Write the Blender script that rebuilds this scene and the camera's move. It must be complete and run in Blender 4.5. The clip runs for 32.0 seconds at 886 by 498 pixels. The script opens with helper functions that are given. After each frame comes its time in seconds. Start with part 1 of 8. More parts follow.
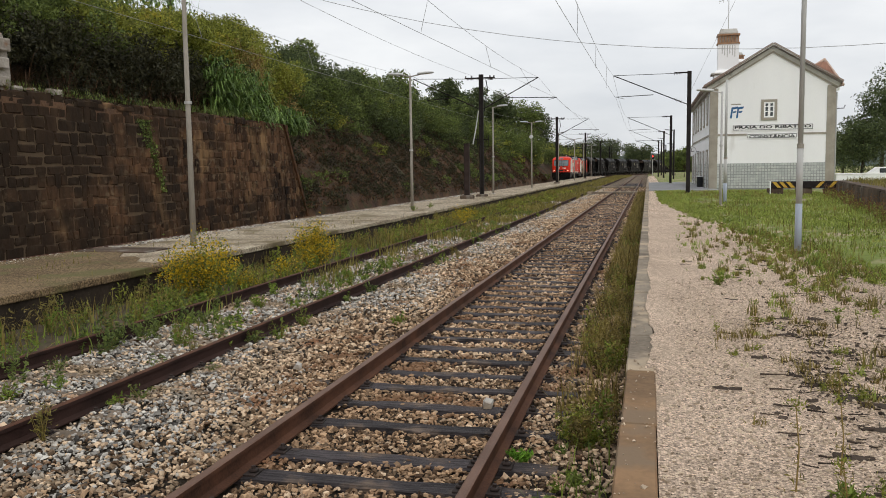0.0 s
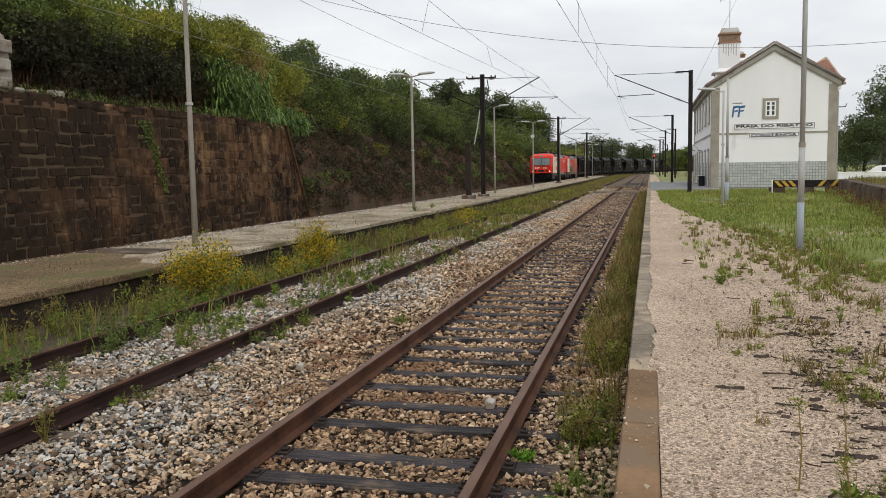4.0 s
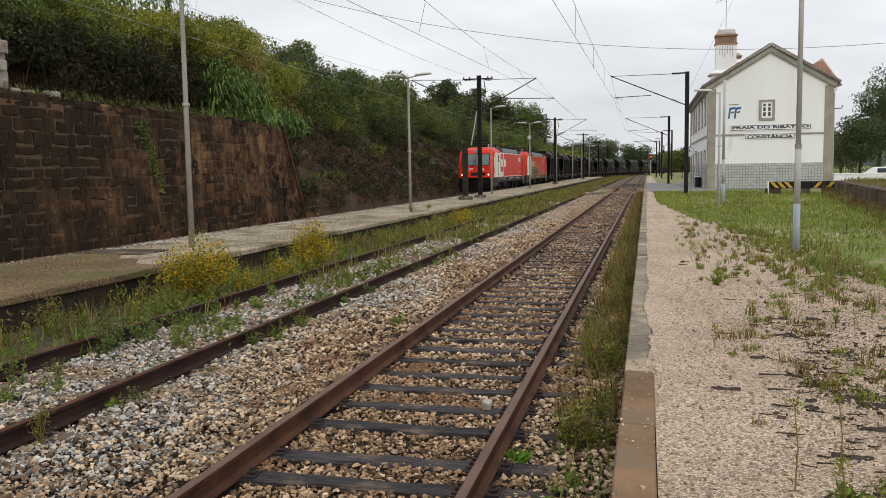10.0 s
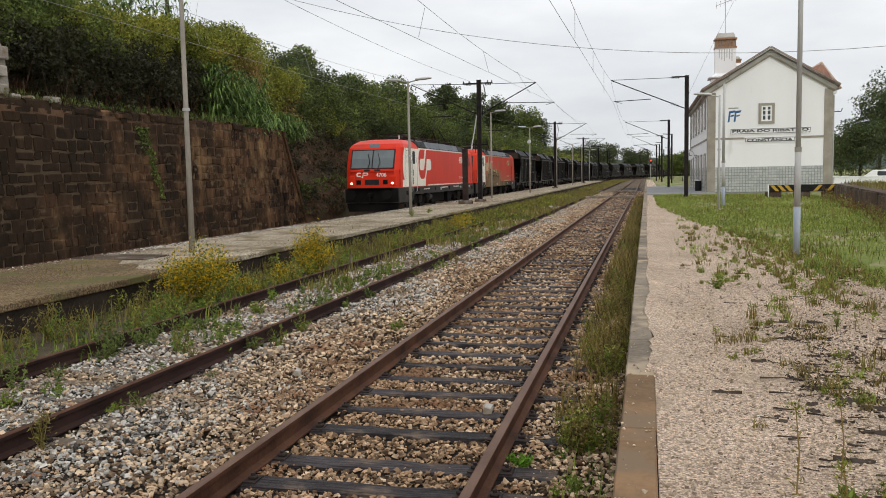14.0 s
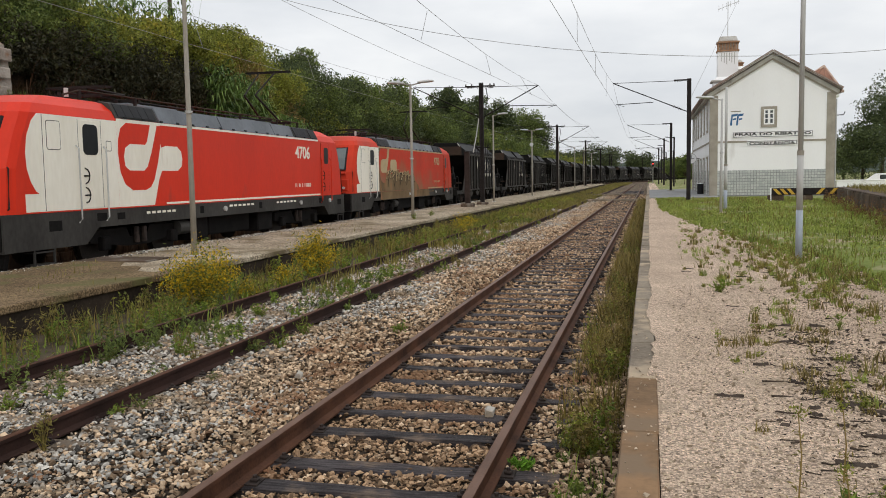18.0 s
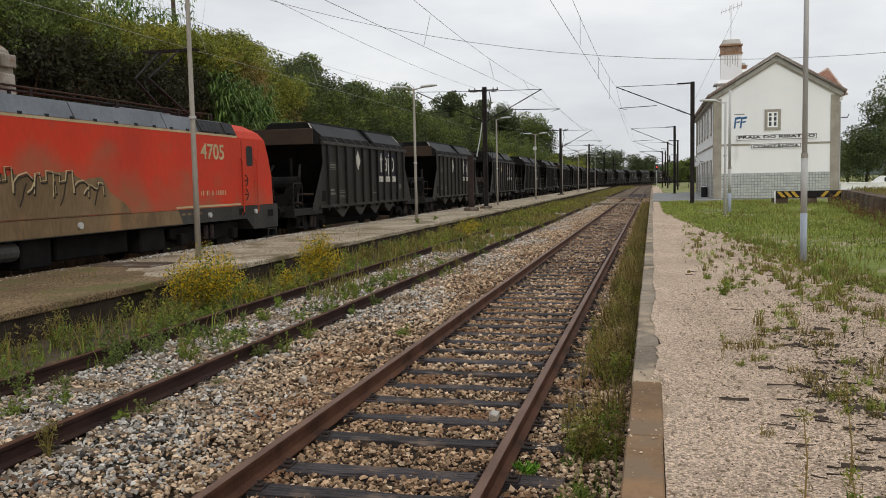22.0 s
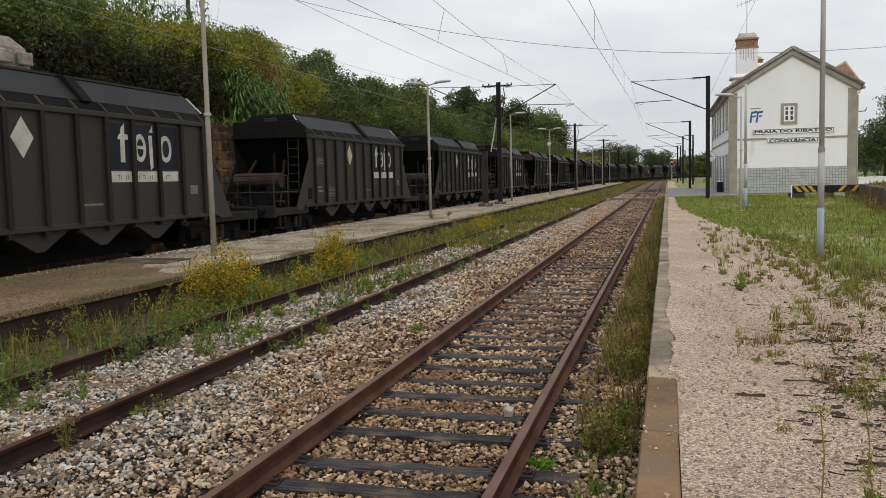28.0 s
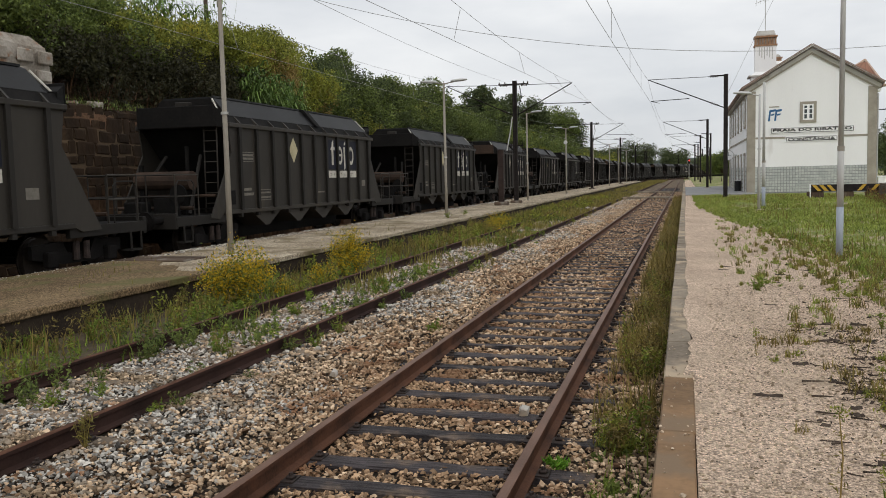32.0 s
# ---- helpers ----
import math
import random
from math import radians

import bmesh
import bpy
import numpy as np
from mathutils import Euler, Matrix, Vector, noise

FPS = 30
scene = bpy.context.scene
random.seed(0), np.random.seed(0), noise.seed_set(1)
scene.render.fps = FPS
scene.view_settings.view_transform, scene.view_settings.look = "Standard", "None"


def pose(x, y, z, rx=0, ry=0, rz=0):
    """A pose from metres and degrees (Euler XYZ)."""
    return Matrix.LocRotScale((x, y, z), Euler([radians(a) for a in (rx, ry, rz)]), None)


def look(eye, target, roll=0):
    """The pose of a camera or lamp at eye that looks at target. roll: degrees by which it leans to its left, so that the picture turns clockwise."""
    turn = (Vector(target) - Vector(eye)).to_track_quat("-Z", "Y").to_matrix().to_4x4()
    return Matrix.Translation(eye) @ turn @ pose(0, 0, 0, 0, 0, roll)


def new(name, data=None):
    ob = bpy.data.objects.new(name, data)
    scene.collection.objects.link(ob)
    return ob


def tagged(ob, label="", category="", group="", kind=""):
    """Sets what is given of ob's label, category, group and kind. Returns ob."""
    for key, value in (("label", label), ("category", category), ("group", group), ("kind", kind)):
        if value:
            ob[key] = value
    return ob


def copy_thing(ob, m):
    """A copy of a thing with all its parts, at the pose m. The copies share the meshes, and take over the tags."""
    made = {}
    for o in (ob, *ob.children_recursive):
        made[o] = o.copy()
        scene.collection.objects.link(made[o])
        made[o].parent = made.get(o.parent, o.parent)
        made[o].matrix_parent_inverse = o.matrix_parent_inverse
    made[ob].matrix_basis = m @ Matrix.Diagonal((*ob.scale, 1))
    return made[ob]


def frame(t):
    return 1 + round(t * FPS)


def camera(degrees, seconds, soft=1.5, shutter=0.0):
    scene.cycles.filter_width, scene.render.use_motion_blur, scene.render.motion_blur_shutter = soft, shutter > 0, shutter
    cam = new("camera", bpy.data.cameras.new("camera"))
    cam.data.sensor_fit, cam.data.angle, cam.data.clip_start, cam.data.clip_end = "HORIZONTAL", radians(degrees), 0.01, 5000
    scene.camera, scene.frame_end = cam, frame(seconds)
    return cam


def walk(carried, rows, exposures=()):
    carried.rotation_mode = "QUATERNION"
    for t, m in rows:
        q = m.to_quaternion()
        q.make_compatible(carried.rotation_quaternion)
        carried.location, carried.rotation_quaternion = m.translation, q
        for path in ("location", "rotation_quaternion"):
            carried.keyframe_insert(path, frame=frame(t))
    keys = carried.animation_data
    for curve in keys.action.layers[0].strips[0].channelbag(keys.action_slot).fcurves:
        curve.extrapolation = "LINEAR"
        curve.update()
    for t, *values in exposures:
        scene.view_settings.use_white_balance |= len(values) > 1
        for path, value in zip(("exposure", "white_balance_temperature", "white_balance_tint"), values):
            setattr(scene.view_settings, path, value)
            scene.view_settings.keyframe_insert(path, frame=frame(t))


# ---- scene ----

EYE = (0.0, 0.0, 1.957)
cam = camera(55.66, 32.0, soft=0.95)


def aim(yaw, pitch, roll):
    y, p = radians(yaw), radians(pitch)
    way = Vector((math.sin(y) * math.cos(p), math.cos(y) * math.cos(p), math.sin(p)))
    return look(EYE, Vector(EYE) + way * 20, roll)


# seconds, heading, tilt and roll of the hand-held camera
AIM = [
    (0, -13.746, -5.356, -0.750), (0.5, -13.755, -5.385, -0.807), (1, -13.751, -5.415, -0.848),
    (1.5, -13.809, -5.420, -0.892), (2, -13.804, -5.428, -0.871), (2.5, -13.788, -5.423, -0.781),
    (3, -13.843, -5.412, -0.817), (3.5, -13.893, -5.393, -0.931), (5.5, -13.834, -5.184, -0.942),
    (6, -13.882, -5.217, -0.927), (6.5, -13.896, -5.222, -0.923), (7, -13.883, -5.250, -0.896),
    (7.5, -13.895, -5.295, -0.850), (8, -13.914, -5.298, -0.861), (8.5, -13.870, -5.283, -0.858),
    (9, -13.732, -5.291, -0.864), (9.5, -13.655, -5.289, -0.902), (10, -13.637, -5.289, -0.891),
    (10.5, -13.660, -5.264, -0.856), (11, -13.671, -5.259, -0.798), (11.5, -13.636, -5.178, -0.853),
    (12, -13.642, -5.137, -0.980), (12.5, -13.649, -5.105, -1.077), (13, -13.625, -5.050, -1.128),
    (13.5, -13.617, -5.016, -1.110), (14, -13.657, -4.995, -1.075), (14.5, -13.708, -4.939, -1.074),
    (16.5, -13.789, -5.096, -0.867), (17, -13.779, -4.987, -0.990), (17.5, -13.798, -4.912, -1.020),
    (18, -13.792, -4.803, -0.980), (18.5, -13.817, -4.651, -0.978), (19, -13.865, -4.532, -0.969),
    (19.5, -13.932, -4.472, -0.994), (20, -13.957, -4.519, -1.011), (20.5, -13.982, -4.566, -1.103),
    (21, -14.021, -4.584, -1.118), (21.5, -14.049, -4.562, -1.144), (22, -14.048, -4.515, -1.202),
    (22.5, -14.066, -4.529, -1.171), (23, -14.099, -4.592, -1.215), (23.5, -14.140, -4.638, -1.281),
    (24, -14.145, -4.703, -1.253), (24.5, -14.209, -4.718, -1.336), (25, -14.251, -4.722, -1.358),
    (25.5, -14.230, -4.742, -1.259), (27.5, -14.777, -4.875, -1.375), (28, -15.028, -4.783, -1.400),
    (28.5, -15.175, -4.741, -1.471), (29, -15.257, -4.736, -1.501), (29.5, -15.354, -4.782, -1.473),
    (30, -15.408, -4.798, -1.444), (30.5, -15.448, -4.832, -1.401), (31, -15.558, -4.814, -1.369),
    (31.5, -15.747, -4.805, -1.389), (32, -16.112, -4.844, -1.369),
]
walk(cam, [(t, aim(a, b, c)) for t, a, b, c in AIM], [(0, -0.03), (16, -0.02), (20, -0.1), (24, -0.14), (32, -0.12)])

# ---------------- sky and light ----------------
world = bpy.data.worlds.new("overcast_sky")
scene.world = world
world.use_nodes = True
wt = world.node_tree
wt.nodes.clear()


def wnode(kind, **kw):
    n = wt.nodes.new(kind)
    for k, v in kw.items():
        n.inputs[k].default_value = v
    return n


w_out = wt.nodes.new("ShaderNodeOutputWorld")
w_bg = wnode("ShaderNodeBackground", Strength=1.04)
w_sky = wt.nodes.new("ShaderNodeTexSky")
w_sky.sky_type, w_sky.sun_disc = "NISHITA", False
w_sky.sun_elevation, w_sky.sun_rotation = radians(39), radians(153)
w_co = wt.nodes.new("ShaderNodeTexCoord")
w_sep = wt.nodes.new("ShaderNodeSeparateXYZ")
w_map = wt.nodes.new("ShaderNodeMapping")
w_map.inputs["Scale"].default_value = (1.0, 1.0, 3.2)
w_n1 = wnode("ShaderNodeTexNoise", Scale=2.3, Detail=6.0, Roughness=0.52)
w_ramp = wt.nodes.new("ShaderNodeValToRGB")
w_ramp.color_ramp.elements[0].position, w_ramp.color_ramp.elements[0].color = 0.34, (0.68, 0.71, 0.755, 1)
w_ramp.color_ramp.elements[1].position, w_ramp.color_ramp.elements[1].color = 0.62, (0.96, 0.97, 0.98, 1)
# an overcast vault: about three times as bright overhead as at the horizon
w_grad = wt.nodes.new("ShaderNodeMapRange")
w_grad.inputs["From Min"].default_value, w_grad.inputs["From Max"].default_value = 0.05, 1.0
w_grad.inputs["To Min"].default_value, w_grad.inputs["To Max"].default_value = 0.95, 1.4
w_mul = wt.nodes.new("ShaderNodeVectorMath")
w_mul.operation = "SCALE"
w_dim = wt.nodes.new("ShaderNodeVectorMath")
w_dim.operation = "SCALE"
w_dim.inputs["Scale"].default_value = 0.08
w_mix = wt.nodes.new("ShaderNodeMix")
w_mix.data_type = "RGBA"
w_mix.inputs["Factor"].default_value = 0.93
wl = wt.links.new
wl(w_co.outputs["Generated"], w_sep.inputs[0])
wl(w_co.outputs["Generated"], w_map.inputs["Vector"])
wl(w_map.outputs[0], w_n1.inputs["Vector"])
wl(w_n1.outputs[0], w_ramp.inputs[0])
wl(w_sep.outputs["Z"], w_grad.inputs["Value"])
wl(w_ramp.outputs[0], w_mul.inputs[0])
wl(w_grad.outputs[0], w_mul.inputs["Scale"])
wl(w_sky.outputs[0], w_dim.inputs[0])
wl(w_dim.outputs[0], w_mix.inputs[6])
wl(w_mul.outputs[0], w_mix.inputs[7])
wl(w_mix.outputs[2], w_bg.inputs["Color"])
wl(w_bg.outputs[0], w_out.inputs[0])

sun = new("sun", bpy.data.lights.new("sun", "SUN"))
sun.data.energy, sun.data.angle, sun.data.color = 0.75, radians(50), (1.0, 0.95, 0.88)
sun.matrix_world = look((40, -60, 72), (0, 20, 0))
scene.view_settings.exposure = 0.0

# ---------------- materials ----------------


def material(name, a, b=None, rough=0.8, metal=0.0, scale=3.0, fine=40.0, bump=0.15, spot=None, spot_at=0.62,
             per="", streak=1.0, spec=0.12, dist=0.02, world=False, vary=0.9):
    """A surface with two scales of variation. a, b: its two colours; spot: a third in blotches;
    per: 'object' or 'island' varies it piece by piece; streak: stretches the blotches downwards."""
    m = bpy.data.materials.new(name)
    m.use_nodes = True
    nt = m.node_tree
    N, L = nt.nodes.new, nt.links.new
    bs = nt.nodes["Principled BSDF"]
    bs.inputs["Roughness"].default_value = rough
    bs.inputs["Metallic"].default_value = metal
    bs.inputs["Specular IOR Level"].default_value = spec
    b = b or tuple(c * 0.72 for c in a)
    co = N("ShaderNodeTexCoord")
    mp = N("ShaderNodeMapping")
    mp.inputs["Scale"].default_value = (1, 1, 1.0 / streak)
    if world:
        L(N("ShaderNodeNewGeometry").outputs["Position"], mp.inputs["Vector"])
    else:
        L(co.outputs["Object"], mp.inputs["Vector"])
    n1 = N("ShaderNodeTexNoise")
    n1.inputs["Scale"].default_value, n1.inputs["Detail"].default_value = scale, 6
    n2 = N("ShaderNodeTexNoise")
    n2.inputs["Scale"].default_value, n2.inputs["Detail"].default_value = fine, 4
    L(mp.outputs[0], n1.inputs["Vector"])
    L(mp.outputs[0], n2.inputs["Vector"])
    add = N("ShaderNodeMath")
    add.operation = "MULTIPLY_ADD"
    add.inputs[1].default_value = 0.45
    L(n2.outputs[0], add.inputs[0])
    L(n1.outputs[0], add.inputs[2])
    fac = add.outputs[0]
    lo, hi = 0.5, 0.95
    if per:
        src = N("ShaderNodeObjectInfo") if per == "object" else N("ShaderNodeNewGeometry")
        rnd = src.outputs["Random" if per == "object" else "Random Per Island"]
        a2 = N("ShaderNodeMath")
        a2.operation = "MULTIPLY_ADD"
        a2.inputs[1].default_value = vary
        L(rnd, a2.inputs[0])
        L(fac, a2.inputs[2])
        fac, lo, hi = a2.outputs[0], 0.55 + 0.11 * vary, 0.9 + 0.83 * vary
    rp = N("ShaderNodeValToRGB")
    mr = N("ShaderNodeMapRange")
    mr.inputs["From Min"].default_value, mr.inputs["From Max"].default_value = lo, hi
    L(fac, mr.inputs["Value"])
    L(mr.outputs[0], rp.inputs[0])
    rp.color_ramp.elements[0].color, rp.color_ramp.elements[1].color = (*b, 1), (*a, 1)
    col = rp.outputs[0]
    if spot:
        n3 = N("ShaderNodeTexNoise")
        n3.inputs["Scale"].default_value, n3.inputs["Detail"].default_value = scale * 1.9, 8
        L(mp.outputs[0], n3.inputs["Vector"])
        r3 = N("ShaderNodeMapRange")
        r3.inputs["From Min"].default_value, r3.inputs["From Max"].default_value = spot_at - 0.06, spot_at + 0.06
        L(n3.outputs[0], r3.inputs["Value"])
        mx = N("ShaderNodeMix")
        mx.data_type = "RGBA"
        mx.inputs[7].default_value = (*spot, 1)
        L(r3.outputs[0], mx.inputs[0])
        L(col, mx.inputs[6])
        col = mx.outputs[2]
    L(col, bs.inputs["Base Color"])
    if bump:
        bp = N("ShaderNodeBump")
        bp.inputs["Strength"].default_value, bp.inputs["Distance"].default_value = bump, dist
        L(add.outputs[0], bp.inputs["Height"])
        L(bp.outputs[0], bs.inputs["Normal"])
    return m


def pebble_material(name, light, dark, size, scale=0.6, patch=None, patch_at=0.6, bump=0.8, dist=0.012, spread=(0.52, 1.42)):
    """Loose grit: every pebble of that size in metres has its own tone, over broad soft patches."""
    m = material(name, light, dark, rough=0.92, scale=scale, fine=0.35 / size, bump=0, world=True)
    nt = m.node_tree
    N, L = nt.nodes.new, nt.links.new
    bs = nt.nodes["Principled BSDF"]
    base = bs.inputs["Base Color"].links[0].from_socket
    pos = N("ShaderNodeNewGeometry").outputs["Position"]
    vo = N("ShaderNodeTexVoronoi")
    vo.inputs["Scale"].default_value = 1.0 / size
    L(pos, vo.inputs["Vector"])
    sep = N("ShaderNodeSeparateColor")
    L(vo.outputs["Color"], sep.inputs[0])
    mr = N("ShaderNodeMapRange")
    mr.inputs["To Min"].default_value, mr.inputs["To Max"].default_value = spread
    L(sep.outputs[0], mr.inputs["Value"])
    # colour falls off towards pebble rims, painting the shade in the gaps
    gap = N("ShaderNodeMapRange")
    gap.inputs["From Min"].default_value, gap.inputs["From Max"].default_value = 0.35, 0.75
    gap.inputs["To Min"].default_value, gap.inputs["To Max"].default_value = 1.0, 0.6
    L(vo.outputs["Distance"], gap.inputs["Value"])
    mul = N("ShaderNodeMath")
    mul.operation = "MULTIPLY"
    L(mr.outputs[0], mul.inputs[0])
    L(gap.outputs[0], mul.inputs[1])
    vm = N("ShaderNodeVectorMath")
    vm.operation = "SCALE"
    L(base, vm.inputs[0])
    L(mul.outputs[0], vm.inputs["Scale"])
    col = vm.outputs[0]
    if patch:
        nz = N("ShaderNodeTexNoise")
        nz.inputs["Scale"].default_value, nz.inputs["Detail"].default_value = scale * 1.6, 8
        L(pos, nz.inputs["Vector"])
        r3 = N("ShaderNodeMapRange")
        r3.inputs["From Min"].default_value, r3.inputs["From Max"].default_value = patch_at - 0.08, patch_at + 0.08
        L(nz.outputs[0], r3.inputs["Value"])
        mx = N("ShaderNodeMix")
        mx.data_type = "RGBA"
        mx.inputs[7].default_value = (*patch, 1)
        L(r3.outputs[0], mx.inputs[0])
        L(col, mx.inputs[6])
        col = mx.outputs[2]
    L(col, bs.inputs["Base Color"])
    bp = N("ShaderNodeBump")
    bp.inputs["Strength"].default_value, bp.inputs["Distance"].default_value = bump, dist
    bp.invert = True
    L(vo.outputs["Distance"], bp.inputs["Height"])
    L(bp.outputs[0], bs.inputs["Normal"])
    return m


def leaf_material(name, dark, light, third=None):
    m = material(name, light, dark, rough=0.62, per="island", scale=0.35, fine=2.0, bump=0, spec=0.3, spot=third, spot_at=0.66)
    nt = m.node_tree
    bs = nt.nodes["Principled BSDF"]
    tr = nt.nodes.new("ShaderNodeBsdfTranslucent")
    mix = nt.nodes.new("ShaderNodeMixShader")
    mix.inputs[0].default_value = 0.25
    src = bs.inputs["Base Color"].links[0].from_socket
    nt.links.new(src, tr.inputs["Color"])
    nt.links.new(bs.outputs[0], mix.inputs[1])
    nt.links.new(tr.outputs[0], mix.inputs[2])
    nt.links.new(mix.outputs[0], nt.nodes["Material Output"].inputs["Surface"])
    return m


def grain_material(name, light, dark, worn):
    """Old tarred timber: grain and splits that run along x, worn paler in patches, each piece a little apart."""
    m = material(name, light, dark, rough=0.7, spec=0.2, scale=2.2, fine=26, bump=0, per="object", vary=0.5, spot=worn, spot_at=0.62)
    nt = m.node_tree
    N, L = nt.nodes.new, nt.links.new
    bs = nt.nodes["Principled BSDF"]
    base = bs.inputs["Base Color"].links[0].from_socket
    mp = N("ShaderNodeMapping")
    mp.inputs["Scale"].default_value = (2.0, 26.0, 26.0)
    ob = N("ShaderNodeObjectInfo")
    add = N("ShaderNodeVectorMath")
    L(N("ShaderNodeTexCoord").outputs["Object"], add.inputs[0])
    L(ob.outputs["Location"], add.inputs[1])
    L(add.outputs[0], mp.inputs["Vector"])
    n = N("ShaderNodeTexNoise")
    n.inputs["Scale"].default_value, n.inputs["Detail"].default_value, n.inputs["Roughness"].default_value = 1.6, 7, 0.65
    L(mp.outputs[0], n.inputs["Vector"])
    r = N("ShaderNodeMapRange")
    r.inputs["From Min"].default_value, r.inputs["From Max"].default_value = 0.34, 0.64
    r.inputs["To Min"].default_value, r.inputs["To Max"].default_value = 0.22, 1.5
    L(n.outputs[0], r.inputs["Value"])
    sc = N("ShaderNodeVectorMath")
    sc.operation = "SCALE"
    L(base, sc.inputs[0])
    L(r.outputs[0], sc.inputs["Scale"])
    L(sc.outputs[0], bs.inputs["Base Color"])
    bp = N("ShaderNodeBump")
    bp.inputs["Strength"].default_value, bp.inputs["Distance"].default_value = 1.0, 0.02
    L(n.outputs[0], bp.inputs["Height"])
    L(bp.outputs[0], bs.inputs["Normal"])
    return m


M = {}
M["soil"] = material("soil", (0.17, 0.125, 0.085), (0.075, 0.055, 0.04), scale=0.5, fine=9, bump=0.6, dist=0.08, spot=(0.10, 0.10, 0.04))
M["slope_soil"] = material("slope_soil", (0.115, 0.062, 0.033), (0.026, 0.017, 0.011), scale=0.55, fine=5, bump=1.0, dist=0.25, spot=(0.034, 0.036, 0.013), spot_at=0.58)
# near-black: the shade between the loose stones is put into this colour
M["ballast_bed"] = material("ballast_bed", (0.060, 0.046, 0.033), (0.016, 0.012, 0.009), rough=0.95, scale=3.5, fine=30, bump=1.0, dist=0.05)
M["stone_tan"] = material("stone_tan", (0.74, 0.55, 0.37), (0.065, 0.038, 0.021), per="island", vary=1.6, scale=0.8, fine=30, bump=0.3, dist=0.01, spot=(0.26, 0.13, 0.07), spot_at=0.63)
M["stone_rust"] = material("stone_rust", (0.53, 0.35, 0.21), (0.035, 0.02, 0.012), per="island", vary=1.4, scale=0.8, fine=30, bump=0.3, dist=0.01, spot=(0.22, 0.125, 0.07), spot_at=0.60)
M["stone_grey"] = material("stone_grey", (0.64, 0.60, 0.535), (0.05, 0.045, 0.04), per="island", vary=1.6, scale=0.7, fine=30, bump=0.3, dist=0.01, spot=(0.25, 0.185, 0.12), spot_at=0.56)
M["ballast_far"] = pebble_material("ballast_far", (0.24, 0.18, 0.125), (0.095, 0.07, 0.048), 0.06, 0.5, bump=1.0, dist=0.03)
M["rail"] = material("rail_rust", (0.125, 0.056, 0.032), (0.040, 0.020, 0.013), rough=0.75, metal=0.05, scale=2.5, fine=60, bump=0.25, dist=0.004)
M["rail_dark"] = material("rail_dark_rust", (0.055, 0.029, 0.023), (0.022, 0.013, 0.011), rough=0.8, metal=0.1, scale=2.5, fine=60, bump=0.25, dist=0.004)
M["rail_top"] = material("rail_head", (0.185, 0.108, 0.076), (0.105, 0.06, 0.042), rough=0.55, metal=0.3, scale=1.5, fine=50, bump=0.08, dist=0.002)
M["sleeper"] = grain_material("sleeper_wood", (0.070, 0.058, 0.059), (0.010, 0.008, 0.008), (0.125, 0.09, 0.066))
M["sleeper_tan"] = material("sleeper_concrete", (0.22, 0.17, 0.125), (0.10, 0.078, 0.058), rough=0.85, scale=4, fine=50, bump=0.4, dist=0.01, per="object")
M["iron"] = material("fastening_iron", (0.075, 0.055, 0.048), (0.03, 0.025, 0.023), rough=0.7, metal=0.4, scale=8, fine=80)
M["kerb"] = material("kerb_concrete", (0.30, 0.25, 0.19), (0.125, 0.10, 0.075), rough=0.9, scale=0.9, fine=26, bump=0.6, dist=0.012, world=True, spot=(0.40, 0.315, 0.22), spot_at=0.56)
M["paving"] = material("paving", (0.30, 0.30, 0.295), (0.19, 0.19, 0.19), rough=0.85, scale=0.8, fine=9, bump=0.3, dist=0.01, world=True)
M["grit"] = pebble_material("platform_grit", (0.78, 0.60, 0.455), (0.53, 0.40, 0.295), 0.014, 0.5, patch=(0.36, 0.28, 0.20), patch_at=0.65, bump=0.9, dist=0.014, spread=(0.40, 1.40))
M["platform_l"] = pebble_material("island_platform_grit", (0.55, 0.465, 0.345), (0.31, 0.245, 0.17), 0.03, 0.5, patch=(0.16, 0.125, 0.072), patch_at=0.60, spread=(0.4, 1.5))
# upright faces of both platforms, far darker than the tops
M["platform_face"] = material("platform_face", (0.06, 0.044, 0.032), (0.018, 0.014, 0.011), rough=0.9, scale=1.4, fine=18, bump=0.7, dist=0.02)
M["turf"] = material("turf", (0.22, 0.26, 0.07), (0.10, 0.13, 0.03), rough=0.95, scale=0.6, fine=14, bump=0.8, dist=0.03, spot=(0.36, 0.29, 0.20), spot_at=0.55)


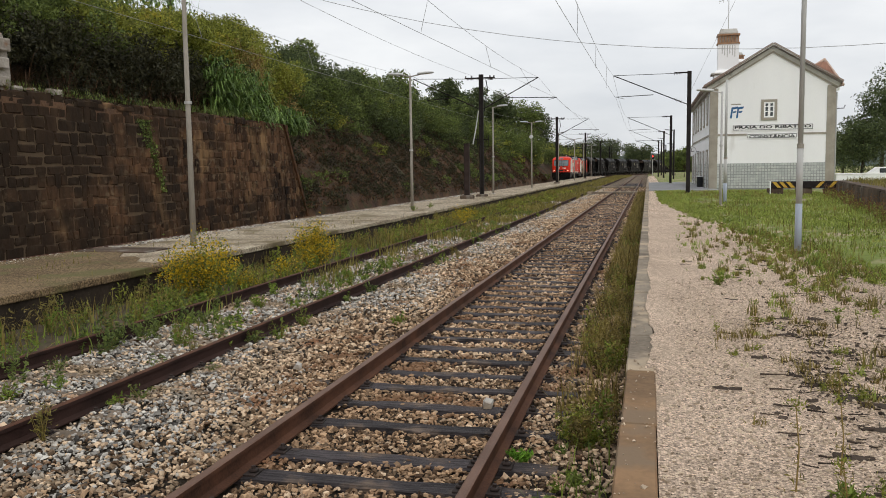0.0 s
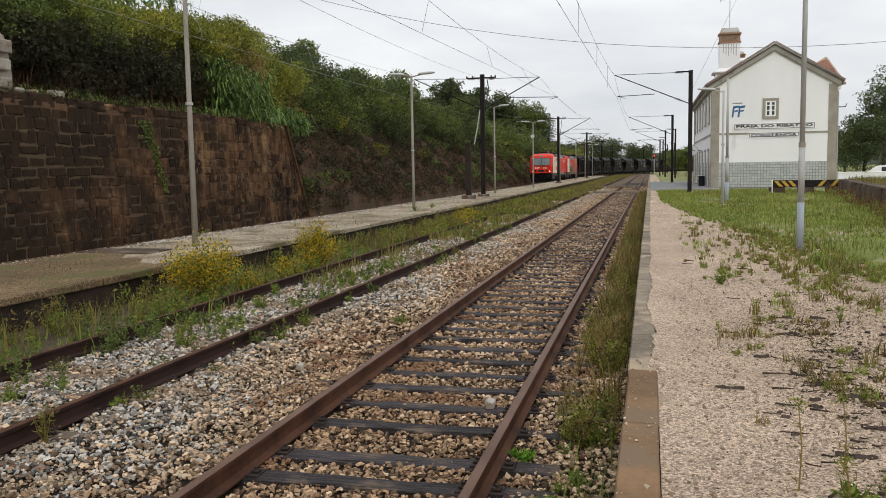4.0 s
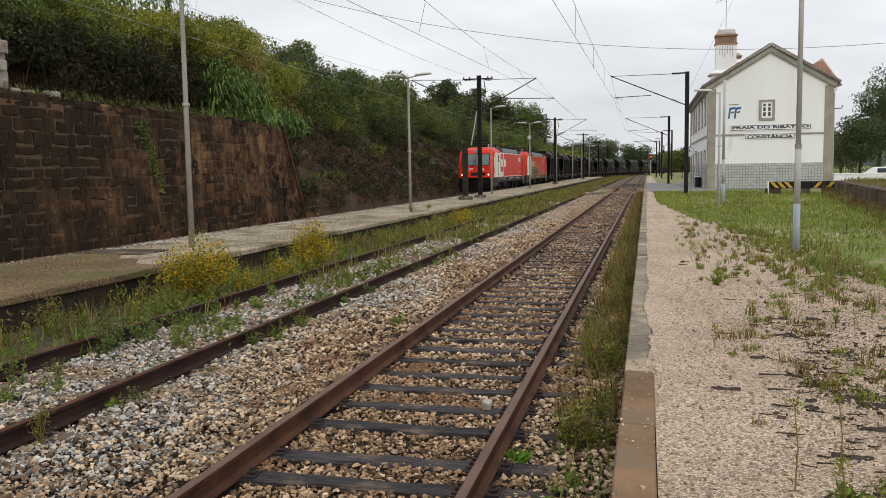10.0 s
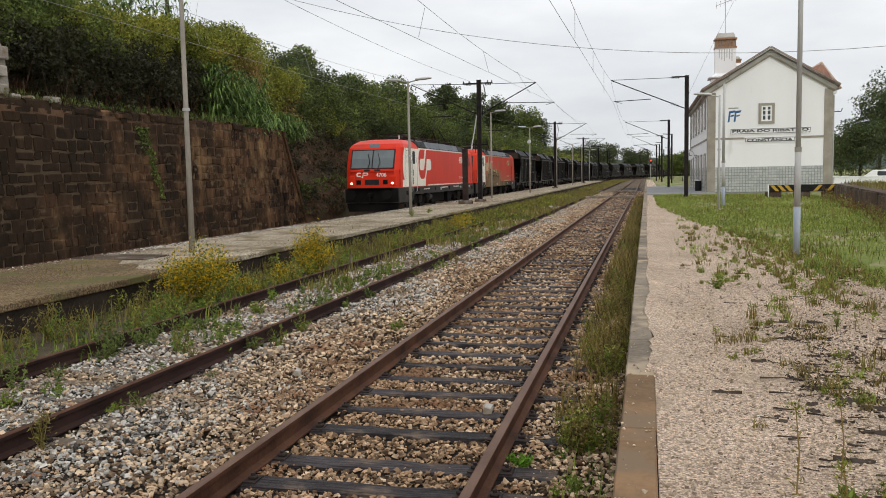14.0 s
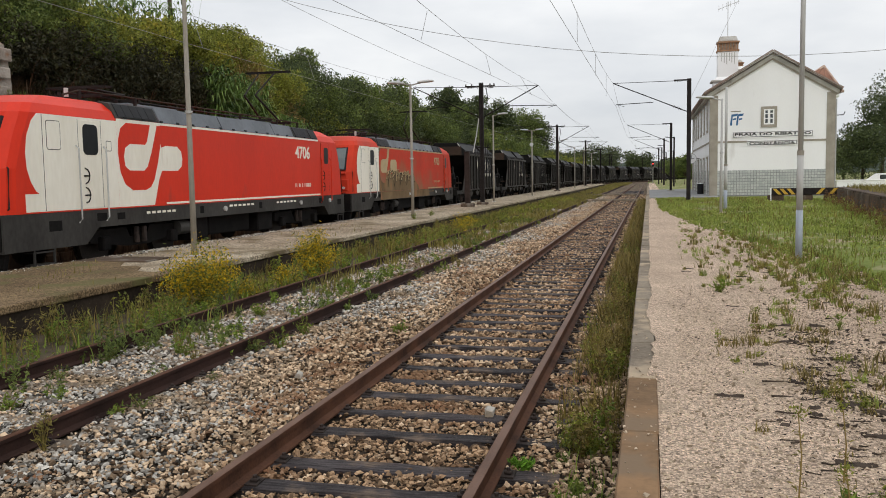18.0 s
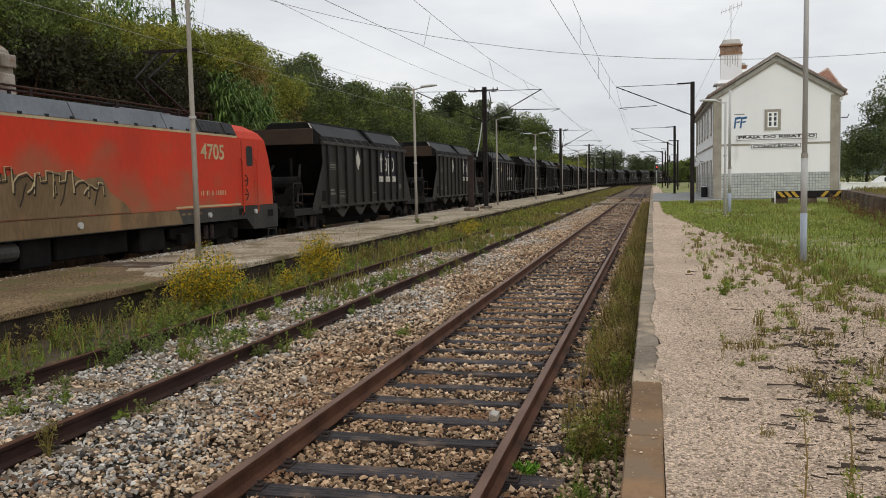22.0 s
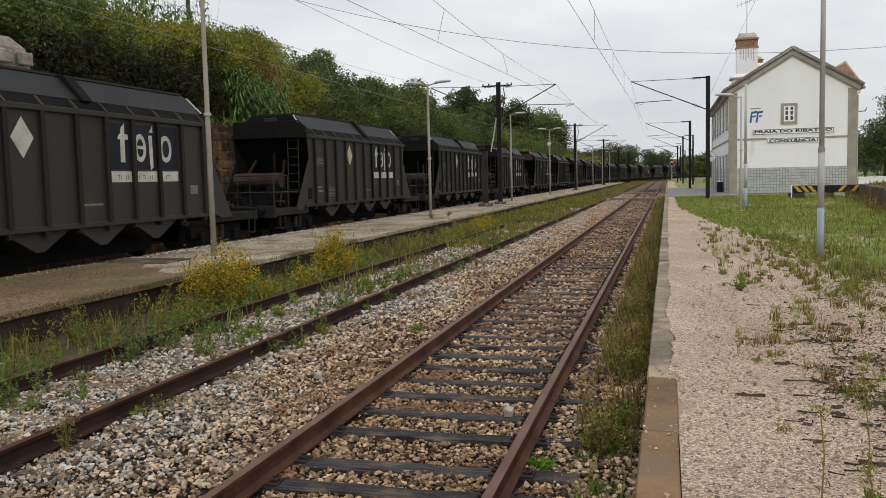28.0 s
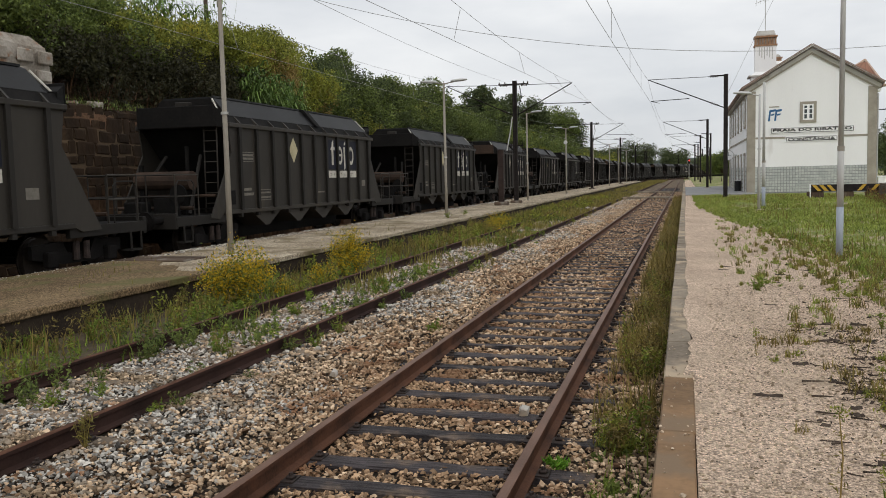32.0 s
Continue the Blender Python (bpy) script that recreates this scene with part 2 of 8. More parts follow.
def wall_material(name, per, gain=1.0, joint=False):
    """Weathered rubble: broad brown and black areas, run-off streaks, lichen flecks, each stone a little apart."""
    m = material(name, (0.155 * gain, 0.083 * gain, 0.043 * gain), (0.017 * gain, 0.0105 * gain, 0.007 * gain), rough=0.93, scale=0.55, fine=7, bump=1.0, dist=0.07, world=True, spot=(0.205, 0.122, 0.06), spot_at=0.62, streak=1.6, per=per, vary=0.6)
    nt = m.node_tree
    N, L = nt.nodes.new, nt.links.new
    bs = nt.nodes["Principled BSDF"]
    base = bs.inputs["Base Color"].links[0].from_socket
    pos = N("ShaderNodeNewGeometry").outputs["Position"]
    mp = N("ShaderNodeMapping")
    mp.inputs["Scale"].default_value = (1.0, 2.1, 0.28)
    L(pos, mp.inputs["Vector"])
    run = N("ShaderNodeTexNoise")
    run.inputs["Scale"].default_value, run.inputs["Detail"].default_value = 1.6, 7
    L(mp.outputs[0], run.inputs["Vector"])
    r1 = N("ShaderNodeMapRange")
    r1.inputs["From Min"].default_value, r1.inputs["From Max"].default_value = 0.36, 0.66
    r1.inputs["To Min"].default_value, r1.inputs["To Max"].default_value = 0.6, 1.32
    L(run.outputs[0], r1.inputs["Value"])
    sc = N("ShaderNodeVectorMath")
    sc.operation = "SCALE"
    L(base, sc.inputs[0])
    L(r1.outputs[0], sc.inputs["Scale"])
    fl = N("ShaderNodeTexNoise")
    fl.inputs["Scale"].default_value, fl.inputs["Detail"].default_value = 4.2, 9
    L(pos, fl.inputs["Vector"])
    r2 = N("ShaderNodeMapRange")
    r2.inputs["From Min"].default_value, r2.inputs["From Max"].default_value = 0.57, 0.67
    r2.inputs["To Max"].default_value = 0.55
    L(fl.outputs[0], r2.inputs["Value"])
    mx = N("ShaderNodeMix")
    mx.data_type = "RGBA"
    mx.inputs[7].default_value = (0.20, 0.145, 0.088, 1)
    L(r2.outputs[0], mx.inputs[0])
    L(sc.outputs[0], mx.inputs[6])
    col = mx.outputs[2]
    # near-black clouds over the southern stretch, and paler joints there in the mortar
    sep = N("ShaderNodeSeparateXYZ")
    L(pos, sep.inputs[0])
    dark_noise = N("ShaderNodeTexNoise")
    dark_noise.inputs["Scale"].default_value, dark_noise.inputs["Detail"].default_value = 0.5, 7
    L(pos, dark_noise.inputs["Vector"])
    lean = N("ShaderNodeMapRange")
    lean.inputs["From Min"].default_value, lean.inputs["From Max"].default_value = 21, 33
    lean.inputs["To Min"].default_value, lean.inputs["To Max"].default_value = 0.20, -0.06
    L(sep.outputs["Y"], lean.inputs["Value"])
    both = N("ShaderNodeMath")
    L(dark_noise.outputs[0], both.inputs[0])
    L(lean.outputs[0], both.inputs[1])
    r4 = N("ShaderNodeMapRange")
    r4.inputs["From Min"].default_value, r4.inputs["From Max"].default_value = 0.46, 0.62
    L(both.outputs[0], r4.inputs["Value"])
    m2 = N("ShaderNodeMix")
    m2.data_type = "RGBA"
    m2.inputs[7].default_value = (0.10, 0.072, 0.045, 1) if joint else (0.024, 0.0165, 0.011, 1)
    fd = N("ShaderNodeMath")
    fd.operation = "MULTIPLY"
    fd.inputs[1].default_value = 0.85
    L(r4.outputs[0], fd.inputs[0])
    L(fd.outputs[0], m2.inputs[0])
    L(col, m2.inputs[6])
    L(m2.outputs[2], bs.inputs["Base Color"])
    return m


M["wall_stone"] = wall_material("wall_stone", "object", 0.9)
M["wall_stone_rest"] = wall_material("wall_stone_rest", "island", 0.9)
M["mortar"] = wall_material("wall_mortar", "", 0.95, True)
M["rust_iron"] = material("rust_iron", (0.12, 0.06, 0.03), (0.035, 0.02, 0.013), rough=0.9, scale=3, fine=20, bump=0.5)
M["soil_patch"] = pebble_material("bare_earth", (0.25, 0.175, 0.098), (0.125, 0.085, 0.047), 0.028, 0.7, patch=(0.12, 0.11, 0.045), patch_at=0.6)
M["dark_window"] = material("dark_window", (0.02, 0.022, 0.024), (0.012, 0.013, 0.014), rough=0.35, bump=0, spec=0.1)
M["ruin"] = material("ruin_render", (0.42, 0.38, 0.33), (0.16, 0.13, 0.1), rough=0.92, scale=1.6, fine=14, bump=0.8, dist=0.03, spot=(0.24, 0.14, 0.085))
M["white"] = material("white_render", (0.93, 0.925, 0.915), (0.87, 0.865, 0.855), rough=0.85, scale=0.5, fine=18, bump=0.08, dist=0.006, streak=4, spot=(0.74, 0.72, 0.69), spot_at=0.72)
M["trim_stone"] = material("trim_stone", (0.40, 0.365, 0.30), (0.28, 0.25, 0.205), rough=0.85, scale=1.5, fine=30, bump=0.2, dist=0.008)
M["trim_dark"] = material("trim_dark", (0.17, 0.155, 0.14), (0.09, 0.08, 0.07), rough=0.9, scale=4, fine=30)
M["tile_blue"] = material("dado_tile", (0.56, 0.575, 0.54), (0.42, 0.44, 0.425), rough=0.3, scale=2, fine=20, bump=0.05, per="island")
M["cornice_stone"] = material("cornice_stone", (0.60, 0.58, 0.54), (0.44, 0.42, 0.385), rough=0.85, scale=1.5, fine=30, bump=0.2, dist=0.008, spot=(0.34, 0.32, 0.28), spot_at=0.66)
M["grout"] = material("dado_grout", (0.30, 0.305, 0.30), (0.21, 0.215, 0.21), rough=0.9)
M["roof_tile"] = material("roof_tile", (0.24, 0.165, 0.13), (0.11, 0.085, 0.072), rough=0.85, scale=1.2, fine=14, bump=0.4, dist=0.02, spot=(0.22, 0.2, 0.16), per="island")
M["roof_ridge"] = material("roof_ridge", (0.56, 0.42, 0.34), (0.36, 0.26, 0.20), rough=0.85, scale=2, fine=14, bump=0.2)
M["wing_tile"] = material("wing_tile", (0.36, 0.19, 0.13), (0.20, 0.11, 0.08), rough=0.85, scale=2, fine=14, bump=0.2, per="object")
M["terracotta"] = material("terracotta", (0.42, 0.25, 0.15), (0.26, 0.15, 0.09), rough=0.8, scale=4, fine=30)
M["black"] = material("black_paint", (0.03, 0.03, 0.032), (0.018, 0.018, 0.02), rough=0.6)
M["blue"] = material("blue_paint", (0.055, 0.16, 0.33), (0.04, 0.12, 0.26), rough=0.5)
M["galv_blue"] = material("galvanised_foot", (0.42, 0.46, 0.52), (0.28, 0.31, 0.35), rough=0.5, metal=0.1, scale=2, fine=25, bump=0.1, dist=0.004, streak=4)
M["galv"] = material("galvanised_steel", (0.56, 0.55, 0.53), (0.40, 0.39, 0.37), rough=0.55, metal=0.1, scale=2, fine=25, bump=0.12, dist=0.004, streak=5)
M["pole_paint"] = material("concrete_pole", (0.40, 0.365, 0.31), (0.22, 0.195, 0.16), rough=0.85, scale=1.4, fine=25, bump=0.2, dist=0.006, streak=5)
M["mast"] = material("mast_steel", (0.036, 0.030, 0.028), (0.017, 0.014, 0.0135), rough=0.7, metal=0.2, scale=3, fine=30, bump=0.15, dist=0.004)
M["wire"] = material("wire", (0.34, 0.335, 0.33), (0.26, 0.255, 0.25), rough=0.6, metal=0.2)
M["post_brown"] = material("post_brown", (0.055, 0.038, 0.033), (0.026, 0.018, 0.016), rough=0.75, metal=0.1, scale=3, fine=30, bump=0.2, dist=0.005)
M["lamp_head"] = material("lamp_head", (0.62, 0.62, 0.60), (0.44, 0.44, 0.43), rough=0.4, scale=5)
M["yellow"] = material("yellow_paint", (0.62, 0.40, 0.06), (0.45, 0.27, 0.05), rough=0.6, scale=4)
M["dock"] = material("dock_concrete", (0.14, 0.10, 0.072), (0.05, 0.036, 0.027), rough=0.92, scale=0.9, fine=14, bump=0.5, dist=0.02, streak=3, spot=(0.20, 0.18, 0.155))
M["glass"] = material("dark_glass", (0.045, 0.055, 0.06), (0.03, 0.036, 0.04), rough=0.06, scale=1, bump=0, spec=0.8)
M["bark"] = material("bark", (0.10, 0.075, 0.055), (0.045, 0.034, 0.026), rough=0.95, scale=4, fine=30, bump=0.8)
M["leaf_dark"] = leaf_material("leaf_dark", (0.022, 0.033, 0.013), (0.122, 0.155, 0.052), third=(0.12, 0.13, 0.035))
M["leaf_mid"] = leaf_material("leaf_mid", (0.036, 0.055, 0.014), (0.20, 0.25, 0.058), third=(0.22, 0.21, 0.04))
M["leaf_olive"] = leaf_material("leaf_olive", (0.05, 0.06, 0.010), (0.34, 0.36, 0.055), third=(0.44, 0.38, 0.05))
M["leaf_brown"] = leaf_material("leaf_brown", (0.025, 0.015, 0.009), (0.16, 0.086, 0.045))
M["leaf_rust"] = leaf_material("leaf_rust", (0.07, 0.035, 0.015), (0.28, 0.15, 0.06))
# leaf colour with the shade under the canopy put in; also on slope growth
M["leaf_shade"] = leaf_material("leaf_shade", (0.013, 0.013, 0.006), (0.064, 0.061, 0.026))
M["verge_blade"] = leaf_material("verge_blade", (0.07, 0.052, 0.014), (0.32, 0.245, 0.07))
M["leaf_reed"] = leaf_material("leaf_reed", (0.022, 0.045, 0.010), (0.24, 0.36, 0.09), third=(0.36, 0.42, 0.16))
M["leaf_straw"] = leaf_material("leaf_straw", (0.15, 0.10, 0.03), (0.42, 0.30, 0.095))
M["grass"] = leaf_material("grass_blade", (0.075, 0.115, 0.014), (0.25, 0.33, 0.05))
M["meadow"] = leaf_material("meadow_blade", (0.11, 0.145, 0.026), (0.37, 0.43, 0.09), third=(0.46, 0.43, 0.15))
M["grass_dry"] = leaf_material("grass_dry", (0.095, 0.085, 0.018), (0.31, 0.26, 0.07))
M["sprout"] = leaf_material("fresh_leaf", (0.07, 0.17, 0.012), (0.22, 0.42, 0.04))
M["flower"] = leaf_material("yellow_flower", (0.40, 0.26, 0.008), (0.75, 0.52, 0.02))
M["grit_stone"] = material("grit_stone", (0.66, 0.53, 0.39), (0.17, 0.125, 0.085), per="island", scale=2, fine=30, bump=0)
M["kerb_rust"] = material("kerb_rust_stained", (0.27, 0.165, 0.09), (0.13, 0.085, 0.05), rough=0.9, scale=1.1, fine=26, bump=0.6, dist=0.012, world=True, spot=(0.20, 0.14, 0.09), spot_at=0.6)
M["verge_soil"] = material("verge_soil", (0.11, 0.085, 0.055), (0.045, 0.036, 0.024), rough=0.95, scale=1.5, fine=14, bump=0.8, dist=0.04, spot=(0.07, 0.075, 0.025))
M["debris"] = material("dead_wood", (0.085, 0.064, 0.05), (0.03, 0.023, 0.019), rough=0.9, scale=5, fine=50, bump=0.5, per="island")
# the haze of the distance is painted into this grey-green
M["hill"] = material("far_hill", (0.20, 0.23, 0.22), (0.13, 0.16, 0.15), rough=1.0, scale=0.02, fine=0.3, bump=0)

# ---------------- building helpers ----------------


class Shape:
    """Collects vertices and faces of one mesh."""

    def __init__(self):
        self.v, self.f = [], []

    def add(self, vs, fs):
        n = len(self.v)
        self.v += [tuple(p) for p in vs]
        self.f += [tuple(i + n for i in f) for f in fs]
        return self

    def box(self, x0, x1, y0, y1, z0, z1, ch=0.0):
        if ch <= 0:
            vs = [(x, y, z) for z in (z0, z1) for x, y in ((x0, y0), (x1, y0), (x1, y1), (x0, y1))]
            return self.add(vs, [(3, 2, 1, 0), (4, 5, 6, 7), (0, 1, 5, 4), (1, 2, 6, 5), (2, 3, 7, 6), (3, 0, 4, 7)])
        c = ch
        ring = lambda z, k: [(x0 + k, y0 + c + k * 0, z), (x0 + c, y0 + k, z), (x1 - c, y0 + k, z), (x1 - k, y0 + c, z),
                             (x1 - k, y1 - c, z), (x1 - c, y1 - k, z), (x0 + c, y1 - k, z), (x0 + k, y1 - c, z)]
        rs = [ring(z0, c * 0.7), ring(z0 + c, 0), ring(z1 - c, 0), ring(z1, c * 0.7)]
        return self.loft(rs)

    def loft(self, rings, cap=True, closed=True):
        n = len(rings[0])
        vs = [p for r in rings for p in r]
        fs = []
        for k in range(len(rings) - 1):
            for i in range(n if closed else n - 1):
                j = (i + 1) % n
                fs.append((k * n + i, k * n + j, (k + 1) * n + j, (k + 1) * n + i))
        if cap:
            fs.append(tuple(reversed(range(n))))
            fs.append(tuple(range((len(rings) - 1) * n, len(rings) * n)))
        return self.add(vs, fs)

    def tube(self, pts, r, n=8, r2=None, cap=True):
        pts = [Vector(p) for p in pts]
        rings = []
        for i, p in enumerate(pts):
            d = (pts[min(i + 1, len(pts) - 1)] - pts[max(i - 1, 0)]).normalized()
            u = d.cross(Vector((0, 0, 1)))
            if u.length < 0.05:
                u = d.cross(Vector((1, 0, 0)))
            u.normalize()
            w = u.cross(d)
            rr = r if r2 is None else r + (r2 - r) * i / max(1, len(pts) - 1)
            rings.append([p + (u * math.cos(a) + w * math.sin(a)) * rr for a in [2 * math.pi * k / n for k in range(n)]])
        return self.loft(rings, cap)

    def prism(self, poly, axis, a, b):
        """poly: 2D points; extruded along axis from a to b."""
        def p3(p, k):
            return {"x": (k, p[0], p[1]), "y": (p[0], k, p[1]), "z": (p[0], p[1], k)}[axis]
        return self.loft([[p3(p, a) for p in poly], [p3(p, b) for p in poly]])

    def mesh(self, name):
        me = bpy.data.meshes.new(name)
        me.from_pydata(self.v, [], self.f)
        bm = bmesh.new()
        bm.from_mesh(me)
        bmesh.ops.recalc_face_normals(bm, faces=bm.faces)
        bm.to_mesh(me)
        bm.free()
        return me


def obj(name, shape, mat, parent=None, label="", smooth=False):
    me = shape.mesh(name) if isinstance(shape, Shape) else shape
    if not me.materials:
        me.materials.append(M[mat] if isinstance(mat, str) else mat)
    if smooth:
        me.polygons.foreach_set("use_smooth", [True] * len(me.polygons))
    ob = new(name, me)
    if parent:
        ob.parent = parent
    if label:
        tagged(ob, label)
    return ob


def part(name, shape, mat, parent, label="", smooth=False):
    return obj(name, shape, mat, parent, label, smooth)


def thing(name, label, category, group="", at=(0, 0, 0)):
    e = new(name)
    e.location = at
    e.empty_display_size = 0.2
    return tagged(e, label, category, group)


def array_mesh(name, verts, faces):
    """A mesh from arrays: verts (n, 3), faces (m, 3 or 4)."""
    me = bpy.data.meshes.new(name)
    k = faces.shape[1]
    me.vertices.add(len(verts))
    me.vertices.foreach_set("co", verts.astype(np.float32).ravel())
    me.loops.add(faces.size)
    me.loops.foreach_set("vertex_index", faces.astype(np.int32).ravel())
    me.polygons.add(len(faces))
    me.polygons.foreach_set("loop_start", np.arange(0, faces.size, k, dtype=np.int32))
    me.polygons.foreach_set("loop_total", np.full(len(faces), k, dtype=np.int32))
    me.update(calc_edges=True)
    me.validate()
    me.shade_flat()
    return me


rng = np.random.default_rng(7)


def random_turns(n):
    q = rng.normal(size=(n, 4))
    q /= np.linalg.norm(q, axis=1)[:, None]
    w, x, y, z = q.T
    return np.stack([np.stack([1 - 2 * (y * y + z * z), 2 * (x * y - z * w), 2 * (x * z + y * w)], -1),
                     np.stack([2 * (x * y + z * w), 1 - 2 * (x * x + z * z), 2 * (y * z - x * w)], -1),
                     np.stack([2 * (x * z - y * w), 2 * (y * z + x * w), 1 - 2 * (x * x + y * y)], -1)], 1)


CUBE_V = np.array([(x, y, z) for z in (-1, 1) for x, y in ((-1, -1), (1, -1), (1, 1), (-1, 1))], float)
CUBE_F = np.array([(3, 2, 1, 0), (4, 5, 6, 7), (0, 1, 5, 4), (1, 2, 6, 5), (2, 3, 7, 6), (3, 0, 4, 7)])


def stones_mesh(name, pos, size, flat=0.44):
    """Loose angular stones: jittered blocks, each turned its own way."""
    n = len(pos)
    v = CUBE_V[None] * (0.45 + 0.72 * rng.random((n, 8, 3)))
    top = rng.random((n, 1)) * 0.5 + 0.4
    v[:, 4:, :2] *= top[..., None]
    v *= (np.array([1.12, 0.8, flat])[None] * (0.7 + 0.6 * rng.random((n, 3))))[:, None]
    a, b, c = rng.uniform(0, 6.283, n), rng.normal(size=n) * 0.4, rng.normal(size=n) * 0.4
    zt, xt, yt = ((np.cos(q), np.sin(q)) for q in (a, b, c))
    o, i = np.zeros(n), np.ones(n)
    Rz = np.stack([zt[0], -zt[1], o, zt[1], zt[0], o, o, o, i], -1).reshape(n, 3, 3)
    Rx = np.stack([i, o, o, o, xt[0], -xt[1], o, xt[1], xt[0]], -1).reshape(n, 3, 3)
    Ry = np.stack([yt[0], o, yt[1], o, i, o, -yt[1], o, yt[0]], -1).reshape(n, 3, 3)
    v = np.einsum("nij,nkj->nki", Rz @ Rx @ Ry, v) * (size * 0.5)[:, None, None] + pos[:, None]
    f = (CUBE_F[None] + 8 * np.arange(n)[:, None, None]).reshape(-1, 4)
    return array_mesh(name, v.reshape(-1, 3), f)


def leaves_mesh(name, pos, size, slim=0.45, up=0.0):
    """Leaves: folded rhombs of four points, each turned its own way."""
    n = len(pos)
    base = np.array([(0, -1, 0), (slim, 0, 0.18), (0, 1, 0), (-slim, 0, 0.18)], float)
    R = random_turns(n)
    v = np.einsum("nij,kj->nki", R, base)
    if up:
        v[:, 2] += np.array([0, 0, up])
    v = v * (size * 0.5)[:, None, None] + pos[:, None]
    f = np.array([(0, 1, 2, 3)])[None] + 4 * np.arange(n)[:, None, None]
    return array_mesh(name, v.reshape(-1, 3), f.reshape(-1, 4))


def blades_mesh(name, pos, height, width, lean=0.35):
    """Grass blades: two-piece bent strips that taper to a point."""
    n = len(pos)
    a = rng.random(n) * 2 * math.pi
    d = np.stack([np.cos(a), np.sin(a), 0 * a], -1)
    s = np.stack([-np.sin(a), np.cos(a), 0 * a], -1) * (width * 0.5)[:, None]
    l = (lean * (0.3 + rng.random(n)) * height)[:, None] * d
    up = np.array([0, 0, 1.0])[None]
    h = height[:, None]
    mid = pos + up * h * 0.55 + l * 0.3
    tip = pos + up * h + l
    v = np.stack([pos - s, pos + s, mid + s * 0.75, mid - s * 0.75, tip], 1)
    k = 5 * np.arange(n)[:, None]
    f = np.concatenate([np.stack([k[:, 0], k[:, 0] + 1, k[:, 0] + 2], -1), np.stack([k[:, 0], k[:, 0] + 2, k[:, 0] + 3], -1),
                        np.stack([k[:, 0] + 3, k[:, 0] + 2, k[:, 0] + 4], -1)])
    return array_mesh(name, v.reshape(-1, 3), f)


def clump_points(n, centre, radii, hollow=0.55):
    """Leaf places in an uneven rounded clump, denser towards its skin."""
    p = rng.normal(size=(n, 3))
    p /= np.linalg.norm(p, axis=1)[:, None]
    r = hollow + (1 - hollow) * rng.random(n) ** 0.6
    wob = 1 + 0.22 * np.sin(p[:, 0] * 5 + centre[0]) * np.sin(p[:, 1] * 4 + centre[1] * 2) + 0.16 * np.sin(p[:, 2] * 7 + centre[1])
    return np.asarray(centre) + p * (r * wob)[:, None] * np.asarray(radii)


def stuff(name, mesh, mat, label, category):
    ob = obj(name, mesh, mat)
    return tagged(ob, label, category, kind="stuff")


def setting(name, shape, mat, label, category):
    return tagged(obj(name, shape, mat), label, category, kind="structure")


# ---------------- ground, tracks and platforms ----------------
TA, TB, TC = -1.945, -5.75, -13.70       # centre lines of the three tracks
ZP = 0.32                                # height of the platforms over the rail heads
CURVE_Y, CURVE_R, CURVE_END = 165.0, 480.0, 150.0


def line_c(s):
    """Place and heading on the far track, s metres along it; it bends to the right in the distance."""
    d = s - CURVE_Y
    if d <= 0:
        return TC, s, 0.0
    e = min(d, CURVE_END) / CURVE_R
    x, y = TC + CURVE_R * (1 - math.cos(e)), CURVE_Y + CURVE_R * math.sin(e)
    if d > CURVE_END:
        x, y = x + (d - CURVE_END) * math.sin(e), y + (d - CURVE_END) * math.cos(e)
    return x, y, e


def hill_foot(y):
    return min(line_c(y)[0] - 3.6, -6.0)


def hill_height(x, y):
    """The bank beside the far track: a terrace over the stone wall, then an earth cutting."""
    d = hill_foot(y) - x
    if d <= 0:
        return -0.45
    cut = min(1.0, max(0.0, (y - 38.5) / 2.5))
    top = 6.2 + 0.02 * max(0, min(y, 90) - 40) - 0.03 * max(0, y - 120)
    top = max(top, 0.5)
    wobble = 0.45 * math.sin(y * 0.31 + x * 0.2) + 0.3 * math.sin(y * 0.83 - x * 0.6) + 0.35 * noise.noise(Vector((x * 0.5, y * 0.5, 0))) + 0.2 * math.sin(y * 2.3 + x * 1.7)
    slope = min(d * 1.05, top) + wobble * min(1, d / 2.5)
    terrace = min(4.2 + max(0.0, d - 1.6) * 0.55, 7.0) if d > 0.35 else -0.45
    fade = max(0.0, 1 - max(0.0, d - 25) / 60)
    return max(-0.45, (terrace * (1 - cut) + slope * cut) * fade)


def ground_height(x, y):
    if x < -5.9:
        return hill_height(x, y)
    if x < -0.1:
        return -0.45
    return 0.18 if x < 300 else 0.0


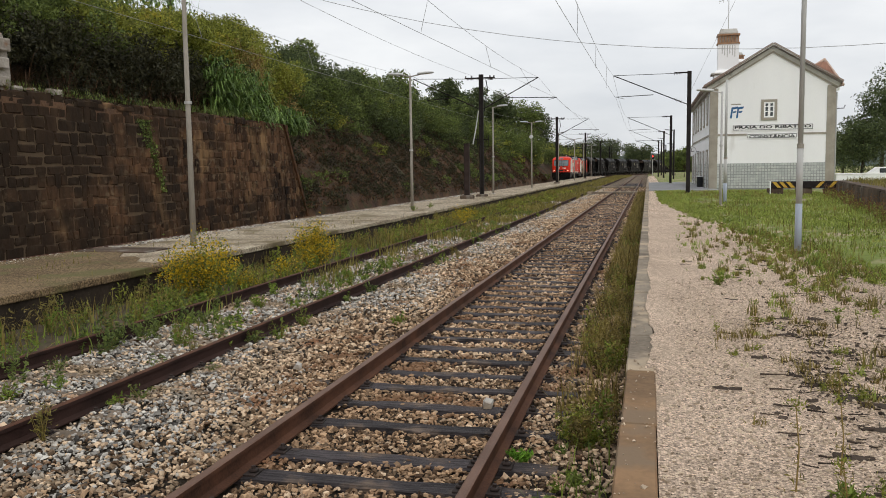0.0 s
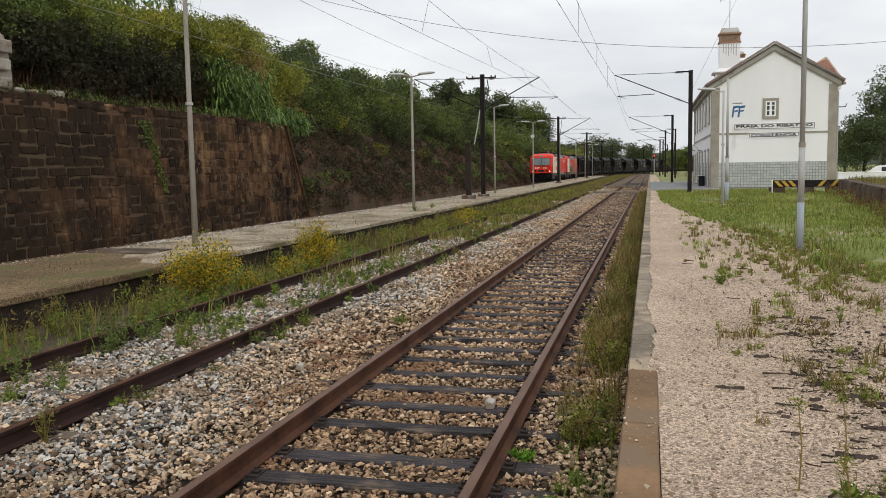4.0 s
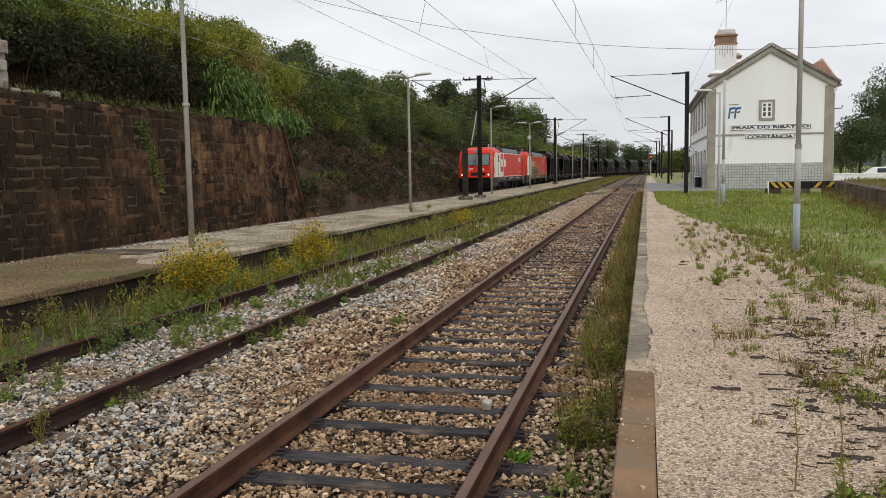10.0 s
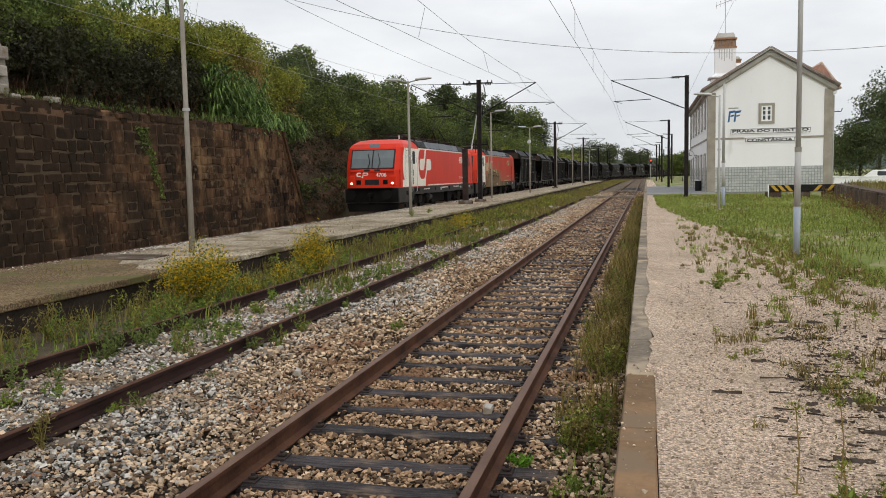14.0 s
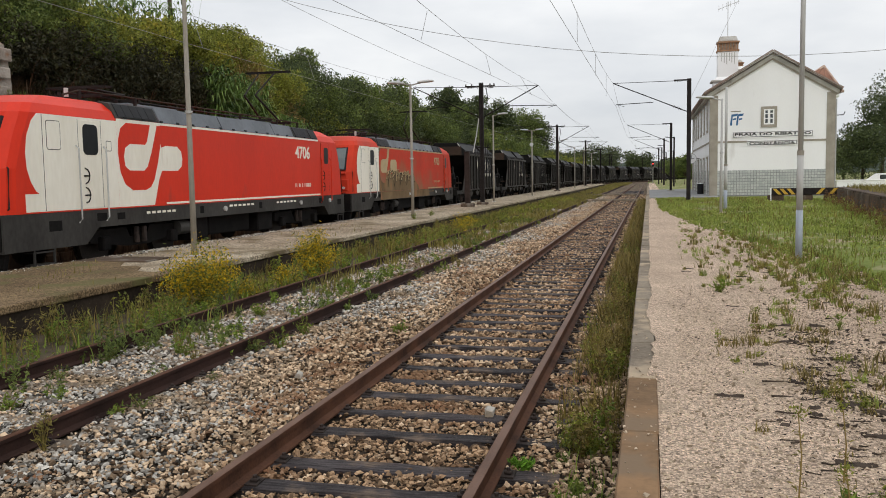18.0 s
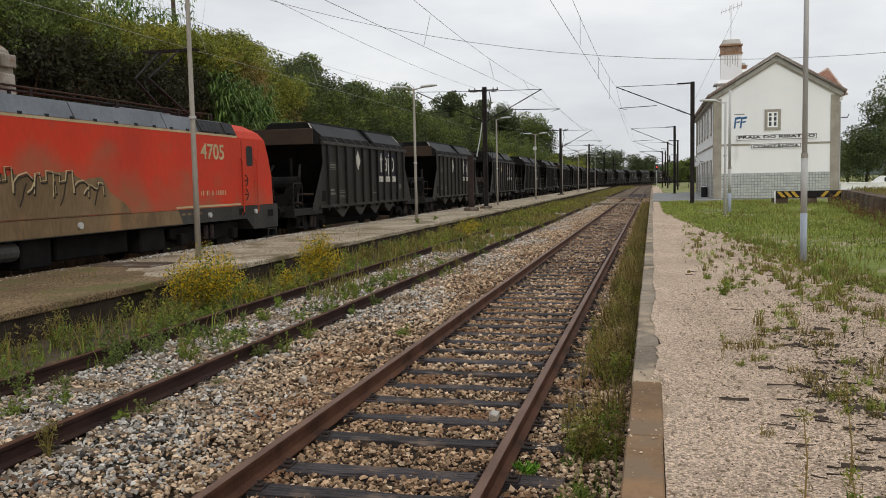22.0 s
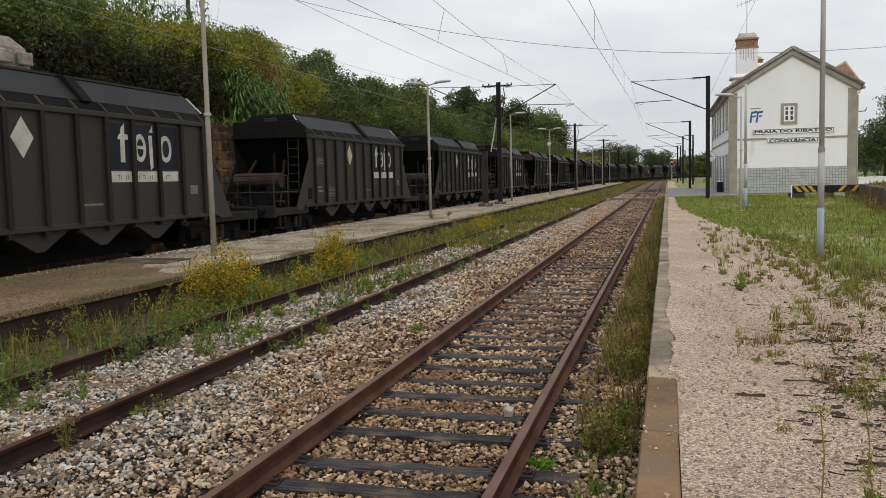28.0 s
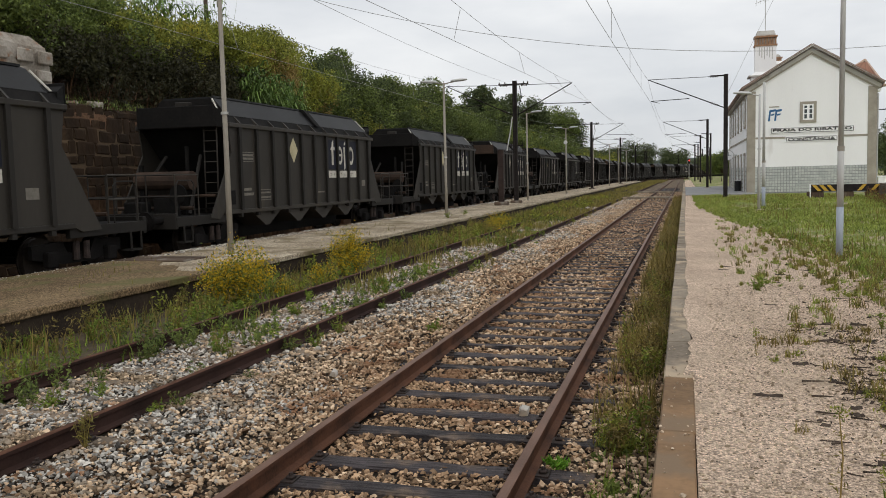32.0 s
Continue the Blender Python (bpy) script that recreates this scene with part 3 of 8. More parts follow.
def build_ground():
    xs = sorted(set([-3000, -1200, -500, -200, -120, -80, -60, -50] + [-46 + 1.4 * i for i in range(13)] + [-28 + 0.8 * i for i in range(14)] + [-15.5, -12, -10, -6] + [-17.66, -17.6, -17.3, -16.8, -14, -8, -0.17, -0.12, 3, 8, 14, 30, 60, 120, 300, 1000, 3000]))
    ys = sorted(set([-600, -150, -60, -30] + [-20 + 2.0 * i for i in range(28)] + [36 + 1.0 * i for i in range(70)] + [107 + 2.0 * i for i in range(87)] + [300 + 25 * i for i in range(9)] + [700, 1200, 3000]))
    s = Shape()
    s.v = [(x, y, ground_height(x, y)) for y in ys for x in xs]
    n = len(xs)
    s.f = [(j * n + i, j * n + i + 1, (j + 1) * n + i + 1, (j + 1) * n + i) for j in range(len(ys) - 1) for i in range(n - 1)]
    me = bpy.data.meshes.new("ground")
    me.from_pydata(s.v, [], s.f)
    me.materials.append(M["slope_soil"])
    me.materials.append(M["turf"])
    for p in me.polygons:
        p.material_index = 1 if p.center.x > -0.12 else 0
        p.use_smooth = True
    return tagged(new("ground", me), "brown earth and turf ground with a steep railway cutting", "ground", kind="structure")


build_ground()

# ballast beds under the tracks; the near stretch is coloured dark for stone-gap shade
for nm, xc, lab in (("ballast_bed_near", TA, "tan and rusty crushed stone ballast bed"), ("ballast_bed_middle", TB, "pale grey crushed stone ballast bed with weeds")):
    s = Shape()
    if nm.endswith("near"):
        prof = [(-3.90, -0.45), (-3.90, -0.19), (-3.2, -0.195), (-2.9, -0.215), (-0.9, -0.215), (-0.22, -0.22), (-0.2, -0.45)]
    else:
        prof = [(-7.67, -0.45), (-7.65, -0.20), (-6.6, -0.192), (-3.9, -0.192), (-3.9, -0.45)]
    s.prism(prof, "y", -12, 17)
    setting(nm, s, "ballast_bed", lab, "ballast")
    setting(nm + "_beyond", Shape().prism(prof, "y", 17, 285), "ballast_far", lab, "ballast")
s = Shape().prism([(TC - 1.9, -0.45), (TC - 1.7, -0.24), (TC + 1.6, -0.24), (TC + 1.75, -0.45)], "y", -60, 165)
setting("ballast_bed_far", s, "ballast_far", "dark dusty ballast bed beside the stone wall", "ballast")
RAIL = [(-0.066, -0.165), (-0.066, -0.152), (-0.012, -0.13), (-0.009, -0.045), (-0.034, -0.034), (-0.034, -0.006), (-0.024, 0.0), (0.024, 0.0),
        (0.034, -0.006), (0.034, -0.034), (0.009, -0.045), (0.012, -0.13), (0.066, -0.152), (0.066, -0.165)]


def rail_mesh(y0, y1, name, dark=False):
    s = Shape().prism(RAIL, "y", y0, y1)
    me = s.mesh(name)
    me.materials.append(M["rail_dark" if dark else "rail"])
    me.materials.append(M["rail" if dark else "rail_top"])
    for p in me.polygons:
        if p.normal.z > 0.5 and p.center.z > -0.03:
            p.material_index = 1
    return me


def sleeper_mesh(w, seed):
    r = random.Random(seed)
    s = Shape()
    j = lambda: r.uniform(-0.017, 0.017)
    n = 11
    rings = []
    for i in range(n + 1):
        x = -1.34 + 2.68 * i / n + (j() * 2 if i in (0, n) else 0)
        rings.append([(x, -w + j(), -0.30), (x, w + j(), -0.30), (x, w + j(), -0.178 + j() * 0.4), (x, w - 0.018, -0.163 + j() * 0.5), (x, -w + 0.018, -0.163 + j() * 0.5), (x, -w + j(), -0.178)])
    return s.loft(rings).mesh("sleeper")


def chair_mesh():
    """The cast seat and screws that hold a rail to its sleeper."""
    s = Shape()
    s.box(-0.16, 0.16, -0.075, 0.075, -0.168, -0.152)
    for x in (-0.115, 0.115):
        s.box(x - 0.03, x + 0.03, -0.03, 0.03, -0.152, -0.128, 0.008)
        s.tube([(x, 0, -0.13), (x, 0, -0.108)], 0.016, 6)
    return s.mesh("rail_chair")


def build_track(name, xc, y0, y1, sleepers, mats, label, chairs_to):
    t = thing(name, label, "railway track")
    long = rail_mesh(y0, y1, "rail", xc == TB)
    for sx in (-0.866, 0.866):
        r = new("rail", long)
        r.location.x = xc + sx
        r.parent = t
    kinds = [sleeper_mesh(0.088 + 0.005 * k, 5 + k) for k in range(5)]
    for me in kinds:
        me.materials.append(M[mats])
    ch = chair_mesh()
    ch.materials.append(M["iron"])
    for k, y in enumerate(sleepers):
        o = new("sleeper", kinds[k % 5])
        o.location = (xc + random.uniform(-0.03, 0.03), y, random.uniform(-0.006, 0.006))
        o.rotation_euler.z = random.uniform(-0.012, 0.012) + (math.pi if k % 2 else 0)
        o.parent = t
        if y < chairs_to:
            for sx in (-0.866, 0.866):
                c = new("rail_chair", ch)
                c.location = (xc + sx, y, 0)
                c.parent = t
    return t


sl_a = [2.3 - 0.6 * k for k in range(22, 0, -1)] + [2.3, 2.9, 3.5, 4.1, 4.7, 5.29, 5.78, 6.54, 7.17] + [7.17 + 0.612 * k for k in range(1, 180)]
build_track("railway_track", TA, -12, 284, sl_a, "sleeper", "rusty railway track on dark weathered wooden sleepers", 25)
sl_b = [1.5 + 0.61 * k for k in range(-20, 110)]
build_track("railway_track", TB, -12, 250, sl_b, "sleeper_tan", "disused rusty railway track half buried in gravel and weeds", 20)
tc_ = thing("railway_track", "far running track hidden behind the platform", "railway track")
s = Shape()
pts = [line_c(v) for v in list(range(-60, 161, 20)) + list(range(165, 420, 8))]
for k, sx in enumerate((-0.866, 0.866)):
    s = Shape()
    s.loft([[(x + math.cos(h) * (sx + a), y - math.sin(h) * (sx + a), z) for a, z in RAIL] for x, y, h in pts])
    part("rail", s, "rail", tc_)
kind_c = sleeper_mesh(0.12, 91)
kind_c.materials.append(M["sleeper_tan"])
for k in range(75):
    o = new("sleeper", kind_c)
    o.location = (TC, 8 + 0.6 * k, -0.01)
    o.parent = tc_
setting("verge_soil", Shape().prism([(-8.49, -0.44), (-8.49, -0.17), (-7.0, -0.165), (-6.8, -0.2), (-6.8, -0.44)], "y", -12, 174), "verge_soil", "weedy dark soil strip beside the island platform", "soil")
# two plank crossings over the near tracks
for y, x0, x1 in ((70.4, -4.95, -0.8), (90.0, -5.75, -0.9)):
    c = thing("plank_crossing", "pale timber foot crossing laid over the rails", "crossing", "plank crossings")
    for i in range(3):
        part("plank", Shape().box(x0, x1, y + i * 0.3, y + i * 0.3 + 0.27, -0.12, 0.025, 0.01), "kerb", c)

# island platform beside the far track
s = Shape().prism([(-11.95, -0.45), (-11.95, ZP), (-8.52, ZP), (-8.52, -0.45)], "y", -30, 175)
setting("platform_island", s, "platform_l", "worn gritty island platform with a low dark face", "platform")
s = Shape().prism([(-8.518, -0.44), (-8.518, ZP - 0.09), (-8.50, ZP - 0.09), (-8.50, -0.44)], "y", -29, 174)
setting("platform_face", s, "platform_face", "dark brown masonry face of the island platform", "platform face")
edge = thing("platform_kerb", "long line of stained stone edge slabs", "kerb")
km = [Shape().box(-8.85, -8.44, 0.005, 1.19, ZP - 0.10, ZP + 0.008 + 0.004 * k, 0.014).mesh("kerb_slab") for k in range(3)]
for m_ in km:
    m_.materials.append(M["platform_l"])
km_earth = [m_.copy() for m_ in km]
for m_ in km_earth:
    m_.materials[0] = M["soil_patch"]
for k in range(110):
    o = new("kerb_slab", (km_earth if k < 11 else km)[(k * 7) % 3])
    o.location = (random.uniform(-0.012, 0.012), 2 + 1.2 * k, random.uniform(-0.006, 0.004))
    o.parent = edge

# near platform: stone edge and grit surface
s = Shape().prism([(0.07, -0.45), (0.07, ZP - 0.02), (4.6, ZP - 0.03), (4.6, -0.2)], "y", -12, 175)
setting("platform_near", s, "grit", "pale gritty gravel surface of the near platform", "platform")
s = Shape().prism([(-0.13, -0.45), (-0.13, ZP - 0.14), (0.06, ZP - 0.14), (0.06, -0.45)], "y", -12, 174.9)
setting("platform_near_face", s, "platform_face", "dark brown masonry face of the near platform", "platform face")
edge = thing("platform_kerb", "line of worn concrete edge slabs along the track", "kerb")
km = [Shape().box(-0.16, 0.068, 0.004, 1.46, ZP - 0.14, ZP + 0.002 + 0.003 * k, 0.016).mesh("kerb_slab") for k in range(3)]
for m_ in km:
    m_.materials.append(M["kerb"])
km_rust = km[1].copy()
km_rust.materials[0] = M["kerb_rust"]
for k in range(-8, 100):
    o = new("kerb_slab", km[(k * 5) % 3])
    if k in (2, 3):
        o.data = km_rust
    o.location = (random.uniform(-0.006, 0.006), 1.0 + 1.465 * k, random.uniform(-0.006, 0.002))
    o.parent = edge
# grit washed over the edge slabs
s = Shape()
ys_ = [6.5 + 0.16 * k for k in range(220)]
rim = [max(-0.10, min(0.09, 0.02 + 0.08 * max(0, 6.6 - y) + min(1, (9 / y) ** 2) * (0.05 * math.sin(y * 1.7) + 0.07 * noise.noise(Vector((y * 1.3, 3, 0))) + 0.05 * noise.noise(Vector((y * 6, 8, 0)))))) for y in ys_]
s.v = [p for k, (y, x) in enumerate(zip(ys_, rim)) for p in ((x, y, ZP + (0.014 if k > 2 else -0.03)), (0.34, y, ZP - 0.026))]
s.f = [(2 * k, 2 * k + 1, 2 * k + 3, 2 * k + 2) for k in range(len(ys_) - 1)]
setting("grit_edge", s, "grit", "grit washed over the edge slabs", "grit")
# turf field beyond the near platform
def turf_edge(y):
    """Where the grit of the near platform gives way to grass."""
    pts = ((0, 4.4), (10, 3.7), (13, 3.3), (17, 3.1), (22.6, 2.4), (29, 1.55), (40, 0.8), (53, 0.5), (60, 0.45), (300, 0.45))
    for (p, a), (q, b) in zip(pts, pts[1:]):
        if y <= q:
            return a + (b - a) * (y - p) / (q - p)
    return 0.45


def turf_height(x, y):
    u = x - turf_edge(y)
    return 0.262 + 0.09 * min(1, max(0, u) / 0.8) + 0.03 * math.sin(x * 1.3 + y * 0.4) * min(1, u) + 0.03 * math.sin(y * 0.9) * min(1, u)


s = Shape()
us = [0, 0.15, 0.35, 0.6, 0.9, 1.3, 1.8, 2.5, 3.3, 4.2, 5.5, 7, 9, 12, 16, 22, 30, 45, 80]
ys = [0 + 1.5 * i for i in range(42)]
s.v = [(turf_edge(y) + u + 0.12 * math.sin(y * 2.1) * (u < 1), y, turf_height(turf_edge(y) + u, y)) for y in ys for u in us]
n_ = len(us)
s.f = [(j * n_ + i, j * n_ + i + 1, (j + 1) * n_ + i + 1, (j + 1) * n_ + i) for j in range(len(ys) - 1) for i in range(n_ - 1)]
setting("turf_field", s, "turf", "green weedy turf beside the station house", "grass field")
setting("turf_far", Shape().box(4.6, 60, 61.5, 260, 0.1, 0.26).box(1.2, 4.6, 96, 260, ZP - 0.03, ZP + 0.02), "turf", "green turf beyond the station house", "grass field")
# paved forecourt by the house
setting("pavement", Shape().box(0.075, 4.9, 62, 96, ZP - 0.05, ZP + 0.012), "paving", "grey paved strip before the station house", "pavement")

# ---------------- retaining wall ----------------
WALL_END = 41.2


def build_wall():
    s = Shape()
    s.loft([[(-17.388, -6, -0.45), (-18.4, -6, -0.45), (-18.4, -6, 4.15), (-17.688, -6, 4.15)],
            [(-17.388, WALL_END - 0.15, -0.45), (-18.6, WALL_END - 0.15, -0.45), (-18.6, WALL_END - 2.0, 4.35), (-17.688, WALL_END - 2.0, 4.35)]])
    wall = setting("retaining_wall", s, "mortar", "tall dark weathered rubble-stone retaining wall with rust stains", "wall")
    r = random.Random(3)
    kinds = []
    for k in range(8):
        q = Shape()
        j = lambda a=0.05: r.uniform(-a, a)
        back = [(-0.5, -0.5), (0.5, -0.5), (0.5, 0.5), (-0.5, 0.5)]
        ring = lambda x, sc: [(x + j(0.06), b * sc + j(0.075), c * sc + j(0.10)) for b, c in [(-.5, -.42), (-.44, -.5), (.44, -.5), (.5, -.42), (.5, .42), (.44, .5), (-.44, .5), (-.5, .42)]]
        q.loft([ring(-0.6, 0.99), ring(0.38, 0.985), ring(0.5, 0.90)])
        me = q.mesh("stone")
        me.materials.append(M["wall_stone"])
        kinds.append(me)
    rest_v, rest_f, count = [], [], 0
    z, row = -0.45, 0
    while z < 4.25:
        h = r.uniform(0.24, 0.43)
        if z + h > 4.1:
            h = 4.33 - z
        y = 4.0 + r.uniform(0, 0.5)
        end = WALL_END - 1.95 * (z + 0.45) / 4.8
        while y < end:
            w = r.choice((r.uniform(0.22, 0.4), r.uniform(0.4, 0.65), r.uniform(0.55, 0.95)))
            w = min(w, max(0.25, end - y))
            xx = -17.36 - 0.30 * (z + 0.45) / 4.7 + r.uniform(-0.006, 0.022)
            me = r.choice(kinds)
            tall = r.choice((0.7, 0.82, 0.9, 0.94, 0.98, 1.05, 1.45))
            at, sc = (xx - 0.11, y + w / 2, z + h / 2 + r.uniform(-0.03, 0.03)), (0.19, w * r.uniform(0.86, 0.96), h * tall)
            if 19.5 < y < 40 and count < 300 and r.random() < 0.5:
                o = new("stone", me)
                o.location, o.scale, o.parent = at, sc, wall
                o.rotation_euler.x = r.uniform(-0.06, 0.06)
                count += 1
            else:
                b = len(rest_v)
                rest_v += [(v.co.x * sc[0] + at[0], v.co.y * sc[1] + at[1], v.co.z * sc[2] + at[2]) for v in me.vertices]
                rest_f += [tuple(b + i for i in p.vertices) for p in me.polygons]
            y += w
        z += h
        row += 1
    q = Shape()
    q.v, q.f = rest_v, rest_f
    tagged(part("masonry", q, "wall_stone_rest", wall), kind="stuff")
    # rusty iron strip down the slanting end of the wall
    part("end_strip", Shape().loft([[(-17.28 - 0.3 * k + dx, WALL_END - 0.1 - 2.0 * k + dy, -0.45 + 4.75 * k) for dx, dy in ((0.03, -0.08), (0.03, 0.10), (-0.5, 0.10), (-0.5, -0.08))] for k in (0, 0.25, 0.5, 0.75, 1)]), "rust_iron", wall, "rust-brown slanting strip closing the wall")
    # coping of flat stones
    for k in range(34):
        y = 3.5 + k * 1.05
        if y < WALL_END - 2.6:
            q = Shape()
            a, z1 = -17.62 + r.uniform(-0.09, 0.03), 4.36 + r.uniform(-0.06, 0.10)
            q.loft([[(-18.25, yy, 4.1), (a + r.uniform(-.03, .03), yy, 4.15), (a + r.uniform(-.04, .02), yy, z1 - 0.06 + r.uniform(-.04, .04)), (a - 0.1, yy, z1 + r.uniform(-.04, .04)), (-18.25, yy, z1 + 0.04)]
                    for yy in (y, y + 0.28, y + 0.62, y + 0.95 + r.uniform(0, 0.08))])
            part("coping_stone", q, "wall_stone", wall)
    return wall


build_wall()
# ruined rendered pier on the wall top
pier = thing("ruined_pier", "crumbling whitewashed masonry pier on top of the wall", "ruin")
s = Shape()
r_ = random.Random(12)
rings = []
for z, w in ((4.2, 1.0), (4.9, 1.0), (5.6, 0.98), (6.0, 0.9), (6.25, 0.6)):
    rings.append([(-18.5 + w * a + r_.uniform(-.05, .05), 19.6 + w * 1.35 * b + r_.uniform(-.06, .06), z + r_.uniform(-.06, .06))
                  for a, b in ((-.6, -1), (.6, -1), (.62, -.4), (.6, .3), (.6, 1), (0, 1.02), (-.6, 1))])
s.loft(rings)
part("pier_body", s, "ruin", pier)
for k in range(9):
    x, y, z = -17.86 + r_.uniform(-.02, .02), 18.6 + (k % 3) * 0.85 + r_.uniform(-.1, .1), 4.5 + (k // 3) * 0.5
    part("stone", Shape().box(x, x + 0.08, y, y + r_.uniform(.35, .6), z, z + r_.uniform(.25, .4), 0.03), "ruin", pier)
loose = thing("rubble_stones", "loose pale stones lying on the wall top", "stones")
for k, (y, z) in enumerate(((21.6, 4.42), (22.5, 4.40), (20.9, 4.42), (22.85, 4.40))):
    part("stone", Shape().box(-18.1, -17.75 - 0.06 * (k % 2), y, y + 0.26 + 0.07 * (k % 3), z, z + 0.14 + 0.08 * (k % 2), 0.06), "ruin", loose)

# ---------------- lamp posts ----------------


def lamp_post(x, y, h, arms, label, base_h=1.6, mat="pole_paint", r=0.058):
    t = thing("lamp_post", label, "lamp post", "platform lamps", (x, y, ZP - 0.02))
    part("pole", Shape().tube([(0, 0, 0), (0, 0, base_h), (0, 0, h)], r * 1.25, 12, r * 0.82), mat, t, smooth=True)
    part("collar", Shape().tube([(0, 0, base_h + 0.9), (0, 0, base_h + 0.96)], r * 1.5, 12), "galv", t)
    part("base_plate", Shape().box(-0.13, 0.13, -0.13, 0.13, 0, 0.03, 0.008), "galv", t)
    for sx in arms:
        a = part("arm", Shape().tube([(0, 0, h - 0.06), (sx * 0.25, 0, h), (sx * 0.45, 0, h + 0.03)], 0.025, 8), mat, t)
        s = Shape()
        rings = []
        for k, (dx, w, hh) in enumerate(((0.32, 0.05, 0.05), (0.42, 0.13, 0.07), (0.75, 0.15, 0.075), (0.98, 0.11, 0.05), (1.03, 0.05, 0.03))):
            rings.append([(sx * dx, w * math.cos(q), h + 0.03 + dx * 0.06 + hh * max(math.sin(q), -0.45)) for q in [k2 * math.pi / 5 for k2 in range(10)]])
        part("lamp_head", s.loft(rings), "lamp_head", t, "pale grey street-lamp head", smooth=True)
    return t


DBL = "weathered concrete platform lamp post with two lamp heads"
lamp_post(-9.98, 17.05, 6.55, (-1, 1), DBL, 2.3, r=0.056)
for y in (34.8, 73.2, 95.6, 117.0, 134.0, 152.0):
    lamp_post(-9.85, y, 5.68, (-1, 1), DBL)
t = thing("loudspeaker", "small round white loudspeaker clamped to a lamp post", "loudspeaker", "", (-9.85, 73.05, 4.75))
part("body", Shape().tube([(0, -0.16, 0), (0, -0.12, 0), (0, 0.02, 0)], 0.17, 14, 0.09), "lamp_head", t)
part("clamp", Shape().box(-0.08, 0.08, 0.02, 0.16, -0.05, 0.05), "galv", t)
lamp_post(-10.3, 56.9, 5.9, (1,), "weathered concrete lamp post with one lamp head")
lamp_post(2.95, 36.9, 4.75, (-1,), "slim grey lamp post with one lamp head on the near platform", mat="galv", r=0.05)
for x, y, h, r in ((2.79, 17.1, 7.4, 0.049), (3.26, 38.5, 5.4, 0.06)):
    t = thing("steel_pole", "tall bare steel pole with a galvanised foot", "pole", "bare poles", (x, y, 0.28))
    part("pole", Shape().tube([(0, 0, 2.0), (0, 0, h)], r * 1.0, 12, r * 0.85), "galv", t, smooth=True)
    part("shaft", Shape().tube([(0, 0, 0.95), (0, 0, 2.05)], r * 1.2, 12), "galv", t, smooth=True)
    part("foot", Shape().tube([(0, 0, -0.1), (0, 0, 0.96)], r * 1.3, 12), "galv_blue", t, "bluish galvanised lower tube", smooth=True)
    part("collar", Shape().tube([(0, 0, 2.0), (0, 0, 2.09)], r * 1.3, 12), "pole_paint", t)

# ---------------- overhead line ----------------


def bar(s, a, b, r=0.03, n=6):
    return s.tube([a, b], r, n)


def insulator(a, b, f=0.5):
    a, b = Vector(a), Vector(b)
    s = Shape()
    for k in range(5):
        c = a + (b - a) * (f + 0.022 * k)
        s.tube([c, c + (b - a).normalized() * 0.03], 0.075, 8)
    return s


def cantilever(mast, x0, z_up, z_low, tip_x, tip_z, steady_x, steady_z, y=0.0):
    a = part("cantilever", bar(Shape(), (x0, y, z_low), (tip_x, y, tip_z), 0.032), "mast", mast)
    part("tie", bar(Shape(), (x0, y, z_up), (tip_x, y, tip_z), 0.018), "mast", mast)
    k = 0.45
    jx, jz = x0 + (tip_x - x0) * k, z_low + (tip_z - z_low) * k
    part("registration_arm", bar(Shape(), (jx, y, steady_z + 0.12), (steady_x, y, steady_z + 0.05), 0.024), "mast", mast)
    part("steady_arm", bar(Shape(), (steady_x, y, steady_z + 0.05), (steady_x + (0.5 if tip_x < x0 else -0.5), y, steady_z - 0.08), 0.014), "mast", mast)
    part("insulator", insulator((x0, y, z_low), (tip_x, y, tip_z), 0.08), "iron", mast)
    part("insulator", insulator((x0, y, z_up), (tip_x, y, tip_z), 0.08), "iron", mast)


def mast_column(t, h, w=0.1):
    e = w + 0.03
    f = w - 0.03
    s = Shape().prism([(-e, -0.08), (-f, -0.08), (-f, -0.02), (f, -0.02), (f, -0.08), (e, -0.08), (e, 0.08), (f, 0.08), (f, 0.02), (-f, 0.02), (-f, 0.08), (-e, 0.08)], "z", 0, h)
    part("column", s, "mast", t)
    part("foundation", Shape().box(-0.32, 0.32, -0.32, 0.32, -0.3, 0.14, 0.05), "dock", t)


def mast_left(y, right=True):
    t = thing("catenary_mast", "dark steel overhead-line mast with brackets on both sides", "catenary mast", "overhead line masts", (-9.95, y, ZP))
    mast_column(t, 7.42)
    part("crossbar", Shape().box(-1.0, 0.85, -0.04, 0.04, 7.18, 7.25), "mast", t)
    for x in (-0.95, -0.6, 0.55, 0.8):
        part("insulator", Shape().tube([(x, 0, 7.22), (x, 0, 7.27), (x, 0, 7.36)], 0.05, 8, 0.03), "iron", t)
    cantilever(t, 0.15, 7.15, 5.35, 3.5, 7.12, 4.6, 5.85)
    cantilever(t, -0.15, 7.15, 5.35, -4.3, 7.3, -3.4, 5.92)
    part("drop_cable", Shape().tube([(0.3, 0, 7.1), (0.42, 0, 6.4), (0.25, 0, 5.9), (0.2, 0, 5.2)], 0.03, 6), "black", t)
    return t


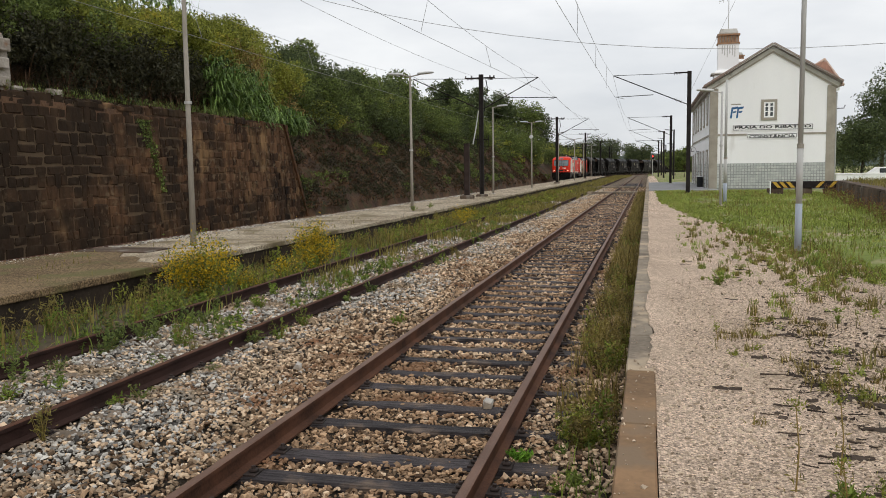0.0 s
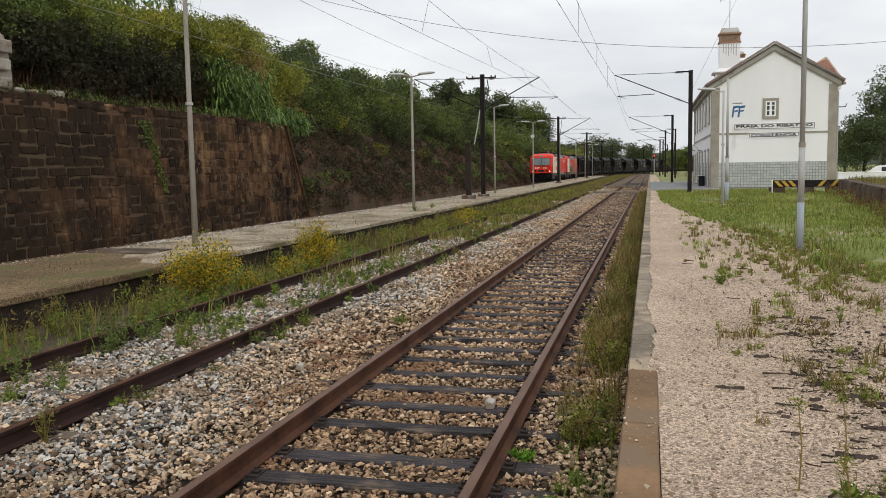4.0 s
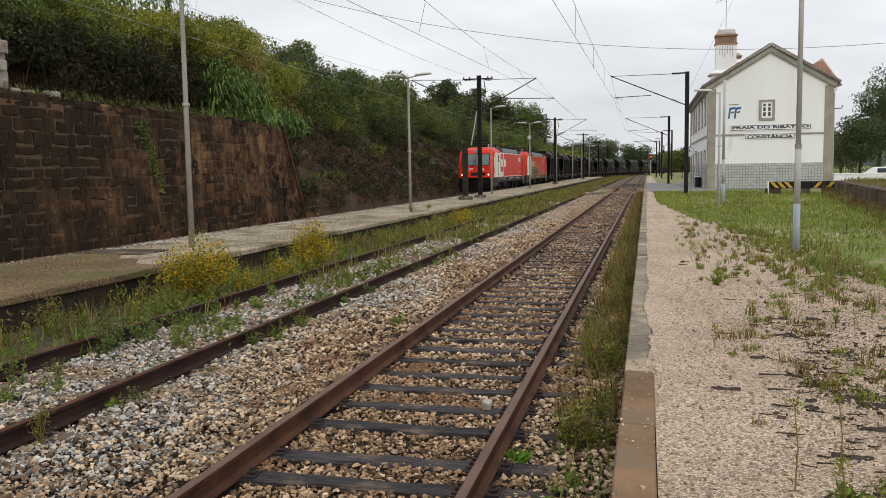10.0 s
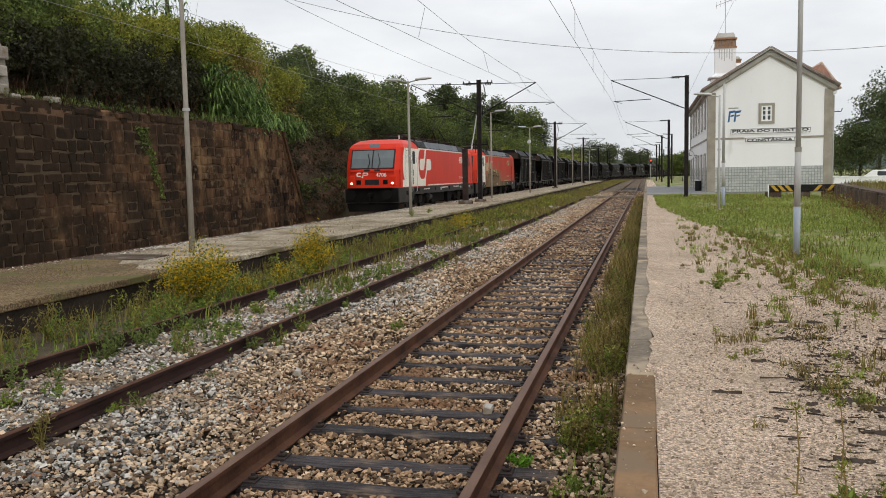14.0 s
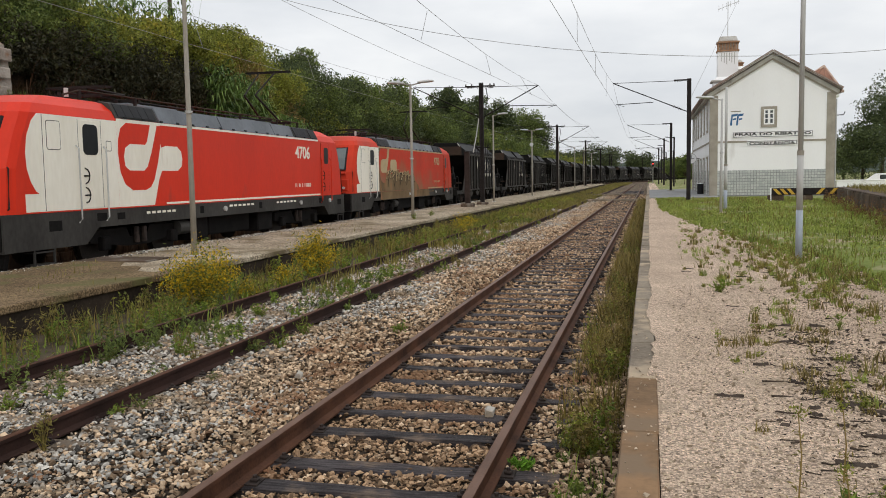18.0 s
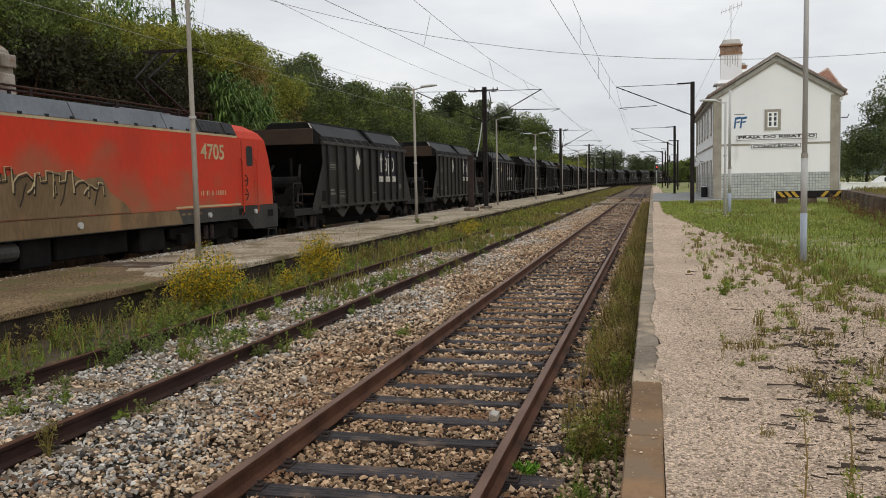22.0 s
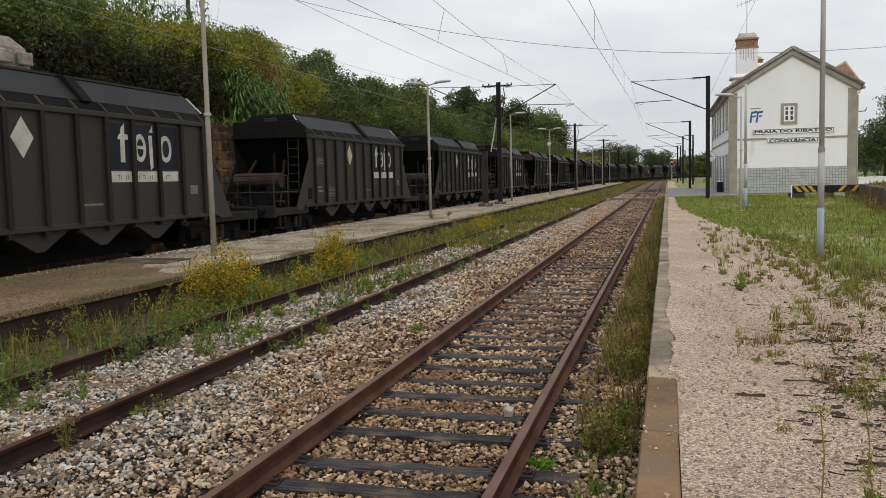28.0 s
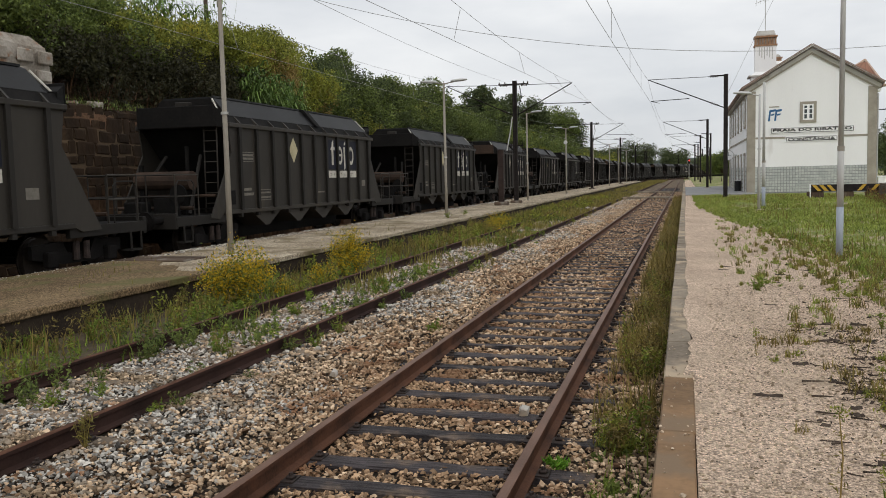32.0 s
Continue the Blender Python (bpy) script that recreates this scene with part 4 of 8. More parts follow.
def mast_right(x, y, h):
    t = thing("catenary_mast", "dark steel overhead-line mast with one long bracket", "catenary mast", "overhead line masts", (x, y, ZP - 0.05))
    s = Shape().prism([(-0.12, -0.13), (0.12, -0.13), (0.12, -0.11), (0.012, -0.11), (0.012, 0.11), (0.12, 0.11), (0.12, 0.13), (-0.12, 0.13), (-0.12, 0.11), (-0.012, 0.11), (-0.012, -0.11), (-0.12, -0.11)], "z", 0, h)
    part("column", s, "mast", t)
    part("foundation", Shape().box(-0.35, 0.35, -0.35, 0.35, -0.3, 0.1, 0.04), "kerb", t)
    part("crossbar", Shape().box(-0.85, 0.0, -0.03, 0.03, h - 0.1, h - 0.03), "mast", t)
    cantilever(t, -0.12, h - 0.1, h - 1.95, -2.13 - x, h - 0.1, -1.95 - x, h - 1.45)
    return t


for y in (51.0, 95.0, 139.0, 183.0, 227.0):
    t = mast_left(y)
    if y < 60:
        part("hanging_rod", Shape().tube([(-0.16, -0.05, 5.25), (-0.3, -0.1, 4.3), (-0.5, -0.2, 3.2)], 0.035, 6), "galv", t, "pale rod hanging beside the mast")
        br = part("switch_frame", Shape().box(-0.45, 0.5, -0.10, -0.085, 3.46, 3.52), "mast", t, "dark bracket frame with upright rods")
        for x in (-0.4, -0.24, 0.24, 0.36, 0.46):
            part("rod", Shape().tube([(x, -0.12, 3.0), (x, -0.12, 3.75)], 0.018, 5), "mast", br)
for x, y, h in ((2.36, 53.2, 7.42), (2.23, 89.5, 6.95), (2.3, 133.0, 7.2), (2.6, 176.0, 7.2), (4.2, 215.0, 7.2)):
    mast_right(x, y, h)
# line masts on the far side of the running track
for y in (160.0, 205.0, 245.0, 285.0):
    x, yy, h_ = line_c(y)
    t = thing("catenary_mast", "slim dark overhead-line mast beside the far track", "catenary mast", "overhead line masts", (x - 3.2, yy, -0.3))
    mast_column(t, 8.0, 0.09)
    cantilever(t, 0.12, 7.8, 6.2, 3.3, 7.7, 3.2, 6.3)
# short stout post and its stay beside the first mast
t = thing("anchor_post", "stout dark steel post on a stone foot", "post", "", (-10.05, 47.1, ZP))
part("post", Shape().box(-0.15, 0.15, -0.12, 0.12, 0.1, 3.1, 0.02), "post_brown", t)
part("cap", Shape().box(-0.165, 0.165, -0.135, 0.135, 3.1, 3.14), "post_brown", t)
part("foot", Shape().box(-0.36, 0.36, -0.36, 0.36, -0.1, 0.2, 0.06), "dock", t)


def wire(name, pts, sag, label, r=0.007, n=14):
    s = Shape()
    line = []
    for (a, b) in zip(pts, pts[1:]):
        a, b = Vector(a), Vector(b)
        for k in range(n):
            u = k / n
            line.append(a.lerp(b, u) - Vector((0, 0, 4 * sag * u * (1 - u))))
    line.append(Vector(pts[-1]))
    s.tube(line, r, 5)
    return tagged(obj(name, s, "wire"), label, "wire", "overhead wires")


CW, MW = "thin dark contact wire over a track", "thin dark sagging messenger wire"
wire("contact_wire", [(-2.35, 9.2, 6.05), (-1.95, 53.2, 6.18), (-2.2, 89.5, 6.1), (-1.8, 133, 6.1), (-2.1, 176, 6.1), (0.2, 215, 6.1)], 0.02, CW)
wire("messenger_wire", [(-2.2, 9.2, 7.55), (-2.13, 53.2, 7.6), (-2.13, 89.5, 7.2), (-2.1, 133, 7.3), (-2.1, 176, 7.3), (0.1, 215, 7.3)], 0.6, MW)
wire("contact_wire", [(-7.2, 10, 5.92), (-5.36, 51, 6.17), (-5.9, 95, 6.15), (-5.5, 139, 6.15), (-5.8, 183, 6.15)], 0.02, CW)
wire("messenger_wire", [(-6.2, 7, 7.5), (-6.45, 51, 7.44), (-6.45, 95, 7.5), (-6.4, 139, 7.5), (-6.3, 183, 7.5)], 0.6, MW)
wire("contact_wire", [(-13.4, 7, 6.15), (-13.9, 51, 6.24), (-13.5, 95, 6.2), (-13.8, 139, 6.2), (-12.5, 190, 6.2), (-5, 255, 6.2)], 0.02, CW)
wire("messenger_wire", [(-13.8, 7, 7.7), (-14.2, 51, 7.75), (-14.0, 95, 7.7), (-13.8, 139, 7.7), (-12.5, 190, 7.6), (-5, 255, 7.6)], 0.55, MW)
wire("feeder_wire", [(-10.6, 7, 7.75), (-10.6, 51, 7.72), (-10.6, 95, 7.72), (-10.6, 139, 7.7), (-10.4, 183, 7.7)], 0.45, "thin dark feeder wire on the mast heads")
for k in range(4):
    for x, xm, y0, y1, zc, zm, sg in ((-2.15, -2.15, 9.2, 53.2, 6.1, 7.57, 0.6), (-6.2, -6.35, 7, 51, 6.05, 7.46, 0.6), (-13.7, -14, 7, 51, 6.2, 7.72, 0.55)):
        u = (k + 0.9) / 4.8
        y = y0 + (y1 - y0) * u
        if x == -6.2:
            x = -7.2 + 1.84 * (y - 10) / 41
        tagged(obj("dropper_wire", Shape().tube([(x, y, zc), (xm, y, zm - 4 * sg * u * (1 - u))], 0.007, 4), "wire"), "thin dark dropper wire between overhead wires", "wire", "overhead wires")
s = Shape().tube([(-24 + 2.4 * k, 45, 7.72 + 0.0056 * (8.2 - (-24 + 2.4 * k)) ** 2) for k in range(22)], 0.014, 5)
tagged(obj("service_cable", s, "wire"), "dark service cable sagging across the tracks", "cable")

# ---------------- station house ----------------


def text_mesh(words, width, height, bold=0.014):
    cu = bpy.data.curves.new("lettering", "FONT")
    cu.body = words
    cu.extrude, cu.offset = 0.01, bold
    cu.align_x, cu.align_y = "CENTER", "CENTER"
    ob = bpy.data.objects.new("lettering", cu)
    scene.collection.objects.link(ob)
    bpy.context.view_layer.update()
    me = bpy.data.meshes.new_from_object(ob.evaluated_get(bpy.context.evaluated_depsgraph_get()))
    bpy.data.objects.remove(ob)
    co = np.array([v.co[:] for v in me.vertices])
    lo, hi = co.min(0), co.max(0)
    for v in me.vertices:
        v.co.x = (v.co.x - (lo[0] + hi[0]) / 2) * width / (hi[0] - lo[0])
        v.co.y = (v.co.y - (lo[1] + hi[1]) / 2) * height / (hi[1] - lo[1])
    return me


def sash_window(parent, axis, at, w, h, surround=0.16, door=False):
    """A framed opening on a wall. axis 'y': the wall faces -y; 'x': it faces -x."""
    win = new("door" if door else "window")
    win.location = at
    win.parent = parent
    if axis == "x":
        win.rotation_euler.z = -math.pi / 2
    b = Shape()
    o = surround
    for x0, x1, z0, z1 in ((-w / 2 - o, -w / 2, -o * (not door), h + o), (w / 2, w / 2 + o, -o * (not door), h + o), (-w / 2, w / 2, h, h + o), (-w / 2, w / 2, -o * (not door), 0)):
        if z1 - z0 > 0.01:
            b.box(x0, x1, -0.05, 0.02, z0, z1)
    part("surround", b, "trim_stone", win, "grey stone surround")
    part("pane", Shape().box(-w / 2, w / 2, -0.012, 0.01, 0, h), "glass", win)
    f = Shape()
    for x0, x1 in ((-w / 2, -w / 2 + 0.1), (w / 2 - 0.1, w / 2), (-0.08, 0.08)):
        f.box(x0, x1, -0.035, -0.006, 0, h)
    for z in ((0, 0.1), (h * 0.36, h * 0.36 + 0.07), (h * 0.68, h * 0.68 + 0.07), (h - 0.1, h)):
        f.box(-w / 2, w / 2, -0.033, -0.008, *z)
    part("window_frame", f, "white", win, "white painted frame")
    return win


def build_house():
    X0, X1, Y0, Y1, G, E, A = 4.45, 13.03, 66.0, 91.0, 0.1, 7.95, 10.55
    mid = (X0 + X1) / 2
    h = thing("station_house", "white two-storey station house with a tiled dado and stone trim", "station building")
    s = Shape()
    s.loft([[(X0, y, G), (X1, y, G), (X1, y, E), (mid, y, A), (X0, y, E)] for y in (Y0, Y1)])
    part("wall", s, "white", h)
    # roof slabs with an overhang and a stepped cornice
    ov, th = 0.38, 0.16
    for sx, xe in ((-1, X0), (1, X1)):
        k = (A - E) / (mid - X0)
        xo = xe + sx * ov
        ze = E - k * ov
        s = Shape().prism([(mid, A + 0.02), (xo, ze + 0.02), (xo, ze + th), (mid, A + th + 0.06)], "y", Y0 - 0.3, Y1 + 0.3)
        roof = part("roof", s, "roof_tile", h, "weathered terracotta tile roof")
        n = 40
        t_ = Shape()
        for q in range(n):
            y = Y0 - 0.28 + (Y1 - Y0 + 0.5) * q / n
            t_.tube([(mid, y, A + th + 0.06), (xo + sx * 0.04, y, ze + th)], 0.13, 6, 0.15)
        tagged(part("tiles", t_, "roof_tile", roof), kind="stuff")
        # raking cornice on the gable: stone band, two mouldings, a row of tile ends and a limed verge
        for top, low, y0, y1, m_ in ((0.03, 0.40, 0.10, 0.0, "trim_stone"), (0.04, 0.27, 0.17, 0.10, "cornice_stone"), (0.07, 0.13, 0.24, 0.17, "cornice_stone")):
            xa = xe + sx * (y0 + 0.02)
            za = E - k * (y0 + 0.02)
            part("cornice", Shape().prism([(mid, A - low), (xa, za - low), (xa, za + top - 0.04), (mid, A + top - 0.04)], "y", Y0 - y0, Y0 - y1), m_, h, "grey stone raking cornice")
        for q in range(30):
            u = (q + 0.5) / 30
            x, z = mid + (xo - mid) * u, A + 0.03 + (ze - A) * u
            part("verge_tile", Shape().tube([(x, Y0 - 0.40, z + 0.045), (x, Y0 - 0.26, z + 0.045)], 0.062, 8), "trim_dark", h)
        part("verge_board", Shape().prism([(mid, A + 0.13), (xo, ze + 0.13), (xo, ze + 0.25), (mid, A + 0.27)], "y", Y0 - 0.40, Y0 - 0.302), "cornice_stone", h, "limed pale verge over the gable")
        # eaves cornice along the long wall
        part("eaves_cornice", Shape().box(min(xe, xe + sx * 0.3), max(xe, xe + sx * 0.3), Y0, Y1, E - 0.4, E - 0.13, 0.05), "trim_stone", h)
    # corner pilasters and belt courses
    for x in (X0, X1 - 0.52):
        part("pilaster", Shape().box(x - 0.03, x + 0.55, Y0 - 0.05, Y0 + 0.5, G, E - 0.25, 0.01), "trim_stone", h)
    part("pilaster", Shape().box(X0 - 0.05, X0 + 0.3, Y1 - 0.6, Y1 + 0.03, G, E - 0.25, 0.01), "trim_stone", h)
    part("belt_course", Shape().box(X0 + 0.52, X1 - 0.52, Y0 - 0.035, Y0 + 0.01, 4.22, 4.36), "trim_stone", h)
    part("belt_course", Shape().box(X0 - 0.04, X0 + 0.01, Y0 + 0.6, Y1 - 0.6, 4.22, 4.36), "trim_stone", h)
    # tiled dado
    def dado(face):
        back = Shape()
        t_ = Shape()
        if face == "y":
            back.box(X0 + 0.52, X1 - 0.52, Y0 - 0.02, Y0 + 0.01, G, 2.18)
            n = 38
            w = (X1 - X0 - 1.04) / n
            for i in range(n):
                for k in range(9):
                    x, z = X0 + 0.52 + i * w, 2.18 - (k + 1) * 0.205
                    t_.box(x + 0.016, x + w - 0.016, Y0 - 0.032, Y0 - 0.01, z + 0.016, z + 0.205 - 0.016)
        else:
            back.box(X0 - 0.02, X0 + 0.01, Y0 + 0.5, Y1 - 0.6, G, 2.18)
            for i in range(76):
                for k in range(6):
                    y, z = Y0 + 0.5 + i * 0.315, 2.18 - (k + 1) * 0.31
                    t_.box(X0 - 0.032, X0 - 0.01, y + 0.028, y + 0.287, z + 0.028, z + 0.282)
        d = part("dado", back, "grout", h, "dado of pale patterned tiles")
        tagged(part("tiles", t_, "tile_blue", d), kind="stuff")
    dado("y")
    dado("x")
    sash_window(h, "y", (8.56, Y0 - 0.03, 5.5), 0.72, 1.12, 0.19)
    for k in range(6):
        sash_window(h, "x", (X0 - 0.03, Y0 + 2.6 + 4.0 * k, 5.3), 1.0, 1.9, 0.17)
        sash_window(h, "x", (X0 - 0.03, Y0 + 2.6 + 4.0 * k, 0.36), 1.15, 2.75, 0.17, True)
    # name boards, black letters in a black border on white tiles
    for words, x0, x1, z0, z1 in (("PRAIA DO RIBATEJO", 6.02, 11.62, 4.56, 5.02), ("CONST\u00c2NCIA", 7.05, 10.55, 3.96, 4.36)):
        b = part("name_board", Shape().box(x0, x1, Y0 - 0.05, Y0 - 0.036, z0, z1), "white", h, "white station name board with black letters")
        f = Shape()
        e = 0.05
        f.box(x0 + e, x1 - e, Y0 - 0.056, Y0 - 0.05, z0 + e, z0 + e + 0.035).box(x0 + e, x1 - e, Y0 - 0.056, Y0 - 0.05, z1 - e - 0.035, z1 - e)
        f.box(x0 + e, x0 + e + 0.035, Y0 - 0.056, Y0 - 0.05, z0 + e, z1 - e).box(x1 - e - 0.035, x1 - e, Y0 - 0.056, Y0 - 0.05, z0 + e, z1 - e)
        part("border", f, "black", b)
        me = text_mesh(words, x1 - x0 - 0.34, (z1 - z0) * 0.58 * (1.25 if "\u00c2" in words else 1), 0.03)
        me.materials.append(M["black"])
        lt = new("lettering", me)
        lt.rotation_euler.x = math.pi / 2
        lt.location = ((x0 + x1) / 2, Y0 - 0.058, (z0 + z1) / 2)
        lt.parent = b
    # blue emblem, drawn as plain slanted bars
    for k in range(2):
        x = 5.85 + 0.42 * k
        s = Shape().prism([(x, 5.5), (x + 0.13, 5.5), (x + 0.2, 6.15), (x + 0.5, 6.2), (x + 0.54, 6.36), (x + 0.1, 6.3)], "y", Y0 - 0.012, Y0 + 0.004)
        part("emblem_bar", s, "blue", h, "blue painted emblem")
        part("emblem_bar", Shape().prism([(x + 0.2, 5.88), (x + 0.42, 5.92), (x + 0.45, 6.04), (x + 0.2, 6.0)], "y", Y0 - 0.012, Y0 + 0.004), "blue", h)
    part("emblem_bar", Shape().box(5.9, 6.6, Y0 - 0.012, Y0 + 0.004, 6.48, 6.56), "trim_stone", h)
    # chimneys
    def chimney(x, y, w, d, z0, z1, big):
        c = part("chimney", Shape().box(x - w / 2, x + w / 2, y - d / 2, y + d / 2, z0, z1 - 0.75 * big), "white", h, "white chimney with a terracotta crown")
        if big > 0.8:
            part("plinth", Shape().box(x - w / 2 - 0.3, x + w / 2 + 0.3, y - d / 2 - 0.25, y + d / 2 + 0.25, z0 - 0.6, z0 + 0.98), "white", c)
            part("plinth_ledge", Shape().box(x - w / 2 - 0.5, x + w / 2 + 0.42, y - d / 2 - 0.4, y + d / 2 + 0.4, z0 + 0.98, z0 + 1.12, 0.03), "cornice_stone", c)
            part("plinth_slope", Shape().loft([[(x - a, y - d / 2 - b_, z), (x + a, y - d / 2 - b_, z), (x + a, y + d / 2 + b_, z), (x - a, y + d / 2 + b_, z)] for a, b_, z in ((w / 2 + 0.3, 0.25, z0 + 1.12), (w / 2 + 0.04, 0.04, z0 + 1.38))]), "white", c)
            for q in range(6):
                part("chimney_stain", Shape().box(x - 0.5 + 0.19 * q, x - 0.44 + 0.19 * q, y - d / 2 - 0.006, y - d / 2 + 0.01, z1 - 1.95 - 0.13 * (q % 3), z1 - 1.3), "cornice_stone", c, "grey run-off streak")
        part("shelf", Shape().box(x - w / 2 - 0.07, x + w / 2 + 0.07, y - d / 2 - 0.07, y + d / 2 + 0.07, z1 - 0.8 * big, z1 - 0.72 * big), "terracotta", c)
        nb = max(4, int(w / 0.2))
        for k in range(nb + 1):
            xx = x - w / 2 + 0.05 + (w - 0.1) * k / nb
            part("brick", Shape().box(xx - 0.05, xx + 0.05, y - d / 2, y + d / 2, z1 - 0.72 * big, z1 - 0.36 * big), "terracotta", c)
        part("core", Shape().box(x - w / 2 + 0.06, x + w / 2 - 0.06, y - d / 2 + 0.06, y + d / 2 - 0.06, z1 - 0.74 * big, z1 - 0.3 * big), "ruin", c)
        part("crown", Shape().box(x - w / 2 - 0.08, x + w / 2 + 0.08, y - d / 2 - 0.08, y + d / 2 + 0.08, z1 - 0.37 * big, z1 - 0.28 * big, 0.02), "terracotta", c)
        part("cap", Shape().box(x - w / 2 + 0.05, x + w / 2 - 0.05, y - d / 2 + 0.05, y + d / 2 - 0.05, z1 - 0.28 * big, z1 - 0.18 * big, 0.05), "cornice_stone", c)
        part("cap_top", Shape().loft([[(x - a, y - b_, z), (x + a, y - b_, z), (x + a, y + b_, z), (x - a, y + b_, z)] for a, b_, z in ((w / 2 - 0.07, d / 2 - 0.07, z1 - 0.18 * big), (w / 2 - 0.16, d / 2 - 0.15, z1 - 0.03), (w / 2 - 0.24, d / 2 - 0.22, z1))]), "cornice_stone", c)
    chimney(6.05, 71.0, 1.55, 0.9, 8.2, 12.75, 1.5)
    chimney(7.3, 74.5, 0.55, 0.55, 9.4, 11.35, 0.9)
    # hipped wing behind
    s = Shape().box(X1 - 0.2, 14.9, 75.3, 85, G, 8.4)
    part("wing_wall", s, "trim_stone", h)
    s = Shape().add([(10.6, 74.9, 8.4), (15.35, 74.9, 8.4), (15.35, 85.4, 8.4), (10.6, 85.4, 8.4), (14.45, 78.0, 10.85), (14.45, 83.0, 10.85)],
                    [(0, 1, 4), (1, 2, 5, 4), (2, 3, 5), (3, 0, 4, 5), (3, 2, 1, 0)])
    part("wing_roof", s, "roof_tile", h, "hipped terracotta tile roof")
    part("wing_ridge", Shape().tube([(15.35, 74.9, 8.45), (14.45, 78.0, 10.9), (14.45, 83.0, 10.9)], 0.12, 6), "roof_ridge", h, "limed pinkish ridge tiles")
    part("wing_ridge", Shape().tube([(10.6, 74.9, 8.45), (14.45, 78.0, 10.9)], 0.12, 6), "roof_ridge", h, "limed pinkish ridge tiles")
    part("wing_cornice", Shape().box(12.9, 15.15, 75.1, 85.2, 8.05, 8.38, 0.06), "white", h)
    for q in range(17):
        u = (q + 0.5) / 17
        part("roof_course", Shape().tube([(10.75 + 4.5 * u, 74.86, 8.46), (14.45 + (10.75 + 4.5 * u - 14.45) * 0.12, 77.6, 10.62)], 0.07, 6), "wing_tile", h)
    part("wing_lamp", Shape().tube([(14.9, 75.4, 6.6), (15.5, 75.2, 6.6), (15.6, 75.2, 6.85)], 0.04, 6), "mast", h)
    part("gutter", Shape().tube([(X1 + 0.12, Y0 + 0.15, 7.2), (X1 + 0.12, Y0 + 0.15, 0.4)], 0.05, 8), "galv", h)
    return h


build_house()
t = thing("aerial", "thin rooftop television aerial with stay wires", "aerial", "", (6.05, 71, 12.7))
part("mast", Shape().tube([(0, 0, 0), (0, 0, 2.75)], 0.028, 6), "galv", t)
part("boom", Shape().tube([(-0.75, 0, 2.2), (0.85, 0, 2.75)], 0.02, 5), "galv", t)
for k in range(6):
    x = -0.7 + 0.29 * k
    part("rod", Shape().tube([(x, -0.1, 2.0 + 0.1 * k), (x + 0.03, 0.1, 2.5 + 0.1 * k)], 0.014, 4), "galv", t)
part("stay_wire", Shape().tube([(0.7, 0, 2.7), (-3.1, -2.0, -5.3)], 0.012, 4), "wire", t)
t = thing("station_clock", "round white station clock on a wall bracket", "clock", "", (3.75, 79.0, 3.35))
part("case", Shape().tube([(0, -0.09, 0), (0, 0.09, 0)], 0.45, 24), "galv", t)
part("face", Shape().tube([(0, -0.1, 0), (0, -0.088, 0)], 0.4, 24), "white", t)
part("pointer", Shape().box(-0.02, 0.02, -0.112, -0.102, -0.05, 0.3).box(0, 0.22, -0.112, -0.102, -0.02, 0.02), "black", t)
part("bracket", Shape().tube([(0.4, 0, 0), (0.74, 0, 0)], 0.03, 6), "mast", t)
t = thing("litter_bin", "dark litter bin standing by the house wall", "bin", "", (4.1, 71.5, ZP))
part("drum", Shape().tube([(0, 0, 0.02), (0, 0, 0.85)], 0.24, 14), "black", t)
part("rim", Shape().tube([(0, 0, 0.85), (0, 0, 0.9)], 0.27, 14), "white", t)

# ---------------- loading dock and surroundings ----------------
t = thing("loading_dock", "stained concrete loading dock with a raised earth top", "loading dock")
s = Shape().prism([(10.1, 50.1), (5.2, 12.0), (30.0, 12.0), (30.0, 50.1)], "z", -0.1, 1.12)
part("dock_body", s, "dock", t)
for k in range(12):
    u0, u1 = k / 12, (k + 0.97) / 12
    a = Vector((10.1, 50.1, 0)).lerp(Vector((5.2, 12.0, 0)), u0)
    b = Vector((10.1, 50.1, 0)).lerp(Vector((5.2, 12.0, 0)), u1)
    part("dock_panel", Shape().prism([(a.x - 0.05, a.y), (b.x - 0.05, b.y), (b.x + 0.01, b.y), (a.x + 0.01, a.y)], "z", 0.1, 1.02 + 0.03 * (k % 3)), "dock", t)
t = thing("buffer_barrier", "dark steel barrier beam with yellow warning stripes", "barrier", "", (6.66, 50.0, 0.2))
part("beam", Shape().box(0, 3.45, -0.12, 0.06, 0.52, 0.9, 0.02), "mast", t)
for x in (0.06, 0.42, 0.78, 2.3, 2.95):
    d = 0.28 if x < 1.5 else -0.28
    part("stripe", Shape().prism([(x + (0 if d > 0 else 0.28), 0.87), (x + 0.2 + (0 if d > 0 else 0.28), 0.87), (x + 0.2 + (d if d > 0 else 0), 0.55), (x + (d if d > 0 else 0), 0.55)], "y", -0.128, -0.118), "yellow", t, "yellow warning stripe")
for x in (0.25, 1.75, 3.2):
    part("block", Shape().box(x - 0.42, x + 0.42, -0.06, 0.3, -0.1, 0.52, 0.04), "dock", t)
part("end_plate", Shape().box(-0.05, 0.0, -0.14, 0.1, 0.0, 0.92), "white", t)
t = thing("white_parapet", "low whitewashed wall with faded scribbles", "wall", "", (12.45, 62, 0.4))
part("wall_body", Shape().box(0, 11, 0, 0.3, -0.2, 0.92, 0.02), "white", t)
part("coping", Shape().box(-0.05, 11.05, -0.05, 0.35, 0.92, 1.0, 0.02), "white", t)
